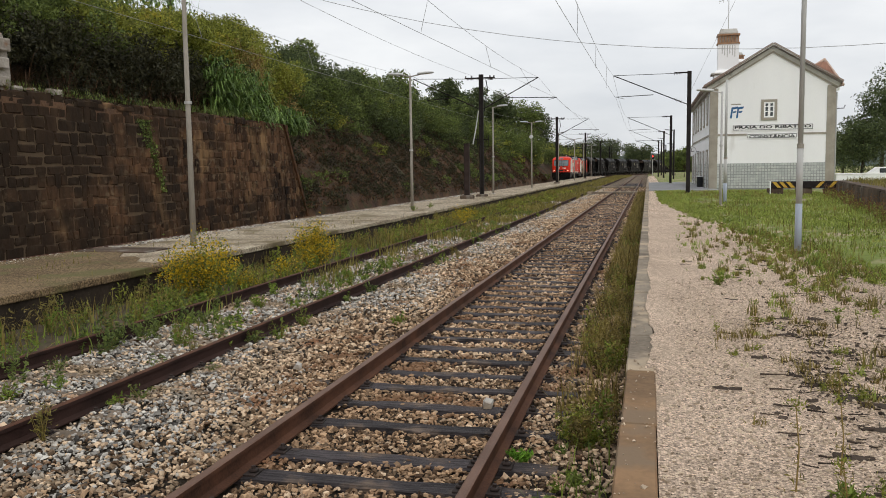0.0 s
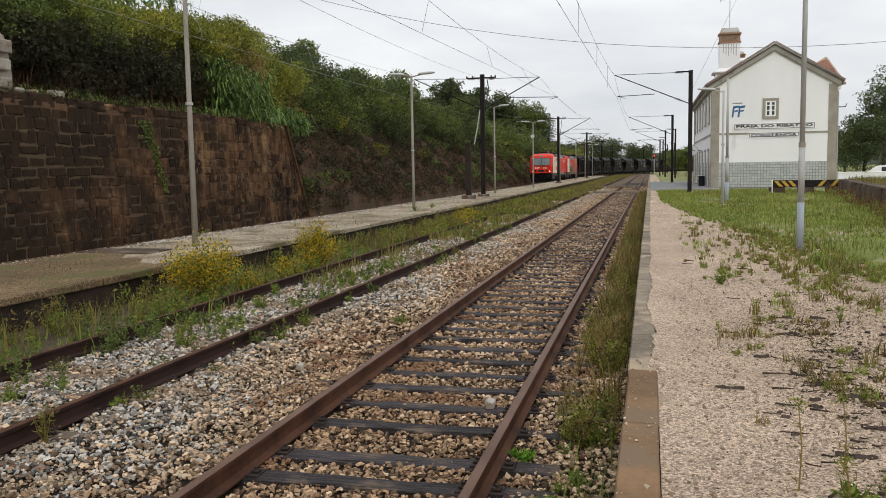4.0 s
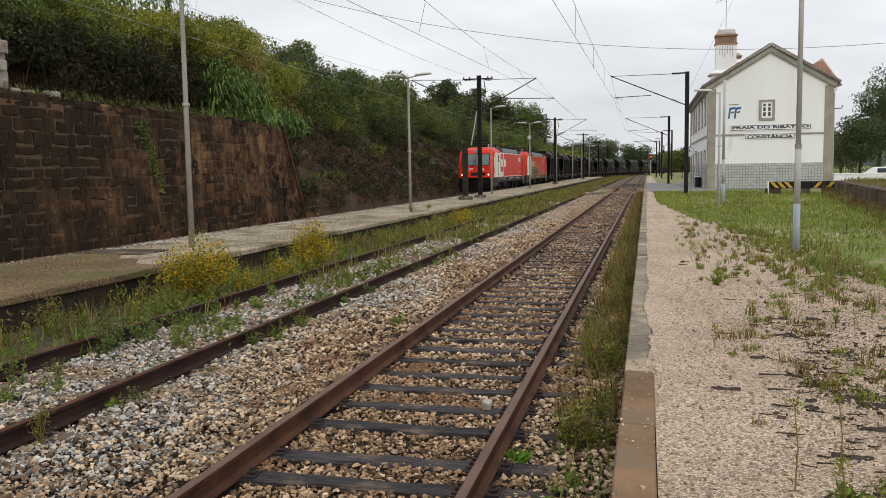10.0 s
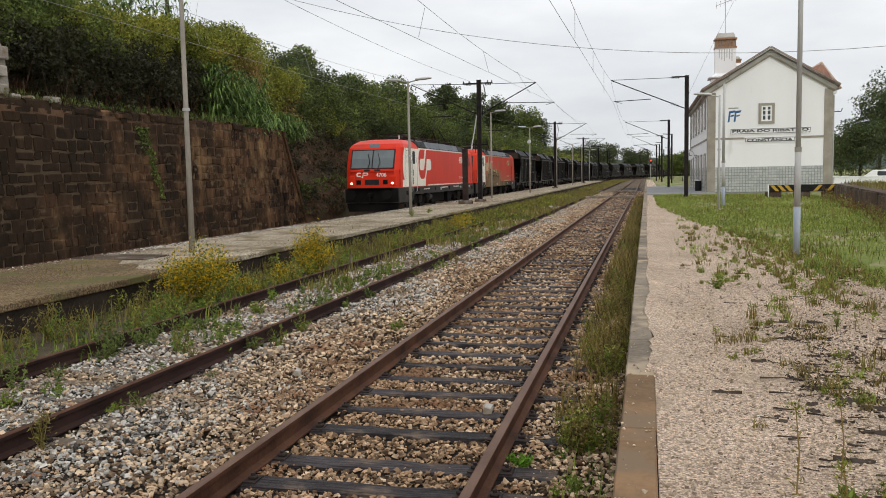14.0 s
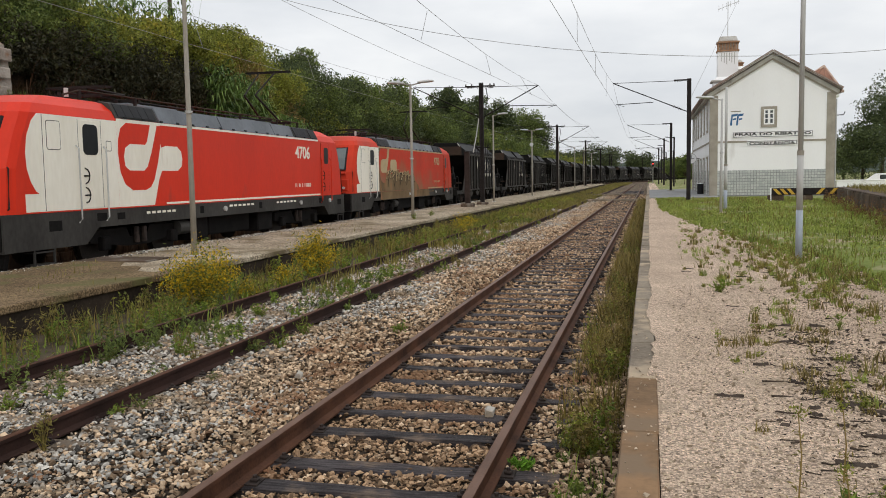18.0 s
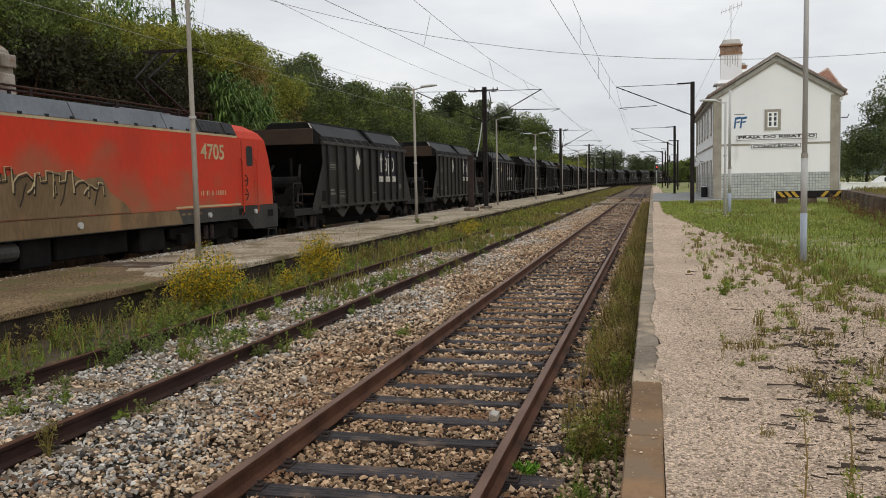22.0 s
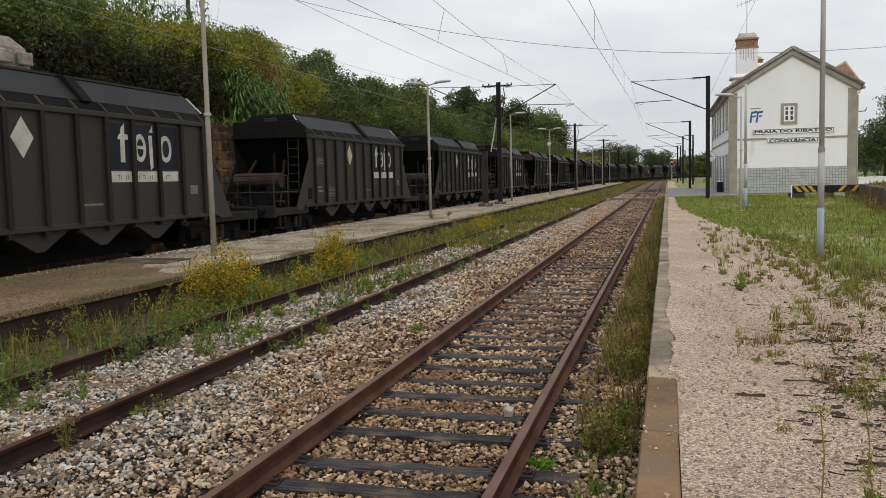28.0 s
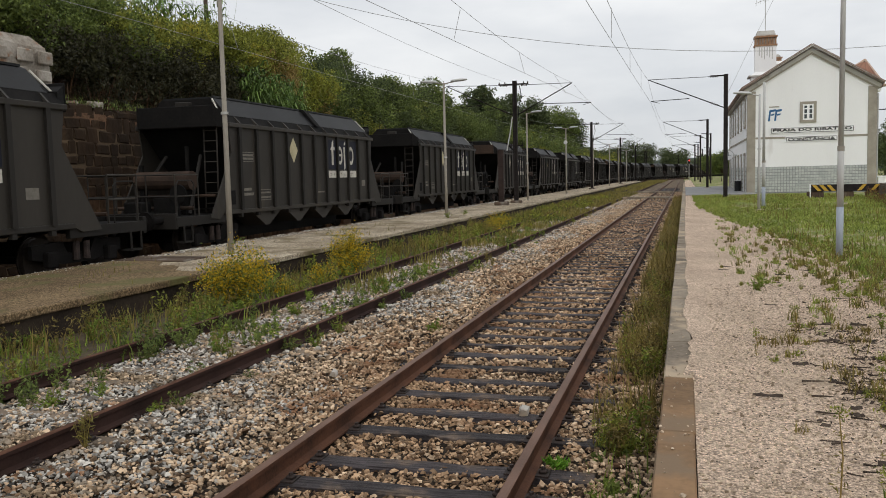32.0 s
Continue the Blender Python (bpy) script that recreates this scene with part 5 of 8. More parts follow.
for k in range(7):
    part("scribble", Shape().tube([(0.35 + 0.22 * k, -0.012, 0.35 + 0.1 * (k % 3)), (0.45 + 0.22 * k, -0.012, 0.6), (0.55 + 0.2 * k, -0.012, 0.4)], 0.02, 4), "black", t, "dark painted scribble")
car = thing("parked_car", "white parked car behind the low wall", "car", "", (19.3, 78, 0.3))
s = Shape().loft([[(x, y, z) for y, z in ((-0.8, 0.3), (0.8, 0.3), (0.82, 0.75), (0.62, hh), (-0.62, hh), (-0.82, 0.75))] for x, hh in ((-2.0, 0.8), (-1.2, 0.95), (-0.5, 1.45), (0.9, 1.48), (1.7, 1.0), (2.05, 0.85))])
part("body", s, "white", car)
part("window", Shape().box(-0.45, 0.95, -0.8, -0.68, 0.98, 1.36, 0.05), "glass", car)
for x in (-1.3, 1.3):
    part("wheel", Shape().tube([(x, -0.84, 0.32), (x, -0.6, 0.32)], 0.32, 16), "black", car)
t = thing("signal_post", "slim railway signal post showing a red light", "signal", "", (0.95, 190.0, 0.2))
part("pole", Shape().tube([(0, 0, 0), (0, 0, 3.6)], 0.08, 8), "galv", t)
part("head", Shape().box(-0.25, 0.25, -0.08, 0.1, 3.5, 4.6, 0.05), "black", t)
red = bpy.data.materials.new("signal_red")
red.use_nodes = True
red.node_tree.nodes["Principled BSDF"].inputs["Emission Color"].default_value = (1, 0.05, 0.03, 1)
red.node_tree.nodes["Principled BSDF"].inputs["Emission Strength"].default_value = 3
red.node_tree.nodes["Principled BSDF"].inputs["Base Color"].default_value = (0.5, 0.02, 0.02, 1)
part("lens", Shape().tube([(0, -0.1, 4.2), (0, -0.08, 4.2)], 0.16, 12), red, t, "glowing red lens")
for x, y, h in ((1.7, 150, 6.5), (2.9, 168, 7.5), (3.4, 120, 7), (5.2, 190, 7)):
    t = thing("line_post", "slim dark post beside the line", "post", "line posts", (x, y, 0.1))
    part("pole", Shape().tube([(0, 0, 0), (0, 0, h)], 0.11, 8), "mast", t)
    part("arm", Shape().tube([(0, 0, h - 0.1), (-1.2, 0, h)], 0.06, 6), "mast", t)
# low buildings in the distance
for x, y, w, d, hh in ((-9, 420, 14, 10, 5), (22, 300, 8, 6, 3.5), (8, 380, 12, 8, 4.5)):
    t = thing("distant_house", "small pale house with an orange roof far off", "house", "distant houses", (x, y, 0))
    part("wall", Shape().box(0, w, 0, d, -0.5, hh), "white", t)
    part("roof", Shape().prism([(-0.4, hh), (w + 0.4, hh), (w / 2, hh + 2.2)], "y", -0.4, d + 0.4), "terracotta", t)
    for k in range(3):
        part("window", Shape().box(w * (0.2 + 0.3 * k), w * (0.2 + 0.3 * k) + 1, -0.05, 0.02, hh * 0.4, hh * 0.75), "glass", t)
# far ridge
s = Shape()
vs, fs = [], []
for k in range(41):
    x = -900 + 45 * k
    vs += [(x, 1500, -5), (x, 1500, 28 + 14 * math.sin(k * 0.5) + 9 * math.sin(k * 1.3)), (x, 1900, -5)]
for k in range(40):
    a = 3 * k
    fs += [(a, a + 3, a + 4, a + 1), (a + 1, a + 4, a + 5, a + 2)]
s.v, s.f = vs, fs
setting("backdrop_ridge", s, "hill", "hazy wooded ridge on the horizon", "hill")

# ---------------- train ----------------
M["loco_red"] = material("loco_red_paint", (0.70, 0.036, 0.012), (0.58, 0.028, 0.010), rough=0.42, spec=0.16, scale=0.7, fine=14, bump=0.03, dist=0.004, streak=3, spot=(0.40, 0.05, 0.032), spot_at=0.70)
M["loco_red_dusty"] = material("loco_red_dusty", (0.60, 0.045, 0.018), (0.42, 0.040, 0.018), rough=0.58, spec=0.14, scale=0.6, fine=10, bump=0.04, dist=0.004, streak=2, spot=(0.33, 0.07, 0.035), spot_at=0.70)
def muddy(m, mud):
    """Dried mud thrown up over the flank: thick low down, breaking up in clouds higher and towards the trailing end."""
    nt = m.node_tree
    N, L = nt.nodes.new, nt.links.new
    bs = nt.nodes["Principled BSDF"]
    base = bs.inputs["Base Color"].links[0].from_socket
    co = N("ShaderNodeTexCoord").outputs["Object"]
    sep = N("ShaderNodeSeparateXYZ")
    L(co, sep.inputs[0])
    n = N("ShaderNodeTexNoise")
    n.inputs["Scale"].default_value, n.inputs["Detail"].default_value = 0.9, 9
    L(co, n.inputs["Vector"])
    zz = N("ShaderNodeMapRange")
    zz.inputs["From Min"].default_value, zz.inputs["From Max"].default_value = 1.5, 3.3
    zz.inputs["To Min"].default_value, zz.inputs["To Max"].default_value = 0.42, -0.12
    L(sep.outputs["Z"], zz.inputs["Value"])
    yy = N("ShaderNodeMapRange")
    yy.inputs["From Min"].default_value, yy.inputs["From Max"].default_value = 1.0, 6.0
    yy.inputs["To Min"].default_value, yy.inputs["To Max"].default_value = 0.0, -0.38
    L(sep.outputs["Y"], yy.inputs["Value"])
    cabz = N("ShaderNodeMapRange")
    cabz.inputs["From Min"].default_value, cabz.inputs["From Max"].default_value = -6.6, -6.0
    cabz.inputs["To Min"].default_value, cabz.inputs["To Max"].default_value = -0.5, 0.0
    L(sep.outputs["Y"], cabz.inputs["Value"])
    tot = n.outputs[0]
    for r in (zz, yy, cabz):
        ad = N("ShaderNodeMath")
        L(tot, ad.inputs[0])
        L(r.outputs[0], ad.inputs[1])
        tot = ad.outputs[0]
    mr = N("ShaderNodeMapRange")
    mr.inputs["From Min"].default_value, mr.inputs["From Max"].default_value = 0.46, 0.98
    L(tot, mr.inputs["Value"])
    mx = N("ShaderNodeMix")
    mx.data_type = "RGBA"
    mx.inputs[7].default_value = (*mud, 1)
    L(mr.outputs[0], mx.inputs[0])
    L(base, mx.inputs[6])
    L(mx.outputs[2], bs.inputs["Base Color"])


muddy(M["loco_red_dusty"], (0.21, 0.135, 0.072))
M["loco_white"] = material("loco_cream_paint", (0.90, 0.86, 0.76), (0.78, 0.73, 0.62), rough=0.5, scale=0.9, fine=12, bump=0.02, dist=0.003, streak=4, spot=(0.56, 0.46, 0.33), spot_at=0.70)
M["loco_cream"] = material("loco_faded_cream", (0.52, 0.42, 0.25), (0.40, 0.30, 0.17), rough=0.6, scale=1.2, fine=12)
M["loco_grey"] = material("loco_grey_frame", (0.062, 0.058, 0.053), (0.026, 0.024, 0.022), rough=0.65, scale=0.9, fine=14, bump=0.08, dist=0.006, streak=2)
M["roof_grey"] = material("loco_roof_grey", (0.17, 0.185, 0.205), (0.10, 0.108, 0.12), rough=0.5, scale=0.8, fine=12)
# grime colour, lowered further to hold the shade beneath the train
M["under"] = material("underframe_grime_shade", (0.014, 0.012, 0.011), (0.005, 0.0045, 0.0045), rough=0.85, scale=2, fine=20, bump=0.3, dist=0.01)
M["wheel"] = material("wheel_steel", (0.045, 0.036, 0.03), (0.018, 0.015, 0.013), rough=0.6, metal=0.4, scale=3, fine=20)
M["mud"] = material("dried_mud", (0.225, 0.155, 0.085), (0.12, 0.08, 0.045), rough=0.9, scale=1.2, fine=14, bump=0.2, dist=0.005, spot=(0.27, 0.15, 0.075), spot_at=0.62, streak=3)
M["mud_dark"] = material("dark_scrawl", (0.05, 0.04, 0.03), (0.03, 0.024, 0.02), rough=0.8)
M["wagon"] = material("wagon_grey", (0.042, 0.037, 0.031), (0.020, 0.0175, 0.015), rough=0.62, spec=0.2, scale=0.7, fine=12, bump=0.1, dist=0.006, streak=3, spot=(0.050, 0.041, 0.030), spot_at=0.64, per="object")
# darker copy of the wagon grey: shade of ribs and end gear in the colour
M["wagon_shade"] = material("wagon_shade", (0.026, 0.0235, 0.021), (0.011, 0.010, 0.009), rough=0.6, scale=0.9, fine=12, bump=0.1, dist=0.006, streak=3, per="object")
# near-black steel; on the open wagon ends their shade is in this colour
M["wagon_dark"] = material("wagon_near_black", (0.015, 0.0135, 0.0125), (0.005, 0.005, 0.005), rough=0.9, scale=1.2, fine=14, bump=0.3, dist=0.01)
M["wagon_roof"] = material("wagon_roof", (0.035, 0.036, 0.036), (0.017, 0.017, 0.0175), rough=0.6, scale=0.8, fine=12, bump=0.08, dist=0.006, per="object")
M["wagon_brown"] = material("wagon_brown", (0.065, 0.042, 0.03), (0.028, 0.02, 0.016), rough=0.8, scale=1.2, fine=14, bump=0.15, dist=0.006)
M["wagon_white"] = material("wagon_marking", (0.62, 0.60, 0.54), (0.42, 0.39, 0.33), rough=0.7, scale=2.5, fine=14)
M["wagon_cream"] = material("wagon_marking_cream", (0.56, 0.50, 0.33), (0.40, 0.35, 0.22), rough=0.7, scale=2.5, fine=14)
M["wagon_navy"] = material("wagon_navy_panel", (0.025, 0.026, 0.037), (0.015, 0.016, 0.024), rough=0.7, scale=2)
M["stencil"] = material("faded_stencil", (0.20, 0.185, 0.16), (0.13, 0.12, 0.10), rough=0.8, scale=6)
lamp_m = bpy.data.materials.new("headlamp_glow")
lamp_m.use_nodes = True
lamp_m.node_tree.nodes["Principled BSDF"].inputs["Emission Color"].default_value = (1, 0.86, 0.62, 1)
lamp_m.node_tree.nodes["Principled BSDF"].inputs["Emission Strength"].default_value = 2.2
# paler than the plain glass: some sky reflection is put into the base colour
screen = material("windscreen", (0.11, 0.135, 0.135), (0.06, 0.078, 0.08), rough=0.04, scale=0.6, bump=0, spec=0.9)

TRAIN = [(0, 184.2), (3, 163.4), (6, 142.6), (9, 121.9), (12, 101.73), (14, 88.2), (17, 67.7), (18, 60.9), (19, 54.03), (20, 47.43), (21, 40.83), (22, 34.27), (23, 27.9), (24, 21.55), (25, 15.2), (27.5, -0.6), (30, -16.0), (32, -27.8)]
cars = []


def rounded(y0, y1, z0, z1, r, n=4):
    out = []
    for cy, cz, a0 in ((y1 - r, z1 - r, 0), (y0 + r, z1 - r, 90), (y0 + r, z0 + r, 180), (y1 - r, z0 + r, 270)):
        for k in range(n + 1):
            a = radians(a0 + 90 * k / n)
            out.append((cy + r * math.cos(a), cz + r * math.sin(a)))
    return out


def plate(poly, x0, x1):
    return Shape().prism(poly, "x", x0, x1)


def rect(y0, y1, z0, z1):
    return [(y0, z0), (y1, z0), (y1, z1), (y0, z1)]


def lettering(parent, words, at, width, height, mat, face):
    me = text_mesh(words, width, height)
    me.materials.append(M[mat])
    o = new("lettering", me)
    o.rotation_euler = (math.pi / 2, 0, math.pi / 2) if face == "x" else (math.pi / 2, 0, 0)
    o.location, o.parent = at, parent
    return o


LOCO_F = ((1.38, 1.48, 0.06), (2.3, 1.48, 0.12), (2.9, 1.48, 0.32), (3.45, 1.48, 0.58), (3.66, 1.37, 0.8), (3.86, 1.12, 1.35), (3.93, 0.8, 2.0))
LOCO_L = 9.12
NOSE = 0.75                              # the leading cab is that much longer


def loco_front(z):
    return -LOCO_L + np.interp(z, [a for a, _, _ in LOCO_F], [c for _, _, c in LOCO_F])


def wheelset(parent, y, r, gauge=0.834, mat="wheel", name="wheelset"):
    w = part(name, Shape().tube([(-0.95, 0, 0), (0.95, 0, 0)], 0.08, 8), "under", parent)
    w.location = (0, y, r)
    for sx in (-1, 1):
        s = Shape().tube([(sx * gauge, 0, 0), (sx * (gauge + 0.12), 0, 0)], r, 24)
        s.tube([(sx * (gauge - 0.03), 0, 0), (sx * gauge, 0, 0)], r + 0.03, 24)
        part("wheel", s, mat, w)
    return w


def bogie(parent, yc, base, r, loco=False):
    hw = 1.12
    s = Shape()
    for sx in (-1, 1):
        poly = [(yc - base / 2 - 0.45, r + 0.05), (yc - base / 2 - 0.45, r + 0.32), (yc - 0.5, r + 0.36), (yc - 0.35, r + 0.1), (yc + 0.35, r + 0.1), (yc + 0.5, r + 0.36),
                (yc + base / 2 + 0.45, r + 0.32), (yc + base / 2 + 0.45, r + 0.05), (yc + 0.45, r - 0.12), (yc - 0.45, r - 0.12)]
        s.prism(poly, "x", sx * hw - 0.05, sx * hw + 0.05)
    s.box(-hw, hw, yc - 0.2, yc + 0.2, r - 0.05, r + 0.3)
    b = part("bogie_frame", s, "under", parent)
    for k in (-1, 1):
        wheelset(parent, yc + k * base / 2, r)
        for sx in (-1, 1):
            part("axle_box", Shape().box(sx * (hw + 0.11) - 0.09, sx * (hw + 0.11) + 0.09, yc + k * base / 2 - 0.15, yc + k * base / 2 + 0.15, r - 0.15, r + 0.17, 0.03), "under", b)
    for k in (-0.16, 0.16):
        part("spring", Shape().tube([(hw + 0.1, yc + k, r - 0.05), (hw + 0.1, yc + k, r + 0.34)], 0.075, 8), "iron", b)
    return b


def buffers(parent, y, d, z=1.05):
    for sx in (-0.95, 0.95):
        b = part("buffer", Shape().tube([(sx, y, z), (sx, y + d * 0.5, z)], 0.11, 12).tube([(sx, y + d * 0.5, z), (sx, y + d * 0.56, z)], 0.24, 16), "under", parent)
    part("coupler", Shape().box(-0.1, 0.1, min(y, y + d * 0.5), max(y, y + d * 0.5), z - 0.1, z + 0.08, 0.02).tube([(0, y + d * 0.4, z), (0, y + d * 0.5, z - 0.35)], 0.04, 6), "under", parent)


def build_loco(num, dusty):
    red, white = ("loco_red_dusty", "loco_cream") if dusty else ("loco_red", "loco_white")
    l = thing("locomotive", "red and cream electric locomotive with a mud-caked scrawled flank" if dusty else "bright red and cream electric locomotive with lit headlamps", "locomotive", "locomotives")
    rings = []
    for z, hw, f in LOCO_F:
        a = -LOCO_L + f
        half = [(hw, a + 0.32), (hw - 0.08, a + 0.14), (hw - 0.3, a + 0.02), (0.45 if hw > 1 else 0.3, a - 0.02)]
        ring = half + [(-x, y) for x, y in reversed(half)]
        ring = [(x, y - NOSE) for x, y in ring] + [(-x, -y) for x, y in half] + [(x, -y) for x, y in reversed(half)]
        rings.append([(x, y, z) for x, y in ring])
    part("body", Shape().loft(rings), red, l, "dusty red body shell" if dusty else "glossy red body shell")
    # grey frame and skirts
    s = Shape().prism([(-9.1 - NOSE, 0.62), (-7.35, 0.62), (-6.9, 0.98), (6.9, 0.98), (7.35, 0.62), (9.1, 0.62), (9.1, 1.38), (-9.1 - NOSE, 1.38)], "x", -1.47, 1.47)
    frame_ = part("frame", s, "loco_grey", l, "dark grey underframe")
    if dusty:
        part("mud_crust", plate([(-5.9, 1.0), (3.2, 1.0), (3.0, 1.37), (-5.9, 1.37)], 1.471, 1.478), "mud", frame_, "crust of dried mud")
    for y0, y1, z0, z1 in ((-8.55, -8.15, 0.98, 1.2), (-6.95, -6.6, 1.12, 1.3), (-6.2, -5.9, 1.12, 1.28), (6.4, 6.75, 1.1, 1.3), (8.35, 8.75, 0.98, 1.2), (1.3, 1.5, 1.1, 1.3), (-2.4, -2.2, 1.1, 1.3)):
        part("step_hole", Shape().box(1.44, 1.476, y0, y1, z0, z1), "wagon_dark", frame_)
    for y in (7.45, -1.0, 4.6):
        part("socket", Shape().tube([(1.46, y, 1.18), (1.53, y, 1.18)], 0.075, 12), "galv", frame_)
    for y0, y1, z in ((-5.0, -3.6, 1.2), (-0.7, 1.0, 1.22), (2.6, 4.3, 1.22)):
        for k in range(6):
            u = y0 + (y1 - y0) * k / 6
            part("marking_bar", plate(rect(u, u + (y1 - y0) / 9, z, z + 0.06), 1.472, 1.476), "loco_white" if not dusty else "mud", frame_)
    for sy in (-1, 1):
        for sx in (-1, 1):
            s = Shape()
            for z in (0.32, 0.58):
                s.box(min(sx * 1.2, sx * 1.46), max(sx * 1.2, sx * 1.46), sy * 8.7 - 0.3, sy * 8.7 + 0.3, z - 0.03, z)
            s.box(min(sx * 1.42, sx * 1.46), max(sx * 1.42, sx * 1.46), sy * 8.7 - 0.32, sy * 8.7 - 0.28, 0.3, 0.64).box(min(sx * 1.42, sx * 1.46), max(sx * 1.42, sx * 1.46), sy * 8.7 + 0.28, sy * 8.7 + 0.32, 0.3, 0.64)
            part("cab_step", s, "loco_grey", l)
        part("snow_plough", Shape().prism([(-1.3, 0.18), (1.3, 0.18), (1.4, 0.6), (-1.4, 0.6)], "y", sy * (8.95 + NOSE * (sy < 0)) - 0.06, sy * (8.95 + NOSE * (sy < 0)) + 0.06), "under", l)
        buffers(l, sy * (9.1 + NOSE * (sy < 0)), sy * (0.85 if sy < 0 else 1.0))
    for yc in (-4.95, 4.95):
        bogie(l, yc, 2.9, 0.55, True)
    for y0, y1, z0, x1 in ((-2.6, -1.7, 0.35, 1.3), (-1.4, 1.2, 0.42, 1.15), (1.5, 2.6, 0.35, 1.3)):
        part("equipment_box", Shape().box(-x1, x1, y0, y1, z0, 1.0, 0.04), "under", l)
    part("air_tank", Shape().tube([(1.2, -3.3, 0.75), (1.2, -2.75, 0.75)], 0.2, 12), "loco_grey", l)
    # livery: cream cab panel with a round front, slanted band and plain rounded shapes
    X = 1.481
    livery = lambda poly, x0, x1: plate([(y - (0.36 if y > -6 else 0.84 if y > -8.5 else 0.63), z) for y, z in poly], x0, x1)
    arc = [(-7.93, 3.44), (-8.10, 3.27), (-8.25, 2.97), (-8.31, 2.62), (-8.29, 2.3), (-8.19, 2.02), (-8.05, 1.83), (-7.95, 1.78)]
    cab = "loco_white"
    part("cab_panel", livery(arc + [(-8.58, 1.78), (-8.58, 1.41), (-5.75, 1.41), (-5.75, 3.44)], X, X + 0.006), cab, l, "cream painted cab side")
    field = [(-6.1, 1.41), (-4.64, 1.41), (-4.40, 2.05), (-4.25, 2.28), (-3.5, 2.28), (-3.3, 2.4), (-3.25, 2.6), (-3.3, 2.8), (-3.5, 2.92), (-4.05, 2.92), (-4.25, 2.87), (-4.28, 3.0), (-4.27, 3.44), (-6.1, 3.44)]
    part("cream_field", plate(field, X, X + 0.004), "mud" if dusty else "loco_white", l, "mud-stained pale field" if dusty else "cream painted field")
    hook = [(-6.14 + 0.06, 2.65), (-6.06, 3.0), (-5.95, 3.28), (-5.73, 3.42), (-4.14, 3.42), (-4.42, 2.5), (-4.62, 2.05), (-4.78, 1.87), (-5.0, 1.80), (-5.55, 1.80), (-5.85, 1.95), (-6.02, 2.25)]
    part("emblem_shape", plate(hook, X + 0.005, X + 0.008), red, l, "red hooked emblem shape")
    inner = [(-5.86, 2.6), (-5.82, 2.38), (-5.65, 2.28), (-5.05, 2.28), (-4.90, 2.38), (-4.70, 2.75), (-4.42, 3.43), (-4.72, 3.43), (-4.88, 3.0), (-4.97, 2.92), (-5.6, 2.92), (-5.8, 2.82)]
    part("emblem_shape", plate(inner, X + 0.009, X + 0.012), "loco_cream" if dusty else "loco_white", l, "faded cream emblem shape" if dusty else "cream emblem shape")
    if dusty:
        part("emblem_shape", plate(rounded(-4.3, -3.25, 2.28, 2.92, 0.2), X + 0.005, X + 0.008), "loco_cream", l, "faded cream emblem shape")
        r = random.Random(4)
        top = [(-5.3, 1.7)] + [(-5.0 + 0.21 * k, 2.12 + 0.16 * r.random() + 0.1 * (3 < k < 20)) for k in range(24)] + [(0.1, 1.9), (0.7, 1.6), (0.9, 1.41)]
        part("mud_smear", plate([(0.9, 1.40), (-5.3, 1.40)] + top, X + 0.013, X + 0.016), "mud", l, "large brown smear of dried mud")
        # scrawled block shapes: pale outlines over dark inner strokes, nothing that can be read
        y = -5.0
        for k in range(9):
            wd, ht = r.uniform(0.42, 0.66), r.uniform(0.30, 0.48) * (1.0 if k < 7 else 0.6)
            zb = 2.08 - 0.02 * k - 0.05 * r.random()
            j = lambda: r.uniform(-0.035, 0.035)
            top = [(0, -0.25), (0.02, 0.8), (0.28, 0.9), (0.30, 0.45), (0.55, 0.5), (0.58, 1.0), (0.96, 0.92), (1.0, -0.1)] if k % 3 != 1 else [(0.0, 0.0)] + [(0.5 + 0.48 * math.cos(q), 0.5 + 0.48 * math.sin(q)) for q in (2.8, 2.1, 1.4, 0.7, 0.0, -0.7, -1.4)]
            line = [(X + 0.019, y + wd * u + j(), zb + ht * v + j()) for u, v in top]
            part("scrawl_outline", Shape().tube(line, 0.017, 5), "loco_cream", l, "pale scrawled outline")
            part("scrawl_stroke", Shape().tube([(X + 0.018, a + 0.03, c - 0.05) for _, a, c in line], 0.022, 5), "mud_dark", l, "dark scrawled paint stroke")
            if k % 2 == 0:
                part("scrawl_stroke", Shape().tube([(X + 0.018, y + wd * (0.3 + 0.1 * i) + j(), 1.62 + 0.16 * i + j()) for i in range(4)], 0.018, 5), "mud_dark", l)
            y += wd * 0.97
    part("stripe", plate(rect(-6.1, 6.38, 3.44, 3.50), X, X + 0.006), white, l, "thin cream stripe")
    part("stripe", plate(rect(-4.1 if not dusty else 2.9, 6.5, 1.41, 1.465), X, X + 0.006), white, l, "thin cream stripe")
    lettering(l, num, (X + 0.004, 4.9, 2.98), 1.3, 0.44, white, "x")
    for k in range(14):
        if k not in (2, 5, 7):
            part("marking_bar", plate(rect(4.18 + 0.105 * k, 4.18 + 0.105 * k + (0.05 if k % 4 else 0.03), 1.74, 1.87), X, X + 0.004), white, l)
    # cab doors on the platform side
    for d0, cm, sg in ((-7.5, cab, 1), (6.65, red, -1)):
        d = part("cab_door", Shape().box(1.478, 1.496, d0, d0 + 0.78, 1.43, 3.38, 0.006), cm, l)
        part("window", plate(rounded(d0 + 0.14, d0 + 0.66, 2.62, 3.3, 0.12) if sg > 0 else rounded(d0 + 0.28, d0 + 0.7, 2.6, 3.22, 0.1), 1.49, 1.502), "dark_window", d, "dark rounded door window")
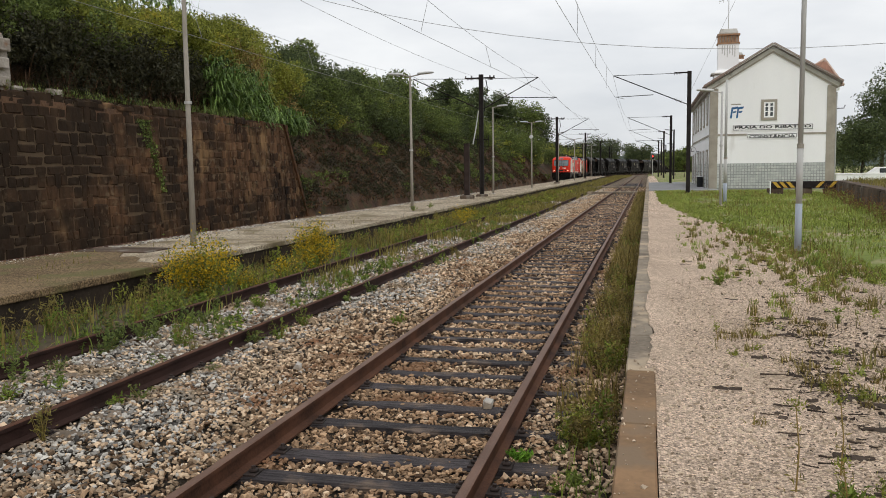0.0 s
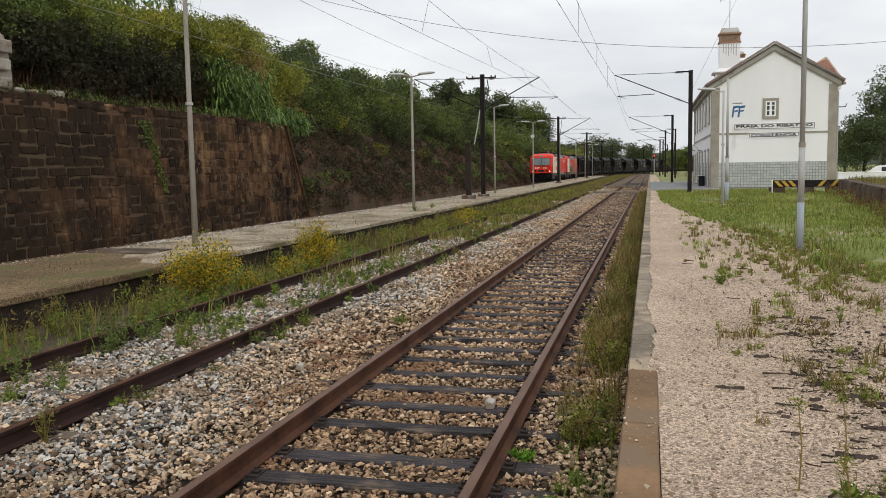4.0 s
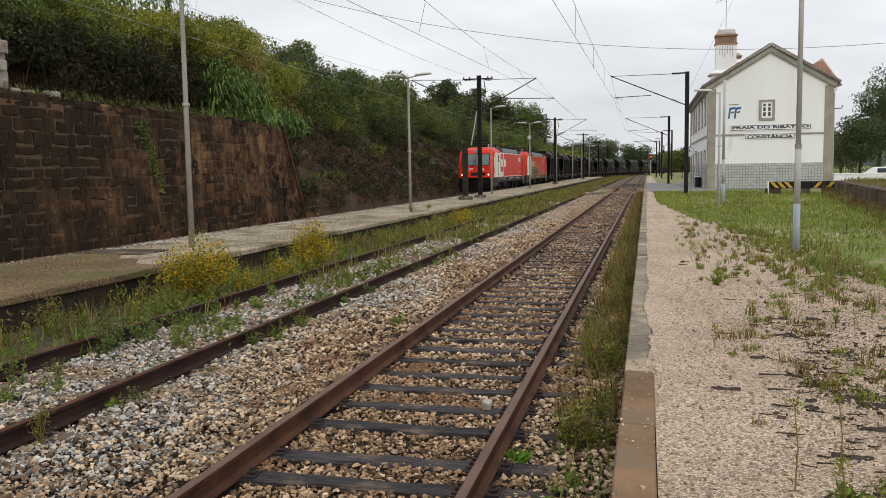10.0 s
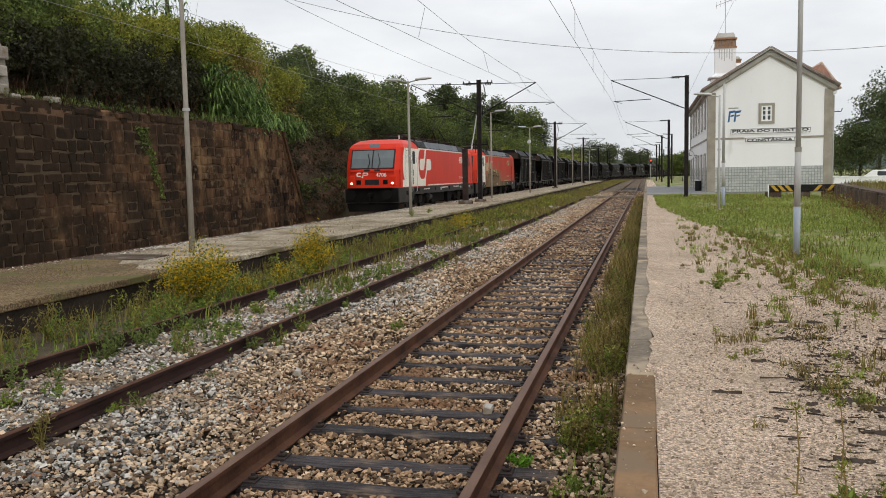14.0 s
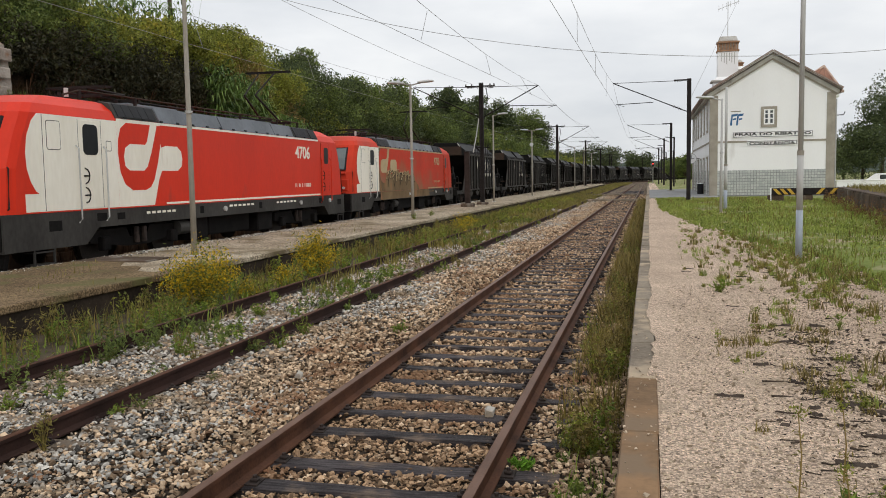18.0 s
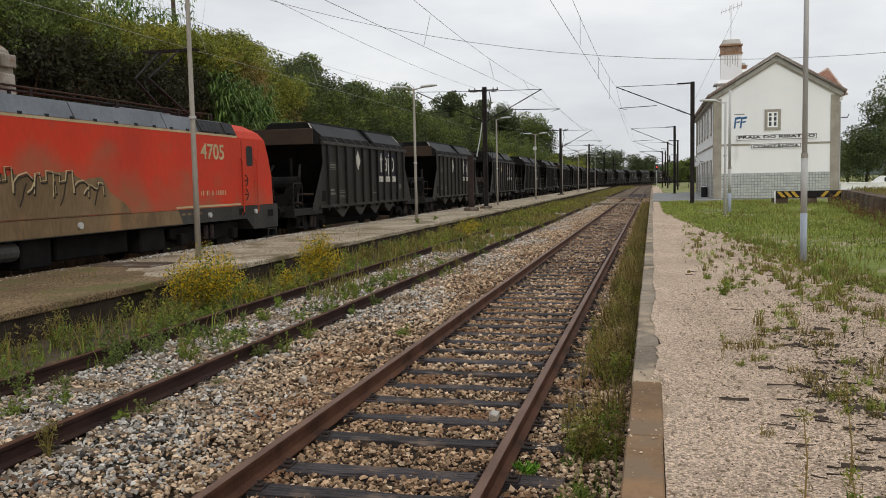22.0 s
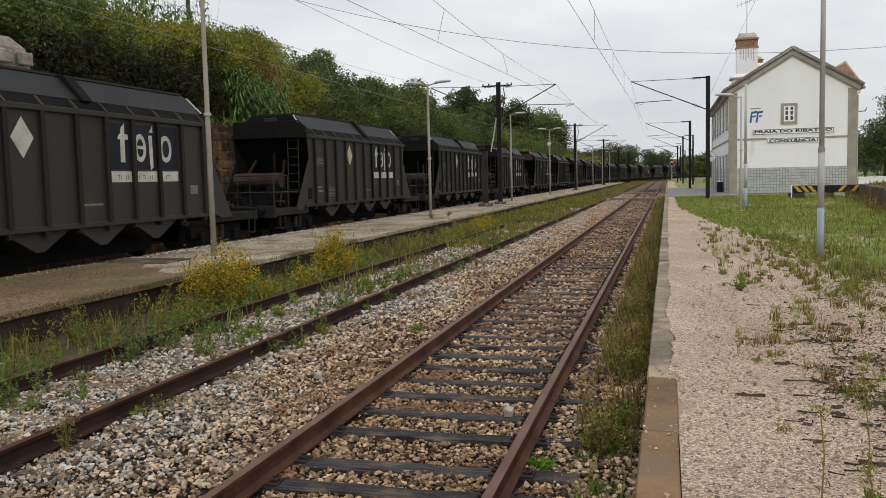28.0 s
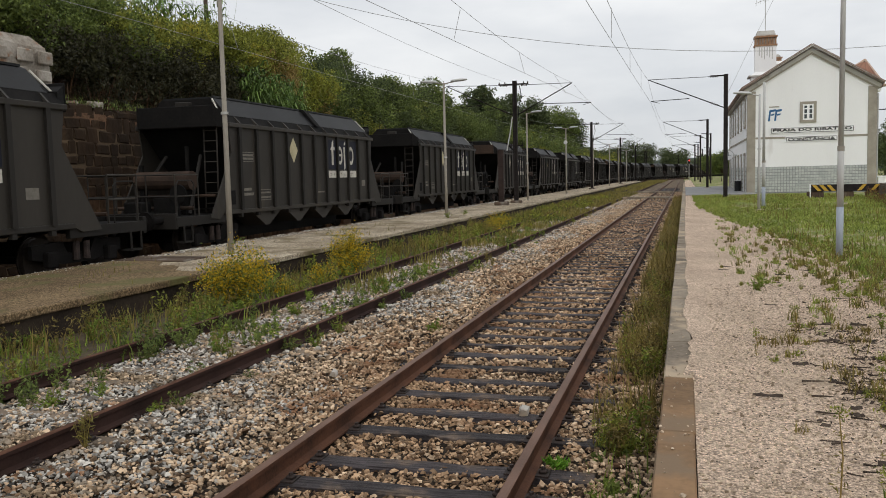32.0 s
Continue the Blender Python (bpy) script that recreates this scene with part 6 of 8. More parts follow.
        for z in (2.15, 1.72):
            part("door_handle", Shape().tube([(1.505, d0 + 0.16 + 0.15 * math.sin(q), z + 0.17 * math.cos(q)) for q in (0, 0.5, 1.0, 1.57, 2.1, 2.6, 3.14)], 0.016, 6).box(1.497, 1.515, d0 + 0.12, d0 + 0.31, z - 0.016, z + 0.016), "mast", d)
        for y in (d0 - 0.09, d0 + 0.87):
            part("grab_rail", Shape().tube([(1.49, y, 1.12), (1.56, y, 1.2), (1.56, y, 2.75), (1.49, y, 2.82)], 0.018, 6), "galv" if cm == cab else red, l)
        for y in (d0 - 0.012, d0 + 0.79):
            part("door_seam", Shape().box(1.481, 1.4885, y, y + 0.012, 1.43, 3.4), "mud_dark", d)
    part("hatch_seal", plate(rounded(-8.52, -8.08, 2.70, 3.32, 0.06), X + 0.006, X + 0.0085), "mud_dark", l)
    part("panel_hatch", plate(rounded(-8.505, -8.095, 2.715, 3.305, 0.05), X + 0.006, X + 0.012), cab, l)
    part("hatch_seal", plate(rounded(-6.53, -6.33, 2.72, 2.96, 0.03), X + 0.006, X + 0.0085), "mud_dark", l)
    part("panel_hatch", plate(rounded(-6.515, -6.345, 2.735, 2.945, 0.02), X + 0.006, X + 0.012), cab, l)
    part("panel_hatch", plate(rounded(7.75, 8.05, 2.6, 3.15, 0.04), X, X + 0.007), red, l)
    part("side_seam", Shape().box(X, X + 0.008, -8.64, -8.625, 1.42, 3.44), "mud_dark", l)
    for sy in (-1, 1):
        ex = NOSE if sy < 0 else 0.0
        part("corner_rail", Shape().tube([(1.36, sy * (8.86 + ex), 1.45), (1.46, sy * (8.9 + ex), 1.5), (1.44, sy * (8.84 + ex), 2.3), (1.34, sy * (8.8 + ex), 2.36)], 0.018, 6), "mast", l)
    # grey sloping roof panels with grilles
    for sx in (-1, 1):
        for k, (y0, y1, m_) in enumerate(((-6.1, -4.3, "glass"), (-4.25, -1.0, "roof_grey"), (-0.95, 2.6, "roof_grey"), (2.65, 4.2, "roof_grey"), (4.25, 5.6, "glass"), (5.62, 6.4, "glass"))):
            s = Shape().loft([[(sx * 1.485, y, 3.51), (sx * 1.30, y, 3.90 if m_ == "roof_grey" else 3.86), (sx * 1.0, y, 3.93), (sx * 1.0, y, 3.55)] for y in (y0, y1)])
            pn = part("roof_panel", s, "roof_grey" if m_ == "roof_grey" else "loco_grey", l)
            if m_ == "glass" and sx > 0:
                for q in range(5):
                    yy = y0 + 0.1 + (y1 - y0 - 0.2) * q / 5
                    part("grille", Shape().loft([[(1.49, y, 3.55), (1.325, y, 3.86), (1.30, y, 3.87), (1.47, y, 3.55)] for y in (yy, yy + (y1 - y0) / 6)]), "black", pn)
        for k in range(16):
            part("roof_clip", Shape().box(min(sx * 1.46, sx * 1.5), max(sx * 1.46, sx * 1.5), -5.8 + 0.78 * k, -5.7 + 0.78 * k, 3.5, 3.56), "black", l)
    for y in (-3.1, 3.1):
        part("rooftop_box", Shape().box(-0.6, 0.6, y - 1.2, y + 1.2, 3.9, 4.05, 0.04), "roof_grey", l)
    part("roof_line", Shape().tube([(0.75, -7.0, 4.0), (0.75, -6.4, 4.16), (0.75, 0, 4.17), (0.75, 6.3, 4.15)], 0.022, 6), "wagon_brown", l, "red-brown rooftop power line")
    part("roof_line", Shape().tube([(0.2, -6.0, 4.15), (0.2, 0, 4.16), (0.2, 6.2, 4.15)], 0.025, 6), "mast", l)
    for y in (-6.4, -4.2, -1.4, 1.6, 4.4, 6.2):
        part("insulator", Shape().tube([(0.75, y, 3.9), (0.75, y, 4.15)], 0.045, 8), "mast", l)
        part("insulator", Shape().tube([(0.2, y, 3.9), (0.2, y, 4.14)], 0.045, 8), "mast", l)
    for yb, sg, up in ((-5.6, 1, False), (5.6, -1, True)):
        s = Shape()
        s.box(-0.75, 0.75, yb - 0.05, yb + 0.05, 4.08, 4.16).box(-0.75, 0.75, yb + sg * 1.6 - 0.05, yb + sg * 1.6 + 0.05, 4.08, 4.16)
        zk = 4.3 if not up else 5.0
        zt = 4.32 if not up else 5.95
        for x in (-0.35, 0.35):
            s.tube([(x, yb, 4.14), (x * 0.6, yb + sg * 1.75, zk)], 0.035, 6)
            s.tube([(x * 0.6, yb + sg * 1.75, zk), (x * 0.9, yb + sg * (0.3 if up else 0.1), zt)], 0.028, 6)
        s.box(-0.85, 0.85, yb + sg * 0.2 - 0.14, yb + sg * 0.2 - 0.10, zt, zt + 0.05).box(-0.85, 0.85, yb + sg * 0.2 + 0.1, yb + sg * 0.2 + 0.14, zt, zt + 0.05)
        part("pantograph", s, "mast", l, "dark raised pantograph" if up else "dark folded pantograph")
    part("warning_beacon", Shape().tube([(0.55, -6.6, 4.0), (0.55, -6.6, 4.2)], 0.05, 8), "lamp_head", l)
    # both cab fronts
    for sy in (-1, 1):
        ex = NOSE if sy < 0 else 0.0
        F = lambda z, o=0.0: sy * (-(loco_front(z)) + 0.02 + o + ex)
        cabf = new("cab_front")
        cabf.parent = l
        for x0, x1 in ((-1.12, -0.03), (0.03, 1.12)):
            s = Shape().loft([[(x0, F(z, 0.012), z), (x1, F(z, 0.012), z), (x1, F(z, -0.05), z), (x0, F(z, -0.05), z)] for z in (2.42, 2.65, 2.9, 3.1, 3.32)])
            part("windscreen", s, screen, cabf, "dark reflective windscreen")
        for x in (-1.15, 0.0, 1.15):
            s = Shape().loft([[(x - 0.03, F(z, 0.016), z), (x + 0.03, F(z, 0.016), z), (x + 0.03, F(z, -0.04), z), (x - 0.03, F(z, -0.04), z)] for z in (2.38, 2.65, 2.9, 3.1, 3.35)])
            part("window_frame", s, "black", cabf)
        for z in (2.39, 3.34):
            part("window_frame", Shape().box(-1.17, 1.17, min(F(z, 0.016), F(z, -0.04)), max(F(z, 0.016), F(z, -0.04)), z - 0.02, z + 0.02), "black", cabf)
        for x in (-0.25, 0.3):
            part("wiper", Shape().tube([(x, F(2.36, 0.03), 2.34), (x + 0.12, F(2.7, 0.05), 2.7), (x - 0.02, F(3.15, 0.05), 3.15)], 0.018, 5), "black", cabf)
            part("wiper_motor", Shape().box(x - 0.16, x + 0.16, min(F(2.3, 0.06), F(2.3)), max(F(2.3, 0.06), F(2.3)), 2.24, 2.34, 0.02), "black", cabf)
        part("sill", Shape().box(-1.2, 1.2, min(F(2.3, 0.05), F(2.3, -0.05)), max(F(2.3, 0.05), F(2.3, -0.05)), 2.2, 2.3, 0.02), red, cabf)
        part("roof_lamp", Shape().loft([[(-0.28, F(z, 0.02), z), (0.28, F(z, 0.02), z), (0.28, F(z, -0.06), z), (-0.28, F(z, -0.06), z)] for z in (3.46, 3.56, 3.66)]), "roof_grey", cabf, "dull lamp window in the roof front")
        part("grille", Shape().box(-0.38, 0.38, min(F(1.7, 0.012), F(1.7, -0.03)), max(F(1.7, 0.012), F(1.7, -0.03)), 1.55, 1.82), "black", cabf)
        for sx in (-1, 1):
            part("side_grille", Shape().box(sx * 0.72 - 0.12, sx * 0.72 + 0.12, min(F(1.7, 0.012), F(1.7, -0.03)), max(F(1.7, 0.012), F(1.7, -0.03)), 1.57, 1.8), "wagon_dark", cabf)
            hl = part("headlight", Shape().box(sx * 1.12 - 0.17, sx * 1.12 + 0.17, min(F(1.7, 0.0), F(1.7, -0.2)), max(F(1.7, 0.0), F(1.7, -0.2)), 1.5, 2.0, 0.03), red, cabf, "headlight housing")
            part("lamp", Shape().tube([(sx * 1.1, F(1.62, -0.01), 1.63), (sx * 1.1, F(1.62, 0.02), 1.63)], 0.06, 12), lamp_m if (sy < 0 and not dusty) else "lamp_head", hl)
        part("front_skirt", Shape().box(-1.42, 1.42, min(sy * (9.08 + ex), sy * (9.14 + ex)), max(sy * (9.08 + ex), sy * (9.14 + ex)), 0.66, 1.36, 0.02), "under", cabf)
        part("gangway_step", Shape().box(-1.2, 1.2, min(sy * (9.1 + ex), sy * (9.4 + ex)), max(sy * (9.1 + ex), sy * (9.4 + ex)), 1.36, 1.4), "under", cabf)
        if sy < 0:
            lettering(cabf, num, (0.5, loco_front(2.08) - NOSE - 0.035, 2.06), 0.55, 0.2, "loco_white", "y")
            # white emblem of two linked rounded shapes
            fy = loco_front(2.08) - NOSE
            for x0, x1, z0, z1, m_, k in ((-0.84, -0.56, 1.97, 2.19, "loco_white", 0), (-0.50, -0.20, 2.03, 2.19, "loco_white", 0), (-0.75, -0.54, 2.03, 2.13, red, 1), (-0.43, -0.27, 2.08, 2.14, red, 1)):
                part("emblem_shape", Shape().prism(rounded(x0, x1, z0, z1, (z1 - z0) * 0.42), "y", fy - 0.034 - 0.004 * k, fy - 0.024), m_, cabf)
            part("emblem_shape", Shape().prism([(-0.56, 1.92), (-0.49, 1.92), (-0.42, 2.12), (-0.49, 2.12)], "y", fy - 0.034, fy - 0.024), "loco_white", cabf)
    return l


cars.append((build_loco("4706", False), -37.2))
cars.append((build_loco("4705", True), -17.3))

RIBS = [-5.06, -4.06, -3.05, -2.04, -1.02, 0.0, 0.98, 1.96, 2.98, 4.02, 5.06]


def build_wagon(railed):
    w = thing("hopper_wagon", "dark grey bogie hopper wagon with ribbed sides and end ladders" if railed else "dark grey bogie hopper wagon with ribbed sides", "wagon", "hopper wagons")
    side = [(-5.58, 3.55), (-5.46, 2.8), (-6.66, 1.02), (-6.2, 0.98), (-5.95, 1.16), (5.6, 1.16), (5.95, 1.0), (6.56, 1.02), (5.46, 2.8), (5.58, 3.55)]
    for sx in (-1, 1):
        part("side_wall", plate(side, min(sx * 1.42, sx * 1.46), max(sx * 1.42, sx * 1.46)), "wagon", w, "dusty grey steel side")
        part("top_rail", Shape().box(min(sx * 1.42, sx * 1.53), max(sx * 1.42, sx * 1.53), -5.62, 5.62, 3.52, 3.64, 0.015), "wagon", w)
        part("side_sill", Shape().box(min(sx * 1.40, sx * 1.5), max(sx * 1.40, sx * 1.5), -5.95, 5.7, 1.08, 1.2, 0.015), "wagon", w)
        part("lid_slope", Shape().loft([[(sx * 1.47, y, 3.64), (sx * 1.32, y, 3.86), (sx * 1.25, y, 3.86), (sx * 1.40, y, 3.60)] for y in (-5.58, 5.58)]), "wagon_dark", w)
    for y in RIBS:
        part("rib", Shape().box(1.458, 1.535, y - 0.05, y + 0.05, 1.18, 3.53).box(1.535, 1.549, y - 0.075, y + 0.05, 1.18, 3.53).box(1.40, 1.5, y - 0.06, y + 0.06, 0.98, 1.08), "wagon_shade", w)
        part("bracket", Shape().loft([[(1.46, y + a, 3.64), (1.56, y + a, 3.64), (1.36, y + a, 3.84), (1.30, y + a, 3.84)] for a in (-0.03, 0.03)]), "wagon", w)
    # hopper ends: upright head panel, then a floor that slopes in under it
    for sy in (-1, 1):
        part("head_panel", Shape().box(-1.24, 1.24, min(sy * 5.86, sy * 5.94), max(sy * 5.86, sy * 5.94), 3.52, 4.12, 0.02), "wagon_brown" if not railed else "wagon_dark", w, "dusty upright end panel")
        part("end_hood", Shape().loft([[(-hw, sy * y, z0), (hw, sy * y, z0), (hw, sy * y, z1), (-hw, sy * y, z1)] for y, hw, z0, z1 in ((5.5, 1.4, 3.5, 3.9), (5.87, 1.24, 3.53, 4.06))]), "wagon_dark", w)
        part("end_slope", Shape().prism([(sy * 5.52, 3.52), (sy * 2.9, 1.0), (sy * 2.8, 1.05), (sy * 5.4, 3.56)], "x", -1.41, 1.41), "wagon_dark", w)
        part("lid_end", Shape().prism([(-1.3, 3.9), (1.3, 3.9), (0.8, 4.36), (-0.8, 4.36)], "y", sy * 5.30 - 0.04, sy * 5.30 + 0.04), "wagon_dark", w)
        part("lid_stay", Shape().tube([(1.28, sy * 5.62, 3.8), (0.86, sy * 5.36, 4.34)], 0.026, 5), "wagon_white", w)
    for y0, y1 in ((-5.3, 0.42), (0.62, 5.3)):
        s = Shape().loft([[(-1.33, y, 3.86), (1.33, y, 3.86), (1.22, y, 3.97), (0.84, y, 4.36), (0.72, y, 4.41), (-0.72, y, 4.41), (-0.84, y, 4.36), (-1.22, y, 3.97)] for y in (y0, y1)])
        part("roof_lid", s, "wagon_roof", w, "grey sloping roof lid")
    part("roof_rail", Shape().box(0.74, 0.80, -5.2, 5.2, 4.40, 4.45), "wagon_roof", w)
    part("lid_clamp", Shape().loft([[(1.36, y, 3.84), (1.44, y, 3.84), (0.95, y, 4.42), (0.8, y, 4.44)] for y in (0.36, 0.68)]), "wagon_dark", w)
    # discharge chutes
    for y in (-3.35, -1.15, 0.85, 2.9):
        for sx in (-1, 1):
            part("chute", Shape().prism([(y - 0.95, 1.1), (y + 0.95, 1.1), (y + 0.12, 0.66), (y - 0.12, 0.66)], "x", min(sx * 0.6, sx * 1.38), max(sx * 0.6, sx * 1.38)), "wagon", w)
    # added dark box that stands in for the shadow under the wagon
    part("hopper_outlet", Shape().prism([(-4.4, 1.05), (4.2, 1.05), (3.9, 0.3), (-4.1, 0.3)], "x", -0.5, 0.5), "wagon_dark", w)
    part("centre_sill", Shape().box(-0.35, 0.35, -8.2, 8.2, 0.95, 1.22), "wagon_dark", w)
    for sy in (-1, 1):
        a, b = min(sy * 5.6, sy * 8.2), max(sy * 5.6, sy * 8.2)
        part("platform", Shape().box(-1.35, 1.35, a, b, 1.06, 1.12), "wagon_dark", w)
        for sx in (-1, 1):
            part("sill", Shape().box(min(sx * 1.3, sx * 1.42), max(sx * 1.3, sx * 1.42), a, b, 0.88, 1.12, 0.01), "wagon_shade", w)
        part("headstock", Shape().box(-1.4, 1.4, min(sy * 8.1, sy * 8.22), max(sy * 8.1, sy * 8.22), 0.82, 1.22, 0.015), "wagon_shade", w)
        buffers(w, sy * 8.2, sy * 1.2)
        bogie(w, sy * 6.15, 1.85, 0.46)
        for sx in (-1, 1):
            part("end_strut", Shape().tube([(sx * 0.55, sy * 5.6, 2.75), (sx * 0.95, sy * 6.9, 1.15)], 0.05, 6), "wagon_shade", w)
        part("tread", Shape().box(1.2, 1.46, sy * 7.75 - 0.2, sy * 7.75 + 0.2, 0.45, 0.49).box(1.42, 1.46, sy * 7.75 - 0.2, sy * 7.75 - 0.17, 0.47, 0.9).box(1.42, 1.46, sy * 7.75 + 0.17, sy * 7.75 + 0.2, 0.47, 0.9), "wagon_shade", w)
    part("brake_tank", Shape().tube([(-0.8, -6.6, 2.05), (0.9, -6.6, 2.05)], 0.26, 14), "wagon_brown" if railed else "wagon_dark", w, "rusty brake reservoir")
    for x in (-0.65, 0.65):
        part("tank_stand", Shape().box(x - 0.05, x + 0.05, -6.7, -6.5, 1.1, 1.9), "wagon_dark", w)
    for sy in (-1, 1):
        part("cross_pipe", Shape().tube([(-1.25, sy * 6.05, 1.62), (1.25, sy * 6.05, 1.62)], 0.045, 8).tube([(-1.2, sy * 7.1, 1.32), (1.2, sy * 7.1, 1.32)], 0.05, 8), "wagon_brown", w, "rusty cross pipe")
        part("upright", Shape().box(-0.95, -0.85, sy * 6.3 - 0.05, sy * 6.3 + 0.05, 1.12, 2.5).box(0.3, 0.38, sy * 5.95 - 0.04, sy * 5.95 + 0.04, 1.12, 3.0), "wagon_dark", w)
        part("valve_box", Shape().box(-0.5, 0.05, sy * 7.5 - 0.22, sy * 7.5 + 0.22, 1.12, 1.5, 0.03), "wagon_dark", w)
        part("grab_hoop", Shape().tube([(1.3, sy * 7.2, 1.12), (1.3, sy * 7.2, 1.95), (1.3, sy * 7.3, 2.05), (1.3, sy * 7.9, 2.05), (1.3, sy * 8.0, 1.95), (1.3, sy * 8.0, 1.12)], 0.02, 5), "wagon_shade", w)
    part("brake_gear", Shape().tube([(0.9, -7.3, 1.1), (0.9, -7.3, 1.7)], 0.03, 6).tube([(0.9, -7.33, 1.7), (0.9, -7.27, 1.7)], 0.25, 14).box(0.2, 0.7, -7.4, -7.0, 1.12, 1.6), "wagon_dark", w)
    if railed:
        for sy in (-1, 1):
            for x in (-1.3, -0.45, 0.45, 1.3):
                part("handrail_post", Shape().tube([(x, sy * 8.05, 1.12), (x, sy * 8.05, 2.18)], 0.02, 5), "wagon", w)
            for z in (1.65, 2.2):
                part("handrail", Shape().tube([(-1.3, sy * 7.0, z), (-1.3, sy * 8.05, z), (1.3, sy * 8.05, z), (1.3, sy * 7.0, z)], 0.021, 5), "wagon", w, "grey tubular handrail")
            for x in (-1.3, 1.3):
                part("handrail_post", Shape().tube([(x, sy * 7.0, 1.12), (x, sy * 7.0, 2.2)], 0.02, 5), "wagon", w)
            for x in (0.75, 1.15):
                part("ladder_stile", Shape().tube([(x, sy * 5.75, 1.15), (x, sy * 5.68, 3.9)], 0.022, 5), "wagon", w, "narrow steel ladder side")
            s = Shape()
            for k in range(9):
                s.tube([(0.75, sy * 5.74, 1.4 + 0.29 * k), (1.15, sy * 5.74, 1.4 + 0.29 * k)], 0.016, 5)
            tagged(part("ladder_rungs", s, "wagon", w), kind="stuff")
        part("roof_box", Shape().box(-0.1, 0.3, -5.75, -5.5, 4.0, 4.25, 0.02), "wagon", w)
    # markings
    X = 1.462
    part("diamond_mark", plate([(-1.86, 2.97), (-1.55, 2.56), (-1.24, 2.97), (-1.55, 3.38)], X, X + 0.005), "wagon_cream" if railed else "wagon_white", w, "pale painted diamond")
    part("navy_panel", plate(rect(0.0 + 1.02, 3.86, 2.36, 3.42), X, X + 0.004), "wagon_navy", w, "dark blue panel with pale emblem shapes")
    Z = X + 0.005
    oval = lambda yc, zc, ry, rz: [(yc + ry * math.cos(radians(15 * k)), zc + rz * math.sin(radians(15 * k))) for k in range(24)]
    for poly in ([(1.50, 2.52), (1.67, 2.52), (1.69, 3.42), (1.56, 3.32), (1.52, 3.14)], oval(2.27, 2.87, 0.235, 0.335), oval(3.33, 2.87, 0.26, 0.335),
                 [(2.62, 3.18), (2.76, 3.18), (2.78, 2.42), (2.66, 2.34)], [(2.66, 3.26), (2.80, 3.26), (2.80, 3.42)]):
        part("emblem_shape", plate(poly, Z, Z + 0.004), "wagon_white", w)
    for y, ry in ((2.27, 0.125), (3.33, 0.145)):
        part("emblem_shape", plate(oval(y, 2.87, ry, 0.215), Z + 0.005, Z + 0.008), "wagon_navy", w)
    part("emblem_shape", plate([(1.40, 3.05), (1.80, 3.05), (1.80, 3.17), (1.48, 3.17)], Z + 0.0045, Z + 0.007), "wagon_white", w)
    part("emblem_shape", plate(rect(2.14, 2.44, 2.84, 2.92), Z + 0.009, Z + 0.012), "wagon_white", w)
    for y0, y1 in ((1.05, 1.89), (2.03, 2.92), (3.05, 3.84)):
        b = part("name_strip", plate(rect(y0, y1, 2.06, 2.31), X, X + 0.006), "wagon_white", w, "cream strip with faint bars")
        for u in ((0.34, 0.42, 0.62, 0.70), (0.06, 0.13, 0.36, 0.58, 0.66), (0.24, 0.31))[int(y0) - 1]:
            part("letter_bar", plate(rect(y0 + u, y0 + u + 0.026, 2.12, 2.22), X + 0.006, X + 0.009), "stencil", b)
        part("letter_bar", plate(rect(y0 + 0.3, y0 + 0.4, 2.205, 2.225), X + 0.006, X + 0.009), "stencil", b)
    for y0, y1, z0, z1 in ((-4.95, -4.25, 2.72, 2.78), (-4.95, -4.25, 2.62, 2.68), (-4.9, -4.4, 1.72, 1.8), (-4.9, -4.3, 1.58, 1.66), (-3.95, -3.25, 1.62, 1.67), (-3.95, -3.25, 1.48, 1.53), (0.08, 0.8, 1.55, 1.6), (4.4, 4.75, 1.72, 1.95)):
        part("stencil_bar", plate(rect(y0, y1, z0, z1), X, X + 0.004), "stencil", w)
    for y0, y1, z0, z1 in ((-4.97, -4.2, 2.56, 2.84), (-3.97, -3.22, 1.42, 1.74)):
        f = Shape()
        for q in ((y0, y1, z0, z0 + 0.018), (y0, y1, z1 - 0.018, z1), (y0, y0 + 0.018, z0 + 0.018, z1 - 0.018), (y1 - 0.018, y1, z0 + 0.018, z1 - 0.018)):
            f.box(X, X + 0.003, *q)
        part("stencil_frame", f, "stencil", w)
    part("hatch", Shape().box(1.458, 1.475, -5.7, -5.35, 1.35, 1.75, 0.01), "wagon_dark", w)
    return w


first = build_wagon(False)
railed = build_wagon(True)
cars.append((first, 1.5))
cars.append((copy_thing(first, pose(0, 0, 0)), 1.5 + 17.65))
cars.append((railed, 1.5 + 17.65 * 2))
for k in range(3, 21):
    cars.append((copy_thing(railed if k % 5 else first, pose(0, 0, 0)), 1.5 + 17.65 * k))

# ---------------- ballast stones ----------------


def scatter(n, x0, x1, y0, y1):
    return rng.uniform(x0, x1, n), rng.uniform(y0, y1, n)


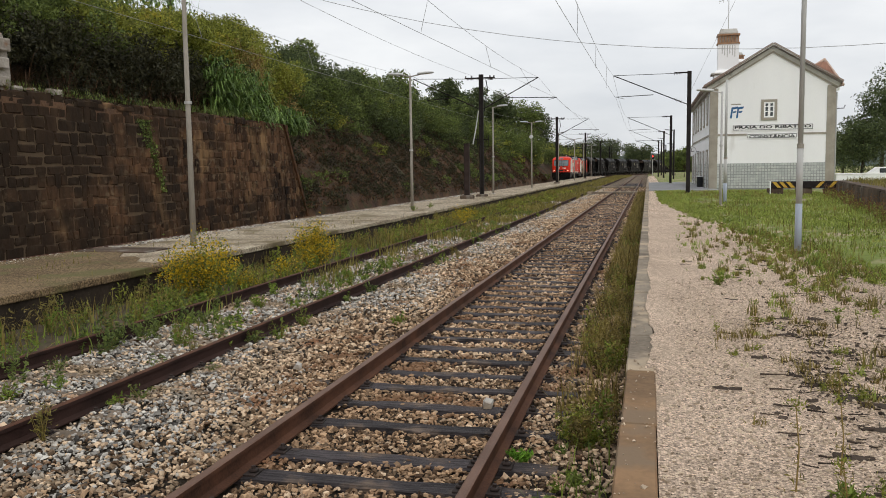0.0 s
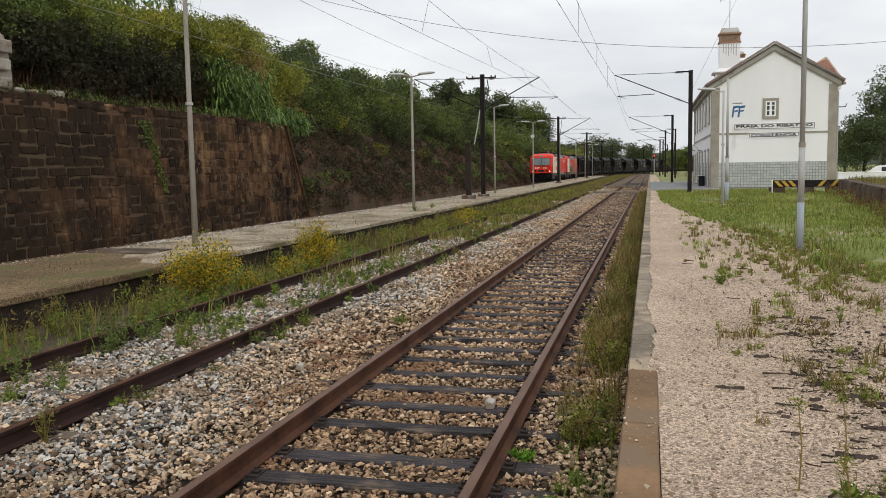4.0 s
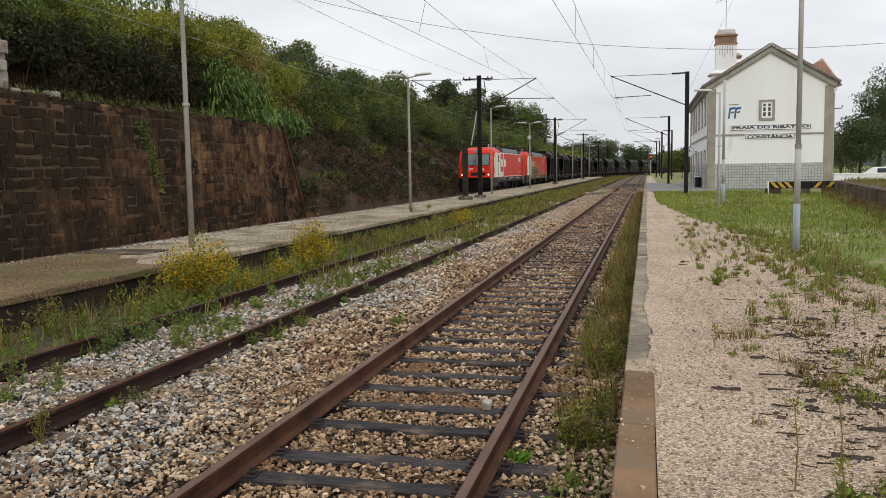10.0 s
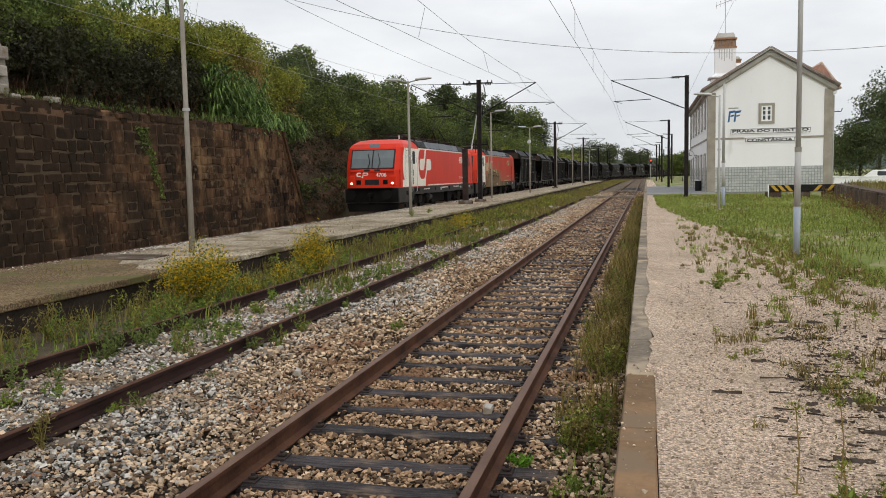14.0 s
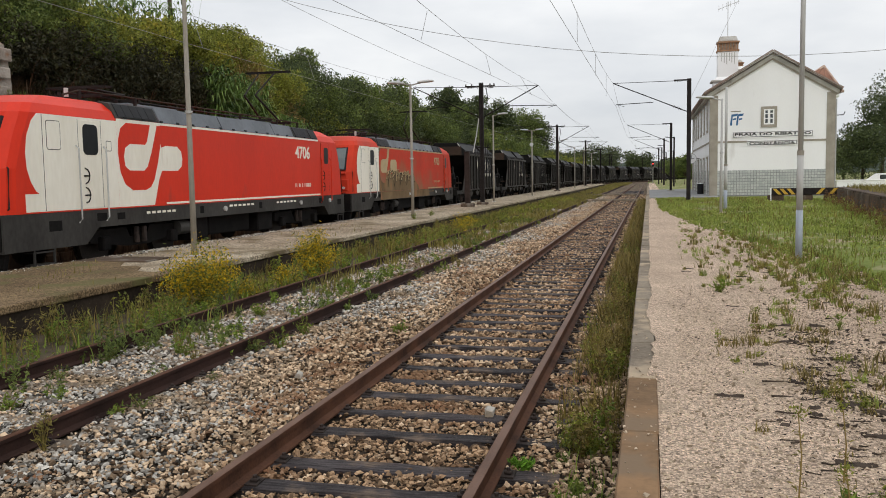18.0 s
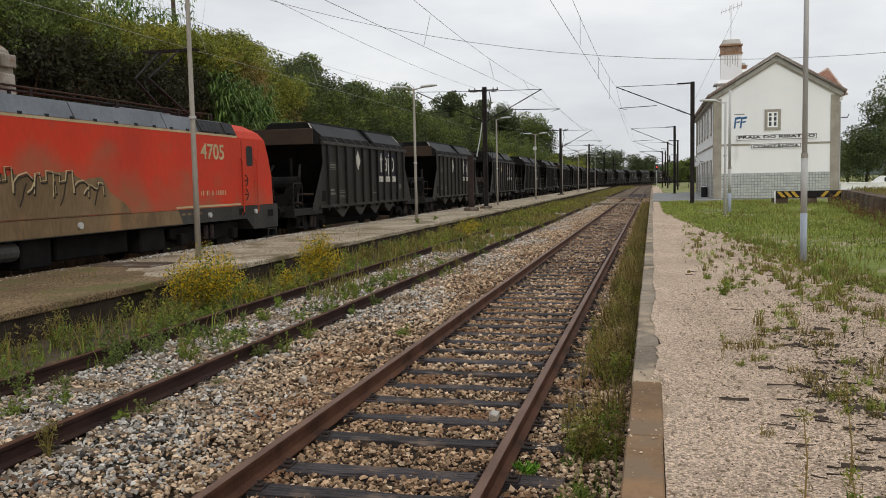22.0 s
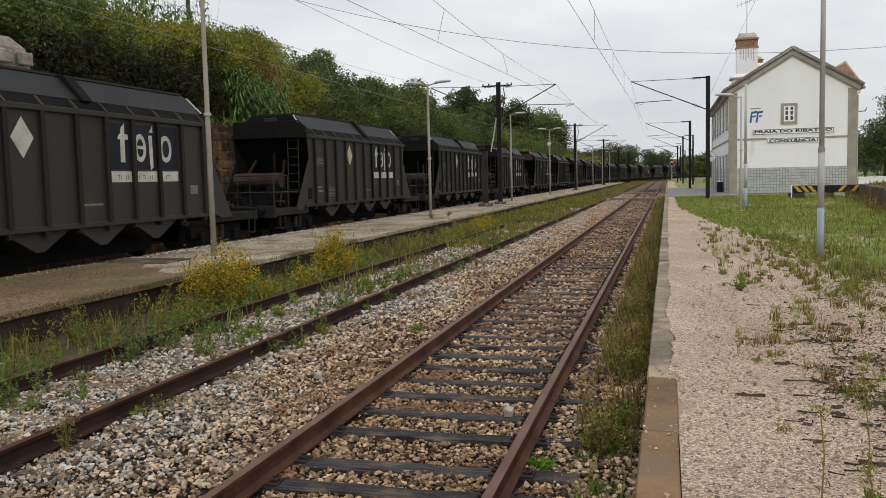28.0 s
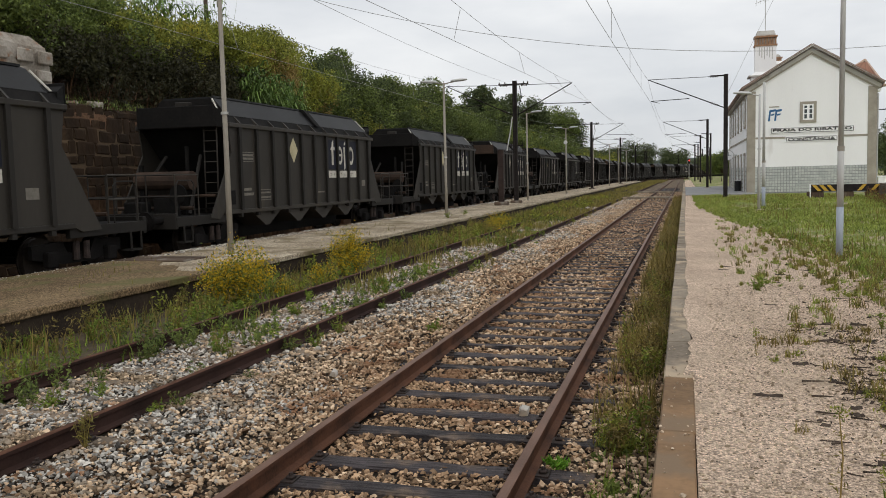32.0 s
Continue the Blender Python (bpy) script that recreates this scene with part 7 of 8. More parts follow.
def ballast():
    sl = np.array(sl_a)
    tan, grey, rusty = [], [], []
    for y0, y1, dens, size in ((-10, 2.8, 230, 0.07), (2.8, 9, 950, 0.038), (9, 16, 470, 0.047), (16, 28, 270, 0.054), (28, 52, 190, 0.060), (52, 95, 80, 0.075)):
        x, y = scatter(int((y1 - y0) * 6.8 * dens), -7.0, -0.2, y0, y1)
        gap = np.abs(y[:, None] - sl[None]).min(1)
        keep = ~((np.abs(x - TA) < 0.98) & (gap < 0.088) & (rng.random(len(x)) > 0.05)) & ~((np.abs(x - TA) < 1.31) & (np.abs(x - TA) > 0.98) & (gap < 0.11) & (rng.random(len(x)) > 0.9))
        for c in (TA, TB):
            for sx in (-0.866, 0.866):
                keep &= np.abs(x - c - sx) > 0.075 + (0.03 if c == TB else 0)
        x, y = x[keep], y[keep]
        sz = size * (0.55 + 0.95 * rng.random(len(x)) ** 1.6)
        bed = np.interp(x, (-7.6, -3.9, -3.05, -2.86, -0.98, -0.8, -0.2), (-0.19, -0.18, -0.172, -0.207, -0.207, -0.19, -0.215))
        z = bed + sz * 0.2 + 0.026 * rng.random(len(x)) + 0.012 * np.sin(x * 5) * np.sin(y * 3)
        p = np.stack([x, y, z], -1)
        pick = x + 0.5 * rng.normal(size=len(x)) * 0.9 + 0.5 * np.sin(y * 0.8) < -4.1
        pick &= rng.random(len(x)) < 0.72
        near_rail = np.abs(np.abs(x - TA) - 0.75) / 0.75
        rust = ~pick & (rng.random(len(x)) < (x > -4.2) * 0.85 - 0.42 * near_rail + 0.12 * (np.abs(x - TA) < 0.85) + 0.22 * np.sin(y * 0.9 + x * 2))
        rusty.append((p[rust], sz[rust]))
        tan.append((p[~pick & ~rust], sz[~pick & ~rust]))
        grey.append((p[pick], sz[pick]))
    for nm, mat, lst, lab in (("ballast_stones", "stone_tan", tan, "loose tan and rusty crushed track stones"), ("ballast_stones", "stone_rust", rusty, "loose rust-stained crushed stones beside the rails"), ("ballast_stones", "stone_grey", grey, "loose pale grey crushed track stones")):
        stuff(nm, stones_mesh(nm, np.concatenate([a for a, _ in lst]), np.concatenate([b for _, b in lst])), mat, lab, "ballast")
    # stones strewn along the island platform's far side and its worn top
    x, y = scatter(4200, -12.0, -11.5, 12, 60)
    sz = 0.025 + 0.035 * rng.random(len(x))
    stuff("gravel", stones_mesh("gravel", np.stack([x, y, ZP + 0.0 * x + 0.005], -1), sz), "stone_grey", "strip of loose grey gravel along the platform edge", "gravel")
    # grit on the near platform
    x, y = scatter(60000, -0.15, 4.2, 3.2, 13)
    keep = rng.random(len(x)) < 1.2 - y / 13
    x, y = x[keep], y[keep]
    keep = (x > 0.07) | (rng.random(len(x)) < 0.08)
    x, y = x[keep], y[keep]
    sz = 0.008 + 0.022 * rng.random(len(x)) ** 3
    stuff("grit", stones_mesh("grit", np.stack([x, y, np.where(x > 0.07, ZP - 0.025, ZP + 0.003) + sz * 0.3], -1), sz), "grit_stone", "fine loose grit on the platform", "grit")


ballast()
# single pale stones that stand out
for x, y, z, r, nm in ((-1.37, 7.24, -0.12, 0.05, "stone"), (-3.62, 8.2, -0.10, 0.06, "stone"), (-4.35, 9.4, -0.10, 0.05, "stone")):
    me = stones_mesh("stone", np.array([[0, 0, 0.0]]), np.array([r * 2]))
    o = tagged(obj(nm, me, "stone_grey"), "single large pale stone lying on the ballast", "stone", "pale stones")
    o.location = (x, y, z)

# ---------------- plants ----------------


def grass_patch(name, n, x0, x1, y0, y1, hmin, hmax, mat, label, zfun, keepfun=None, width=0.008, lean=0.35):
    x, y = scatter(n, x0, x1, y0, y1)
    if keepfun is not None:
        k = keepfun(x, y)
        x, y = x[k], y[k]
    z = np.array([zfun(a, b) for a, b in zip(x, y)])
    h = hmin + (hmax - hmin) * rng.random(len(x)) ** 1.5
    return stuff(name, blades_mesh(name, np.stack([x, y, z], -1), h, width * (0.6 + 0.8 * rng.random(len(x))) * (1 + y / 25), lean), mat, label, "grass")


def patchy(x, y, f=1.0, cut=0.0):
    v = np.sin(x * 2.3 * f + 1.3 * np.sin(y * 0.9 * f)) + np.sin(y * 1.1 * f + 2.0 * np.sin(x * 1.7 * f)) + 0.8 * np.sin(y * 0.37 * f)
    return v + rng.normal(size=len(x)) * 0.5 > cut


edge_np = np.vectorize(turf_edge)
grass_patch("meadow_grass", 75000, 0.5, 9.5, 11, 58, 0.02, 0.13, "meadow", "lush green grass on the turf field", turf_height,
            lambda x, y: (x > edge_np(y) + 0.1 * rng.normal(size=len(x))) & (x < 4.6 + y * 0.11) & patchy(x, y, 0.8, -0.5), width=0.010, lean=0.7)
grass_patch("meadow_grass_dry", 9000, 1.0, 9.0, 10, 55, 0.06, 0.30, "grass_dry", "dry straw-coloured stalks in the turf", turf_height,
            lambda x, y: (x > edge_np(y) - 0.25) & (x < 4.6 + y * 0.11) & patchy(x, y, 1.1, -0.2))
grass_patch("platform_weeds", 3600, 0.5, 5.0, 6.5, 27, 0.03, 0.17, "grass_dry", "sparse olive weeds growing through the grit", lambda x, y: ZP - 0.03,
            lambda x, y: (x < edge_np(y) + 0.3) & patchy(x, y, 2.4, 1.35) & (rng.random(len(x)) < np.clip((x - 0.4) * 0.7, 0, 1)), lean=0.7)
grass_patch("platform_weeds", 2400, 0.6, 5.0, 7, 27, 0.03, 0.12, "grass", "sparse green weeds growing through the grit", lambda x, y: ZP - 0.03,
            lambda x, y: (x < edge_np(y) + 0.3) & patchy(x + 3, y, 2.6, 1.5), lean=0.8)
# strip between the near track and its platform
grass_patch("verge_grass", 17000, -0.75, -0.2, 5.8, 70, 0.08, 0.46, "verge_blade", "brownish tall grass between rail and platform", lambda x, y: -0.2,
            lambda x, y: (rng.random(len(x)) < np.clip((y - 6.0) / 1.6, 0, 1)) & (rng.random(len(x)) < 1.3 - y / 70) & patchy(x, y, 2.0, -0.9), lean=0.6)
grass_patch("verge_grass", 7000, -0.68, -0.2, 4.4, 60, 0.06, 0.32, "grass", "green weeds between rail and platform", lambda x, y: -0.22,
            lambda x, y: patchy(x, y, 1.6, 0.3), lean=0.5)
# weeds along the middle track and the island platform
grass_patch("track_weeds", 10000, -8.45, -6.72, 5, 75, 0.12, 0.5, "verge_blade", "tall straggly weeds along the island platform", lambda x, y: -0.18,
            lambda x, y: patchy(x, y, 2.4, 0.6), width=0.010, lean=0.55)
grass_patch("track_weeds", 8000, -8.45, -6.72, 5, 75, 0.15, 0.5, "grass_dry", "yellowish weeds along the island platform", lambda x, y: -0.18,
            lambda x, y: patchy(x + 5, y, 1.7, 0.7), width=0.010)
grass_patch("track_weeds", 12000, -8.45, -6.4, 5, 75, 0.08, 0.32, "grass", "green weeds along the island platform", lambda x, y: -0.17,
            lambda x, y: patchy(x, y, 2.6, 1.0) & (rng.random(len(x)) < np.clip((-5.9 - x) * 1.5, 0, 1)), width=0.013, lean=0.5)
grass_patch("track_weeds", 20000, -6.55, -4.6, 9, 90, 0.06, 0.34, "grass_dry", "olive weeds between the rails of the middle track", lambda x, y: -0.14,
            lambda x, y: (patchy(x, y, 1.2, 1.3) | ((y > 24) & patchy(x, y, 0.9, 0.9))) & (x < -5.0 + 0.004 * y), width=0.013, lean=0.5)
grass_patch("track_weeds", 26000, -8.4, -4.2, 40, 230, 0.15, 0.5, "grass_dry", "yellow-green weeds far along the middle track", lambda x, y: -0.25,
            lambda x, y: patchy(x, y, 0.5, -0.9) & (x < -6.7 + 0.011 * y), width=0.012)
grass_patch("platform_tufts", 1500, -11.6, -8.7, 7, 30, 0.03, 0.15, "grass_dry", "short dry tufts on the island platform", lambda x, y: ZP,
            lambda x, y: patchy(x, y, 1.5, 1.2))


def leafy_plant(name, at, r, h, n, mats, label, category="plant", leaf=0.05, slim=0.4, shoots=12):
    """A small bush or weed: spreading shoots, with small leaves and flowers strung along each."""
    t = thing(name, label, category, "", at)
    a, q = rng.uniform(0, 6.28, shoots), np.sqrt(rng.random(shoots))
    tips = np.stack([np.cos(a) * q * r, np.sin(a) * q * r, h * (1 - 0.45 * q ** 2) * rng.uniform(0.6, 1.05, shoots)], -1)
    mids = tips * np.array([0.42, 0.42, 0.55]) + rng.normal(size=(shoots, 3)) * 0.03 * h
    st = Shape()
    for m_, e in zip(mids[:14], tips[:14]):
        st.tube([(0, 0, 0), m_, e], 0.003 + 0.002 * h, 4, 0.002)
    tagged(part("stem", st, "verge_blade", t), kind="stuff")
    for mat, share, zlo, nm, sc in mats:
        m = int(n * share)
        k, u = rng.integers(0, shoots, m), zlo + (1 - zlo) * rng.random(m) ** 0.8
        u_ = u[:, None]
        p = 2 * u_ * (1 - u_) * mids[k] + u_ ** 2 * tips[k]
        p = p + rng.normal(size=(m, 3)) * (0.05 * h + 0.06 * r * u_ * (shoots > 20))
        p[:, 2] = np.maximum(p[:, 2], 0.01)
        tagged(part(nm, leaves_mesh(nm, p, leaf * sc * (0.5 + rng.random(m)), slim), mat, t), kind="stuff")
    return t


FL = [("leaf_mid", 0.5, 0.0, "leaves", 1.0), ("leaf_olive", 0.7, 0.1, "leaves", 0.9), ("flower", 0.95, 0.3, "blossom", 0.9)]
leafy_plant("flowering_bush", (-7.5, 13.0, -0.25), 0.66, 1.2, 5200, FL, "bushy weed covered in small yellow flowers", "bush", 0.05, 0.4, 40)
leafy_plant("flowering_bush", (-7.1, 14.0, -0.25), 0.26, 0.5, 800, FL, "bushy weed covered in small yellow flowers", "bush", 0.05, 0.4, 40)
leafy_plant("flowering_bush", (-7.25, 17.4, -0.25), 0.55, 1.1, 3800, FL, "bushy weed covered in small yellow flowers", "bush", 0.05, 0.4, 40)
leafy_plant("flowering_bush", (-7.2, 15.9, -0.25), 0.34, 0.55, 1400, FL, "low weed with yellow-green flower heads", "bush", 0.05, 0.4, 40)
leafy_plant("flowering_bush", (-7.2, 32.5, -0.25), 0.6, 0.8, 1200, FL, "bushy weed with a few yellow flowers", "bush", 0.06, 0.4, 40)
leafy_plant("flowering_bush", (-7.6, 35.5, -0.25), 0.5, 0.7, 900, FL, "bushy weed with a few yellow flowers", "bush", 0.06, 0.4, 40)
GR = [("sprout", 1.0, 0.0, "leaves", 1.0)]
leafy_plant("green_sprout", (-0.88, 5.93, -0.2), 0.115, 0.15, 420, GR, "bright green leafy sprout beside the rail", "plant", 0.05, 0.25)
GM = [("grass", 1.0, 0.0, "leaves", 1.0)]
for x, y, r, h in ((-0.42, 6.5, 0.2, 0.25), (-0.35, 7.2, 0.16, 0.3), (-0.5, 5.6, 0.13, 0.12), (-3.35, 11.0, 0.14, 0.26), (-5.55, 9.2, 0.22, 0.42), (-6.1, 9.9, 0.25, 0.4), (-5.3, 14.5, 0.2, 0.35),
                   (-5.6, 17.5, 0.3, 0.4), (-5.2, 21.0, 0.35, 0.4), (-7.0, 8.2, 0.3, 0.5), (-7.6, 9.5, 0.25, 0.6), (-6.9, 10.8, 0.25, 0.55), (-6.0, 12.2, 0.2, 0.35), (-5.9, 6.6, 0.2, 0.28), (-4.6, 18.8, 0.3, 0.3),
                   (-0.4, 9.0, 0.15, 0.4), (1.0, 4.35, 0.12, 0.12), (1.75, 5.3, 0.14, 0.14), (2.1, 6.6, 0.2, 0.2), (0.98, 12.3, 0.17, 0.25), (-9.3, 33.0, 0.25, 0.35), (-9.4, 36.0, 0.2, 0.3)):
    leafy_plant("weed", (x, y, (ZP - 0.03) if x > 0 or x < -8.6 else -0.22), r, h, 170, GM, "small green leafy weed growing in the gravel", "weed", 0.055, 0.3)
for x, y, h in ((0.75, 4.46, 0.46), (1.02, 4.75, 0.42), (0.9, 4.1, 0.3), (1.3, 6.2, 0.3), (0.62, 7.9, 0.22), (1.1, 9.2, 0.25)):
    t = thing("weed_stalk", "thin dry weed stalk with a yellowish head", "weed", "weed stalks", (x, y, ZP - 0.03))
    part("stem", Shape().tube([(0, 0, 0), (0.01, 0, h * 0.5), (-0.01, 0.01, h)], 0.005, 5, 0.003), "leaf_straw", t)
    p = rng.normal(size=(60, 3)) * np.array([0.022, 0.022, 0.02]) + np.array([-0.01, 0.01, h])
    tagged(part("flower_head", leaves_mesh("flower_head", p, 0.022 + 0 * p[:, 0]), "leaf_olive", t), kind="stuff")
    p = np.stack([rng.normal(size=26) * 0.02, rng.normal(size=26) * 0.02, rng.random(26) * h * 0.8], -1)
    tagged(part("leaves", leaves_mesh("leaves", p, 0.045 + 0 * p[:, 0], 0.2), "grass_dry", t), kind="stuff")

# dead wood and bark scraps on the near platform
tw = Shape()
for k in range(150):
    x, y = rng.uniform(0.35, 4.6), rng.uniform(3.4, 16)
    if x < 0.9 and rng.random() < 0.7:
        continue
    a, l = rng.normal() * 0.5, rng.uniform(0.05, 0.22)
    q = rng.normal(size=4) * 0.035 * l
    z = ZP - 0.012
    tw.tube([(x - math.cos(a) * l / 2, y - math.sin(a) * l / 2, z + 0.008), (x + q[0], y + q[1], z + abs(q[2])), (x + math.cos(a) * l / 2, y + math.sin(a) * l / 2, z + 0.006)], rng.uniform(0.004, 0.011), 5, 0.003)
for k in range(120):
    x, y = rng.uniform(0.7, 1.75), rng.uniform(3.7, 7.6)
    if x < 0.62 + 0.06 * y + 0.15 * rng.normal():
        continue
    a, l = rng.normal() * 0.5, rng.uniform(0.04, 0.17)
    q = rng.normal(size=4) * 0.035 * l
    z = ZP - 0.012
    tw.tube([(x - math.cos(a) * l / 2, y - math.sin(a) * l / 2, z + 0.006), (x + q[0], y + q[1], z + abs(q[2])), (x + math.cos(a) * l / 2, y + math.sin(a) * l / 2, z + 0.005)], rng.uniform(0.003, 0.009), 5, 0.003)
stuff("twigs", tw.mesh("twigs"), "debris", "dark dead twigs and bark scraps strewn on the grit", "twigs")
for x, y, l, w, a in ((0.59, 6.47, 0.21, 0.035, -0.05), (1.42, 6.35, 0.2, 0.1, 0.3), (1.62, 6.2, 0.26, 0.05, 0.1), (1.15, 5.05, 0.22, 0.05, -0.1), (1.25, 4.5, 0.26, 0.05, 0.15), (1.45, 5.6, 0.3, 0.04, -0.3), (0.95, 7.6, 0.13, 0.05, 0.2)) + tuple((1.05 + 1.3 * rng.random(), 4.2 + 5.5 * rng.random(), 0.06 + 0.11 * rng.random(), 0.015 + 0.03 * rng.random(), 0.5 * rng.normal()) for k in range(20)):
    s = Shape()
    n = 7
    s.loft([[((k / n - 0.5) * l, -w / 2 * (0.3 + math.sin(math.pi * (k + 0.3) / (n + 0.6))) + rng.normal() * 0.003, 0), ((k / n - 0.5) * l, w / 2 * (0.3 + math.sin(math.pi * (k + 0.3) / (n + 0.6))), 0.002),
             ((k / n - 0.5) * l, rng.normal() * 0.004, 0.012 + rng.random() * 0.012)] for k in range(n + 1)])
    o = tagged(obj("bark_piece", s, "debris"), "flat dark piece of dead bark on the grit", "bark", "bark pieces")
    o.location, o.rotation_euler.z = (x, y, ZP - 0.018), a

# ---------------- bank vegetation ----------------


def scrub(name, clumps, leaves, leaf, mat, label, slim=0.45):
    pts, sizes = [], []
    for c, r in clumps:
        pts.append(clump_points(leaves, c, r))
        sizes.append(leaf * (0.55 + 0.9 * rng.random(leaves)))
    return stuff(name, leaves_mesh(name, np.concatenate(pts), np.concatenate(sizes), slim), mat, label, "shrubs")


def under_skyline(x, y, z, r):
    """Keeps a clump's top under the bank's skyline as it rises along the line."""
    k = 20.5 / abs(x)
    if y * k > 47:
        return z
    top = float(np.interp(y * k, (20, 27, 30.4, 35, 39, 42, 46), (9.9, 9.3, 8.8, 9.3, 9.9, 10.2, 10.7))) - 1.1 * rng.random() ** 2
    return min(z, 1.957 + (top - 1.957) / k - 0.85 * r)


def clumps_on(n, x0, x1, y0, y1, lift0, lift1, r0, r1, keep=None):
    out = []
    while len(out) < n:
        x, y = rng.uniform(x0, x1), rng.uniform(y0, y1)
        if keep and not keep(x, y):
            continue
        r = rng.uniform(r0, r1)
        out.append(((x, y, under_skyline(x, y, hill_height(x, y) + rng.uniform(lift0, lift1), r)), (r * rng.uniform(0.8, 1.25), r * rng.uniform(0.8, 1.3), r * rng.uniform(0.65, 1.0))))
    return out


# undergrowth whose shade is carried by the leaf colour
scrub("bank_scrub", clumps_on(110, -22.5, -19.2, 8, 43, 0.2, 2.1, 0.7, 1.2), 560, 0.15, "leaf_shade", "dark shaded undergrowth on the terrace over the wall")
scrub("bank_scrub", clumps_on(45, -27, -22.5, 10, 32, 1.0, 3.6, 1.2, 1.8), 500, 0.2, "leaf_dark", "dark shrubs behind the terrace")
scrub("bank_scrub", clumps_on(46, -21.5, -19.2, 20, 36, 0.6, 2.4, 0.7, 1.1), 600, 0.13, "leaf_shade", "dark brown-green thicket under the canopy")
# dead creepers and bare stems hanging under the canopy
x, y = rng.uniform(-19.8, -18.9, 500), rng.uniform(17, 34.5, 500)
stuff("dead_creepers", blades_mesh("dead_creepers", np.stack([x, y, 4.2 + 0.9 * rng.random(500)], -1), 0.4 + 1.2 * rng.random(500) ** 2, 0.015 + 0.02 * rng.random(500), 0.9), "leaf_brown", "dead brown creepers and bare stems under the canopy", "undergrowth")
scrub("bank_scrub", clumps_on(60, -23.5, -19.6, 8, 30, 3.2, 4.3, 0.8, 1.3), 800, 0.14, "leaf_mid", "dense green shrubs overhanging the wall")
scrub("bank_scrub", clumps_on(34, -23.0, -19.8, 28, 45, 3.3, 4.6, 0.7, 1.2), 800, 0.14, "leaf_olive", "tall yellow-green shrubs against the sky")
scrub("bank_scrub", clumps_on(26, -22.5, -19.8, 33, 47, 3.4, 5.0, 0.6, 1.0), 800, 0.13, "leaf_olive", "highest yellow-green shrubs on the bank")
scrub("bank_scrub", clumps_on(40, -23.4, -20.6, 35, 46, 1.9, 3.6, 0.7, 1.25), 800, 0.14, "leaf_olive", "yellow-green shrubs on the bank")
scrub("bank_scrub", clumps_on(22, -24.5, -20.3, 34, 47, 1.8, 3.2, 0.6, 1.1), 420, 0.20, "leaf_straw", "straw-coloured seed heads on the bank", 0.2)
up = lambda x, y: hill_height(x, y) > 4.6 and hill_foot(y) - x < 16
scrub("slope_scrub", clumps_on(140, -30, -19.5, 43, 120, 0.0, 1.3, 0.9, 1.8, up), 800, 0.17, "leaf_dark", "dark green scrub covering the cutting slope")
scrub("slope_scrub", clumps_on(110, -30, -19.5, 43, 170, 0.2, 1.6, 0.8, 1.6, up), 700, 0.17, "leaf_mid", "green scrub covering the cutting slope")
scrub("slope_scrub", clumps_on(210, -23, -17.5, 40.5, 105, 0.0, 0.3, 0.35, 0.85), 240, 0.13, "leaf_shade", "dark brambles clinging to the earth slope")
scrub("slope_scrub", clumps_on(80, -25, -17.8, 42, 150, 0.0, 0.4, 0.3, 0.8), 300, 0.14, "leaf_mid", "low bushes on the earth slope")
scrub("slope_scrub", clumps_on(16, -22, -17.6, 75, 160, 0.1, 0.6, 0.5, 1.0), 260, 0.22, "leaf_mid", "yellow-green bushes at the foot of the slope")
scrub("slope_scrub", clumps_on(70, -34, -15, 110, 250, 0.3, 2.2, 1.2, 2.3, lambda x, y: hill_foot(y) - x > 1.5), 300, 0.38, "leaf_olive", "far yellow-green scrub along the line")
scrub("slope_scrub", [((-22.0, 54.5, 6.1), (1.2, 1.4, 0.9)), ((-21.4, 55.6, 5.5), (1.0, 1.2, 0.7)), ((-20.3, 62, 3.6), (0.8, 1.0, 0.6)), ((-20.6, 76, 3.4), (0.9, 1.2, 0.7)), ((-19.4, 58, 1.6), (0.6, 0.9, 0.5))], 900, 0.13, "leaf_olive", "bright yellow-green bushes standing out on the slope")
t = thing("timber_pole", "dark timber line pole rising out of the bank shrubs", "pole", "", (-24.0, 39.6, 5.0))
part("shaft", Shape().tube([(0, 0, 0), (0, 0, 8.5)], 0.14, 10, 0.10), "bark", t, smooth=True)


def slope_cover(n, size, mat, label, cut):
    """Dead bracken, roots and low growth lying on the earth slope."""
    y = 39 + 110 * rng.random(n) ** 1.7
    x = np.array([hill_foot(v) for v in y]) - rng.random(n) * 9.0
    k = patchy(x, y, 1.3, cut)
    x, y = x[k], y[k]
    z = np.array([hill_height(a, b) for a, b in zip(x, y)]) + 0.02 + 0.14 * rng.random(len(x)) ** 2
    return stuff("slope_cover", leaves_mesh("slope_cover", np.stack([x, y, z], -1), size * (0.5 + rng.random(len(x))) * (0.8 + y / 120), 0.3), mat, label, "undergrowth")


slope_cover(46000, 0.24, "leaf_brown", "dead brown bracken and roots on the earth slope", -0.8)
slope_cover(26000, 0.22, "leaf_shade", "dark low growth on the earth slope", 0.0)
slope_cover(12000, 0.18, "leaf_dark", "green low growth on the earth slope", 0.9)


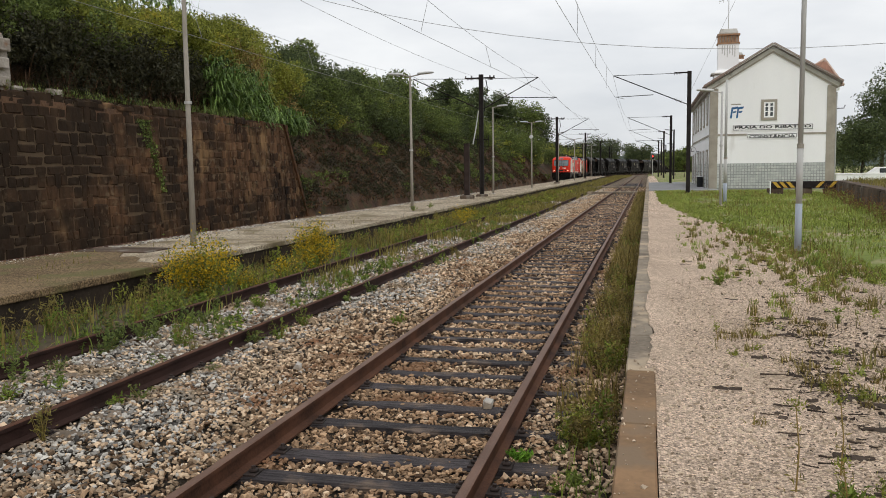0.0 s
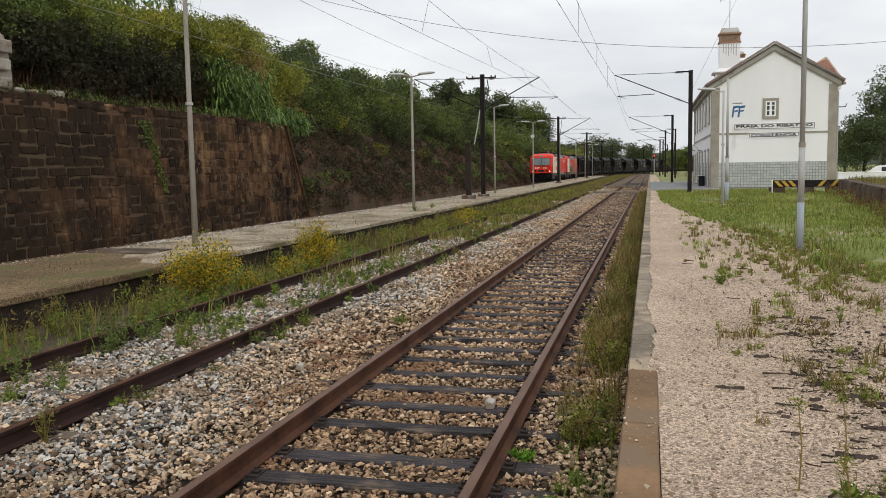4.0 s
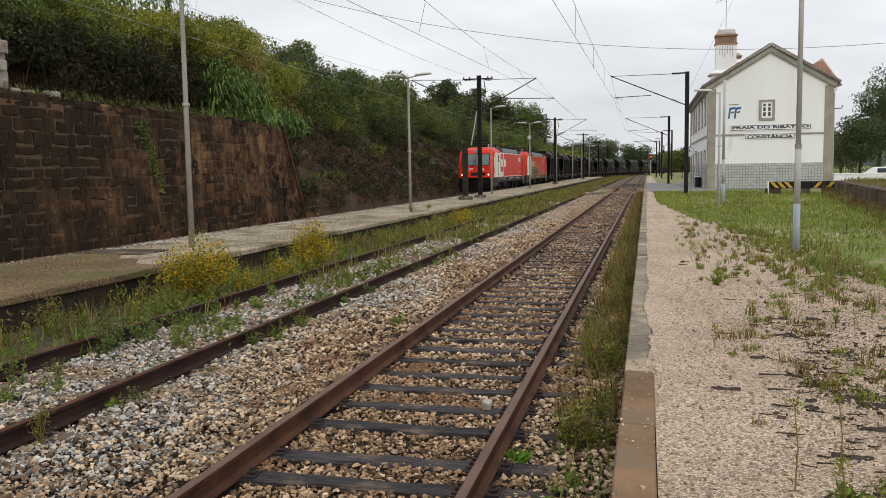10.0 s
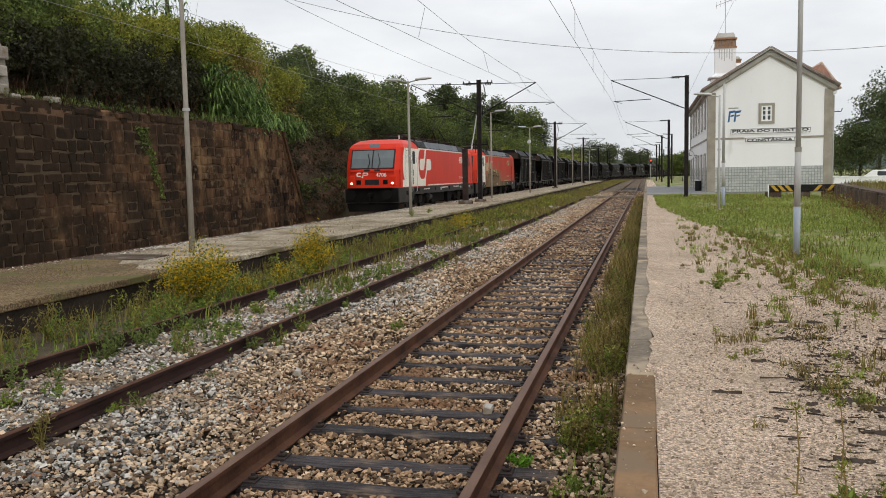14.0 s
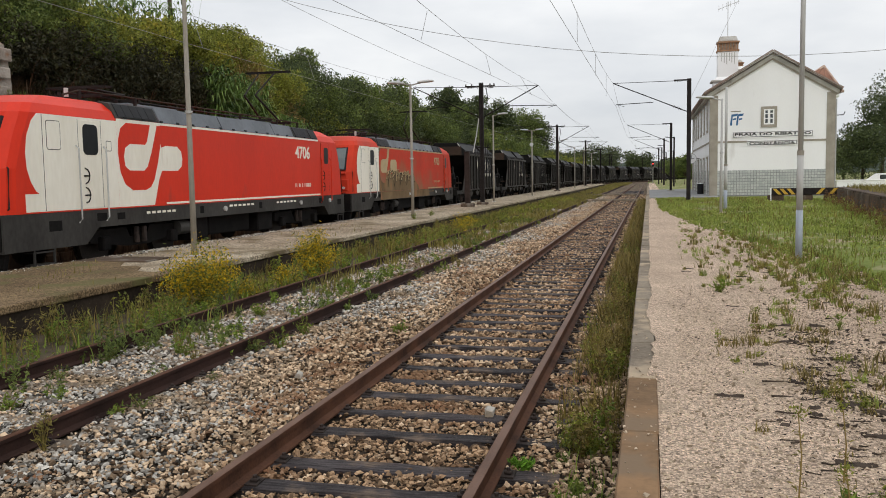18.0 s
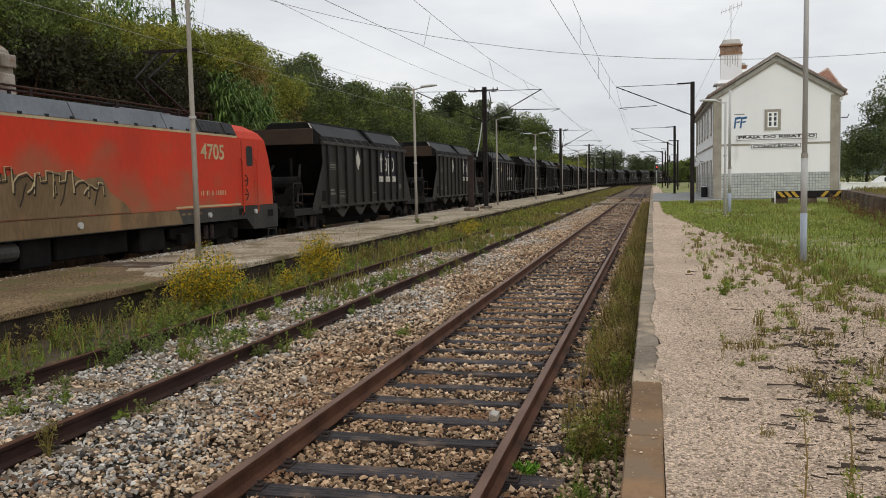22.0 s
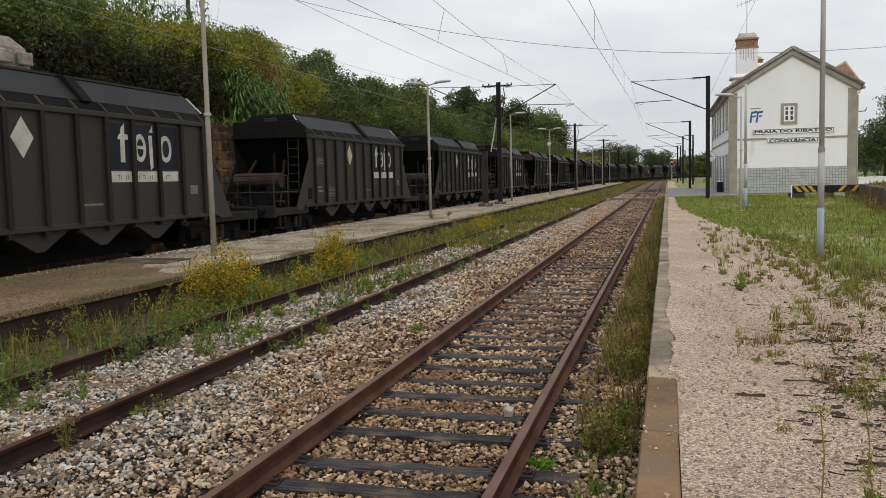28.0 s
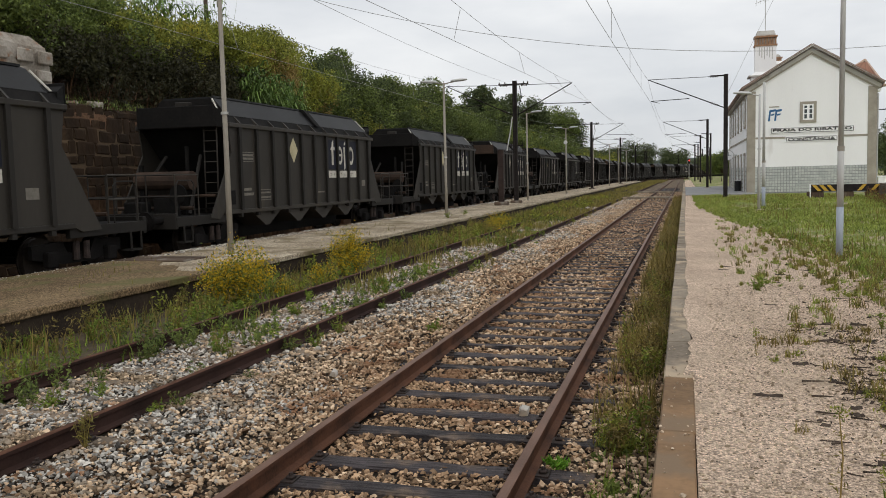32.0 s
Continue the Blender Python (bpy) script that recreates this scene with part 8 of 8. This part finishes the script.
def arching_mesh(name, root, long, width, rise=0.55, droop=0.75):
    """Long leaves that rise from a stem and arch over: three-piece strips that taper."""
    n = len(root)
    a = rng.random(n) * 2 * math.pi
    d = np.stack([np.cos(a), np.sin(a), 0 * a], -1) * long[:, None]
    s = np.stack([-np.sin(a), np.cos(a), 0.25 * np.sin(a * 3)], -1) * (width * 0.5)[:, None]
    up = np.array([0, 0, 1.0])[None] * long[:, None] * rng.uniform(0.5, 1.2, n)[:, None]
    p1, p2, p3 = root + d * 0.3 + up * rise * 0.7, root + d * 0.65 + up * rise * 0.75, root + d * 0.95 + up * (rise - droop)
    v = np.stack([root - s * 0.6, root + s * 0.6, p1 + s, p1 - s, p2 + s * 0.8, p2 - s * 0.8, p3], 1)
    k = 7 * np.arange(n)[:, None]
    q = [(0, 1, 2), (0, 2, 3), (3, 2, 4), (3, 4, 5), (5, 4, 6)]
    return array_mesh(name, v.reshape(-1, 3), np.concatenate([k + np.array([f]) for f in q]))


def plume_grass(y0, y1, x0, x1, n, z, h):
    """Straw-coloured canes whose dry plumes lean to one side."""
    t = thing("plume_grass", "dry ochre cane grass with drooping plumes on the bank", "grass")
    x, y = scatter(n, x0, x1, y0, y1)
    root = np.stack([x, y, z + 0 * x], -1)
    hh = h * (0.6 + 0.5 * rng.random(n))
    tagged(part("stem", blades_mesh("stem", root, hh, 0.03 + 0 * x, 0.2), "leaf_straw", t), kind="stuff")
    k = 20
    u = np.repeat(hh, k) * (0.45 + 0.55 * rng.random(n * k))
    p = np.repeat(root, k, axis=0) + np.stack([0 * u, 0 * u, u], -1)
    tagged(part("plume", arching_mesh("plume", p, 0.35 + 0.4 * rng.random(n * k), 0.02 + 0.03 * rng.random(n * k), 0.45, 0.9), "leaf_straw", t), kind="stuff")
    return t


def reeds(y0, y1, x0, x1, n, zlift, h, label):
    """A stand of canes with long arching leaves."""
    t = thing("reed_clump", label, "reeds")
    x, y = scatter(n, x0, x1, y0, y1)
    z = np.array([max(hill_height(a, b), 4.3 if zlift > -0.5 else 0) for a, b in zip(x, y)]) + zlift
    hh = h * (0.55 + 0.6 * rng.random(n))
    tagged(part("stem", blades_mesh("stem", np.stack([x, y, z], -1), hh, 0.045 + 0 * x, 0.2), "leaf_reed", t), kind="stuff")
    k = 9
    px, py = np.repeat(x, k), np.repeat(y, k)
    u = 0.12 + 0.88 * rng.random(k * n)
    root = np.stack([px, py, np.repeat(z, k) + u * np.repeat(hh, k) * 0.95], -1)
    long = (0.45 + 0.55 * rng.random(k * n)) * (1.15 - 0.5 * u)
    tagged(part("leaves", arching_mesh("leaves", root, long, 0.07 + 0.05 * rng.random(k * n)), "leaf_reed", t), kind="stuff")
    return t


reeds(34.2, 38.9, -19.3, -18.2, 150, 0, 2.7, "tall green giant-reed clump on top of the wall")
plume_grass(37.5, 41.5, -20.6, -19.3, 70, 5.0, 3.0)
reeds(36.5, 43.0, -18.8, -17.9, 90, -0.4, 1.2, "green reeds spilling over the wall end")
reeds(33, 40, -24.0, -22.6, 110, 0.3, 4.6, "tall pale reeds against the sky")
reeds(23, 31, -22.8, -21.6, 70, 0.9, 3.6, "tall pale canes standing against the sky")
# ivy streak on the wall
p = np.stack([-17.42 + 0.1 * rng.random(900) - 0.0, 27.2 + rng.normal(size=900) * 0.22, 3.9 - 2.6 * rng.random(900) ** 1.2], -1)
p[:, 1] = 27.0 + (p[:, 1] - 27.2) * (0.3 + 0.27 * (p[:, 2] - 1.2)) + (3.9 - p[:, 2]) * 0.36
p[:, 0] -= 0.06 * (p[:, 2] + 0.45)
stuff("ivy", leaves_mesh("ivy", p, 0.10 + 0.06 * rng.random(900)), "leaf_mid", "dark ivy streak hanging down the stone wall", "ivy")
p = np.stack([-18.0 + 0.4 * rng.random(2600), rng.uniform(6, 38, 2600), 4.4 + 0.25 * rng.random(2600) ** 2], -1)
stuff("wall_top_grass", blades_mesh("wall_top_grass", p, 0.05 + 0.12 * rng.random(2600), 0.02 + 0 * p[:, 0], 0.8), "leaf_mid", "short grass along the wall top", "grass")


def tree(x, y, z, h, crown_r, mat, label, leaf=0.3, n=9, per=700):
    t = thing("tree", label, "tree", "trees", (x, y, z))
    s = Shape()
    s.tube([(0, 0, -0.3), (0.1, 0.05, h * 0.35), (0.05, -0.1, h * 0.7)], 0.07 + h * 0.018, 8, 0.05)
    blobs = []
    for k in range(n):
        a, q = k * 2.4 + x, rng.uniform(0.3, 0.75)
        c = (math.cos(a) * crown_r * q, math.sin(a) * crown_r * q, h * (0.38 + 0.5 * (k + rng.random()) / n))
        s.tube([(0.1, 0, h * 0.3), (c[0] * 0.5, c[1] * 0.5, c[2] * 0.8), c], 0.06, 6, 0.02)
        r = crown_r * rng.uniform(0.42, 0.68)
        blobs.append((c, (r, r, r * 0.8)))
    part("trunk", s, "bark", t)
    pts = np.concatenate([clump_points(per, c, r, 0.35) for c, r in blobs])
    part("crown", leaves_mesh("crown", pts, leaf * (0.5 + rng.random(len(pts)))), mat, t)
    return t


def crest(n, x0, x1, y0, y1, top0, top1, r0, r1, per, leaf, mat, label):
    """Clumps whose tops keep the crest's skyline."""
    cl = []
    for k in range(n):
        x, y, r = rng.uniform(x0, x1), rng.uniform(y0, y1), rng.uniform(r0, r1)
        cl.append(((x, y, under_skyline(x, y, rng.uniform(top0, top1) - r * 0.8, r)), (r, r * rng.uniform(0.9, 1.3), r * rng.uniform(0.75, 1.0))))
    return scrub("crest_scrub", cl, per, leaf, mat, label)


crest(34, -21.6, -19.8, 27, 38, 7.6, 9.0, 0.5, 0.9, 800, 0.13, "leaf_olive", "yellow-green leafy tops over the wall")
crest(30, -21.4, -19.4, 17, 29, 7.3, 8.6, 0.5, 0.85, 800, 0.13, "leaf_mid", "green leafy tops over the wall")
crest(46, -25.5, -22.0, 48, 90, 9.0, 10.3, 0.8, 1.5, 700, 0.17, "leaf_dark", "dark green tree canopy along the crest")
crest(60, -24.5, -21.0, 47, 95, 7.2, 9.2, 0.9, 1.6, 700, 0.17, "leaf_mid", "green thicket below the crest")
crest(44, -24.0, -21.6, 45, 100, 6.0, 7.8, 0.8, 1.5, 700, 0.16, "leaf_dark", "dark thicket on the upper slope")
crest(44, -27, -20.5, 85, 170, 7.0, 10.5, 1.2, 2.2, 600, 0.24, "leaf_mid", "green thicket far along the cutting")
crest(30, -25, -19.5, 95, 190, 4.0, 8.0, 1.2, 2.2, 600, 0.26, "leaf_dark", "dark thicket far along the cutting")
DK, MG = "dark green broad-crowned tree on top of the bank", "green bushy tree on the cutting"
for x, y, h, r in ((-24.5, 55, 4.6, 2.2), (-26, 60, 5.2, 2.2), (-24, 66, 3.9, 2.0), (-25, 72, 4.6, 2.0), (-24, 78, 4.2, 2.4), (-25, 85, 3.4, 1.9), (-25, 93, 3.6, 2.0), (-24, 101, 6.0, 2.1),
                   (-25, 112, 4.8, 2.4), (-26, 124, 6.8, 3.0), (-24, 136, 7.5, 2.8), (-25, 148, 8.2, 3.0), (-23, 165, 8.8, 3.4), (-24, 185, 9.5, 4.0)):
    tree(x, y, hill_height(x, y) - 0.2, h, r, "leaf_dark" if (int(y) % 3) else "leaf_mid", DK, 0.15 + y / 700)
for x, y, h, r in ((-22, 47, 3.2, 1.7), (-23, 51, 3.8, 1.9), (-21.5, 108, 4.0, 2.0), (-20.5, 128, 4.5, 2.2), (-20, 150, 5.0, 2.4), (-19, 172, 5.0, 2.6)):
    tree(x, y, hill_height(x, y) - 0.2, h, r, "leaf_mid", MG, 0.18)
for x, y, h, r in ((-26, 310, 11, 6), (-16, 325, 13, 7), (-4, 360, 11, 6), (-34, 290, 12, 6), (10, 420, 9, 6)):
    tree(x, y, 0, h, r, "leaf_dark", "far dark tree beyond the bend of the line", 0.6, 9, 1000)
for x, y, h, r in ((6.0, 150, 6.0, 2.6), (8.5, 158, 6.5, 3.0), (5.5, 185, 6, 3), (12, 175, 7, 3.5), (9, 205, 7, 4), (16, 235, 8, 5), (22, 250, 8, 5)):
    tree(x, y, 0.1, h * 0.85, r, "leaf_mid", "yellow-green tree beside the far end of the station", 0.4, 6, 500)
for x, y, h, r in ((23.5, 104, 7.5, 3.2), (26.5, 108, 11.5, 3.4), (29, 112, 13.5, 4.2), (33, 110, 13.5, 4.5), (24, 116, 6.5, 3.4), (38, 116, 14, 5)):
    tree(x, y, 0.2, h, r, "leaf_dark", "tall dark conifer-like tree behind the station yard", 0.26, 8, 1100)
scrub("yard_hedge", [((20 + 1.7 * k, 101 + (k % 3), 2.2 + 0.4 * (k % 2)), (1.6, 1.2, 2.3)) for k in range(12)], 700, 0.22, "leaf_dark", "dark hedge behind the station yard")
# grass on the dock top
grass_patch("dock_grass", 9000, 7.5, 16, 27, 50, 0.08, 0.3, "grass_dry", "dry grass on top of the loading dock", lambda x, y: 1.1, lambda x, y: x > 5.5 + (y - 12) * 0.1286 + 0.1)

# many small leafy weeds along the tracks, of several sizes
WEED_KINDS = []
for r, h, n, mat in ((0.10, 0.16, 90, "grass"), (0.16, 0.34, 150, "grass"), (0.13, 0.42, 130, "leaf_olive"), (0.2, 0.3, 170, "leaf_mid"), (0.12, 0.5, 120, "grass_dry")):
    WEED_KINDS.append(leafy_plant("weed", (-7.9, 9 + 0.7 * len(WEED_KINDS), -0.2), r, h, n, [(mat, 1.0, 0.0, "leaves", 1.0)], "small straggly weed growing between the stones", "weed", 0.05, 0.32))
for k in range(130):
    y = 5.2 + 38 * rng.random() ** 1.4
    x = (rng.uniform(-8.45, -6.75), rng.uniform(-8.45, -6.75), rng.uniform(-8.45, -6.75), rng.uniform(-6.5, -5.0), rng.uniform(-4.8, -4.35), rng.uniform(-0.75, -0.22))[k % 6]
    sc = rng.uniform(0.6, 1.5) if x < -6.7 else rng.uniform(0.4, 1.0)
    copy_thing(WEED_KINDS[int(rng.integers(5))], pose(x, y, -0.19, 0, 0, rng.uniform(0, 360)) @ Matrix.Scale(sc, 4))
for k in range(60):
    y = 6.5 + 16 * rng.random() ** 1.1
    x = 0.5 + (turf_edge(y) + 0.2 - 0.5) * rng.random() ** 0.7
    copy_thing(WEED_KINDS[int(rng.integers(3)) if rng.random() < 0.6 else 4], pose(x, y, ZP - 0.03, 0, 0, rng.uniform(0, 360)) @ Matrix.Scale(rng.uniform(0.2, 0.5), 4))


def tufts(name, centres, blades, r, h, mat, label, lean=1.0, width=0.008, z=0.0):
    """Low spreading tufts of blades round many roots."""
    n = len(centres)
    big = np.repeat(0.5 + rng.random(n) ** 2, blades)
    c = np.repeat(centres, blades, axis=0)
    p = np.stack([c[:, 0] + rng.normal(size=n * blades) * r * big, c[:, 1] + rng.normal(size=n * blades) * r * big, z + 0 * big], -1)
    hh = h * big * (0.4 + 0.8 * rng.random(n * blades))
    return stuff(name, blades_mesh(name, p, hh, width * (0.6 + 0.8 * rng.random(n * blades)) * (1 + p[:, 1] / 25), lean), mat, label, "weeds")


def forbs(name, centres, leaves, r, h, mat, label, leaf=0.045, slim=0.35, z=-0.2):
    """Leafy stems standing together, too many to tell apart."""
    n = len(centres)
    k = np.repeat(np.arange(n), leaves)
    big = (0.45 + 0.8 * rng.random(n))[k]
    shoot = rng.integers(0, 7, n * leaves) + 7 * k
    a, q = np.random.default_rng(5).uniform(0, 6.28, 7 * n)[shoot], np.random.default_rng(6).random(7 * n)[shoot]
    u = rng.random(n * leaves) ** 0.8
    rad = r * big * (0.25 + 0.75 * q) * u
    p = np.stack([centres[k, 0] + np.cos(a) * rad, centres[k, 1] + np.sin(a) * rad, z + h * big * (1 - 0.35 * q) * u], -1)
    p += rng.normal(size=p.shape) * 0.014 * np.array([1, 1, 0.6])
    p[:, 2] = np.maximum(p[:, 2], z + 0.01)
    return stuff(name, leaves_mesh(name, p, leaf * (0.5 + rng.random(len(p))) * (1 + p[:, 1] / 60), slim), mat, label, "weeds")


def places(n, x0, x1, y0, y1, f, cut, bias=1.0):
    x, y = rng.uniform(x0, x1, n), y0 + (y1 - y0) * rng.random(n) ** bias
    k = patchy(x, y, f, cut)
    return np.stack([x[k], y[k]], -1)


# weeds on the grit of the near platform, thicker towards the turf
c = places(2300, 0.5, 5.2, 6.0, 26, 1.3, -0.9, 1.1)
c = c[(c[:, 0] < edge_np(c[:, 1]) + 0.4) & (rng.random(len(c)) < np.clip((c[:, 0] - 0.55) * 0.5, 0, 1))]
tufts("platform_tufts", c[::4], 22, 0.028, 0.13, "grass_dry", "low olive weed tufts in the platform grit", 0.7, z=ZP - 0.03)
tufts("platform_tufts", c[1::4], 20, 0.03, 0.12, "verge_blade", "low brownish weed tufts in the platform grit", 0.8, z=ZP - 0.03)
tufts("platform_tufts", c[2::4], 18, 0.03, 0.10, "meadow", "low green weed tufts in the platform grit", 0.8, z=ZP - 0.03)
forbs("platform_forbs", c[::3], 40, 0.12, 0.10, "leaf_olive", "small spreading yellow-green weeds in the grit", 0.028, z=ZP - 0.025)
c = places(7600, 0.5, 9.5, 11, 58, 0.7, -0.5)
c = c[(c[:, 0] > edge_np(c[:, 1]) - 0.2) & (c[:, 0] < 4.6 + c[:, 1] * 0.11)]
forbs("meadow_forbs", c, 26, 0.14, 0.15, "meadow", "low leafy green weeds in the turf", 0.045, 0.4, z=0.29)
c = places(700, 0.9, 5.0, 9, 30, 1.4, -0.3)
c = c[c[:, 0] < edge_np(c[:, 1]) + 0.1]
forbs("platform_forbs", c, 26, 0.09, 0.08, "meadow", "small flat green weeds in the grit", 0.026, z=ZP - 0.028)
# rusty dead stalks along the loading dock
c = np.stack([5.1 + 0.1286 * (np.linspace(16, 49, 150) - 12) - 0.15 - 0.5 * rng.random(150), np.linspace(16, 49, 150)], -1)
forbs("dock_weeds", c, 40, 0.2, 0.7, "leaf_rust", "rust-brown dead stalks against the loading dock", 0.05, 0.2, z=0.28)
forbs("dock_weeds", c[::2], 40, 0.25, 0.5, "meadow", "green weeds at the foot of the loading dock", 0.06, 0.3, z=0.28)
c = places(900, 2.2, 6.2, 8, 34, 1.0, -0.2)
c = c[np.abs(c[:, 0] - edge_np(c[:, 1])) < 0.8]
tufts("turf_edge_tufts", c, 30, 0.08, 0.14, "grass", "ragged green tufts along the edge of the turf", 0.9, z=ZP - 0.04)
forbs("platform_forbs", places(90, 1.9, 3.6, 4.2, 7.6, 1.6, 0.3), 60, 0.12, 0.13, "leaf_olive", "yellowish weeds among the dead wood", 0.03, z=ZP - 0.025)
forbs("platform_forbs", places(40, 0.85, 1.75, 4.0, 8.5, 2.2, 0.0), 60, 0.11, 0.11, "leaf_olive", "yellow-green weeds among the dead wood", 0.026, z=ZP - 0.025)
tufts("platform_tufts", places(70, 0.7, 1.9, 5.0, 9.5, 2.2, 0.3), 24, 0.045, 0.09, "verge_blade", "brown weed tufts among the dead wood", 1.2, z=ZP - 0.03)
# litter of bark and dead leaves
x, y = np.concatenate([1.2 + np.abs(rng.normal(size=1500)) * 0.9, rng.uniform(0.85, 1.8, 1500)]), np.concatenate([rng.uniform(3.2, 9.5, 1500), rng.uniform(3.7, 8.0, 1500)])
k = patchy(x, y, 2.2, 0.3)
x, y = x[k], y[k]
stuff("leaf_litter", stones_mesh("leaf_litter", np.stack([x, y, ZP - 0.018 + 0 * x], -1), 0.015 + 0.045 * rng.random(len(x)) ** 2, 0.18), "debris", "dark bark crumbs and dead leaves on the grit", "litter")
x, y = scatter(11000, 0.1, 4.4, 3.2, 13)
stuff("grit", stones_mesh("grit", np.stack([x, y, ZP - 0.022 + 0 * x], -1), 0.008 + 0.014 * rng.random(len(x)) ** 2, 0.3), "debris", "dark specks of grit and bark on the platform", "grit")
# weed belt along the island platform and over the middle track
c = places(430, -8.45, -6.75, 4.5, 34, 1.5, -0.2, 1.25)
forbs("track_forbs", c[::3], 90, 0.20, 0.42, "leaf_olive", "thick yellow-green weeds along the island platform", 0.05)
forbs("track_forbs", c[1::3], 90, 0.18, 0.36, "grass", "thick green weeds along the island platform", 0.05)
forbs("track_forbs", c[2::3], 70, 0.18, 0.5, "verge_blade", "thick brownish weeds along the island platform", 0.045)
forbs("track_forbs", places(46, -6.75, -6.1, 6.5, 12, 2.0, 0.0), 110, 0.18, 0.42, "leaf_mid", "straggling green weeds beside the rail", 0.045)
c = places(420, -6.45, -4.7, 7, 40, 1.4, 0.7, 1.3)
forbs("track_forbs", c[::2], 70, 0.16, 0.26, "grass", "green weeds between the rails of the middle track", 0.045)
forbs("track_forbs", c[1::2], 70, 0.16, 0.28, "leaf_mid", "green weeds between the rails of the middle track", 0.045)
c = places(420, -8.3, -5.9, 28, 75, 1.0, -0.3)
forbs("track_forbs", c, 60, 0.3, 0.4, "leaf_olive", "yellow-green weeds farther along the middle track", 0.07)
# bushy strip between the near rail and its platform
c = places(150, -0.62, -0.24, 6.3, 16, 1.5, -1.0, 1.3)
forbs("verge_forbs", c[::2], 150, 0.13, 0.42, "verge_blade", "bushy brown-olive weeds between rail and platform", 0.035, z=-0.2)
forbs("verge_forbs", c[1::2], 120, 0.13, 0.34, "leaf_olive", "bushy olive weeds between rail and platform", 0.032, z=-0.2)
forbs("verge_forbs", places(60, -0.66, -0.24, 4.3, 6.6, 2.0, -0.8), 70, 0.12, 0.13, "leaf_mid", "low green leafy weeds between rail and platform", 0.045, z=-0.2)
rim = [(-8.455 - 0.29 * k, 13.2 + 0.27 * k + 0.5 * math.sin(k * 1.9) + 0.35 * math.sin(k * 4.3)) for k in range(12)]
setting("earth_patch", Shape().prism([(-11.9, 2.0), (-8.455, 2.0)] + rim + [(-11.9, 16.4)], "z", ZP - 0.03, ZP + 0.016), "soil_patch", "bare brown earth patch on the island platform", "soil")
t = thing("crossing_board", "old timber boards let into the island platform", "boards", "", (-10.9, 15.9, ZP))
for k in range(3):
    part("board", Shape().box(-0.95, 0.75, -0.5 + 0.34 * k, -0.2 + 0.34 * k, -0.02, 0.03, 0.008), "dock", t)


def train_at(t):
    for (a, p), (b, q) in zip(TRAIN, TRAIN[1:]):
        if t <= b:
            return p + (q - p) * (t - a) / (b - a)
    return TRAIN[-1][1]


def motions():
    times = [k * 1.0 for k in range(33)]
    for ob, off in cars:
        rows = []
        for t in times:
            x, y, h = line_c(train_at(t) + off)
            rows.append((t, pose(x, y, 0, 0, 0, -math.degrees(h))))
        walk(ob, rows)
    # the wheelsets of the cars that pass nearest roll along
    ticks = [k * 0.1 for k in range(321)]
    gone = [TRAIN[0][1] - train_at(t) for t in ticks]
    for ob, off in cars[:8]:
        for w in ob.children:
            if w.name.startswith("wheelset"):
                at, r = w.location.copy(), w.location.z
                walk(w, [(t, pose(at.x, at.y, at.z, math.degrees(d / r))) for t, d in zip(ticks, gone)])


motions()
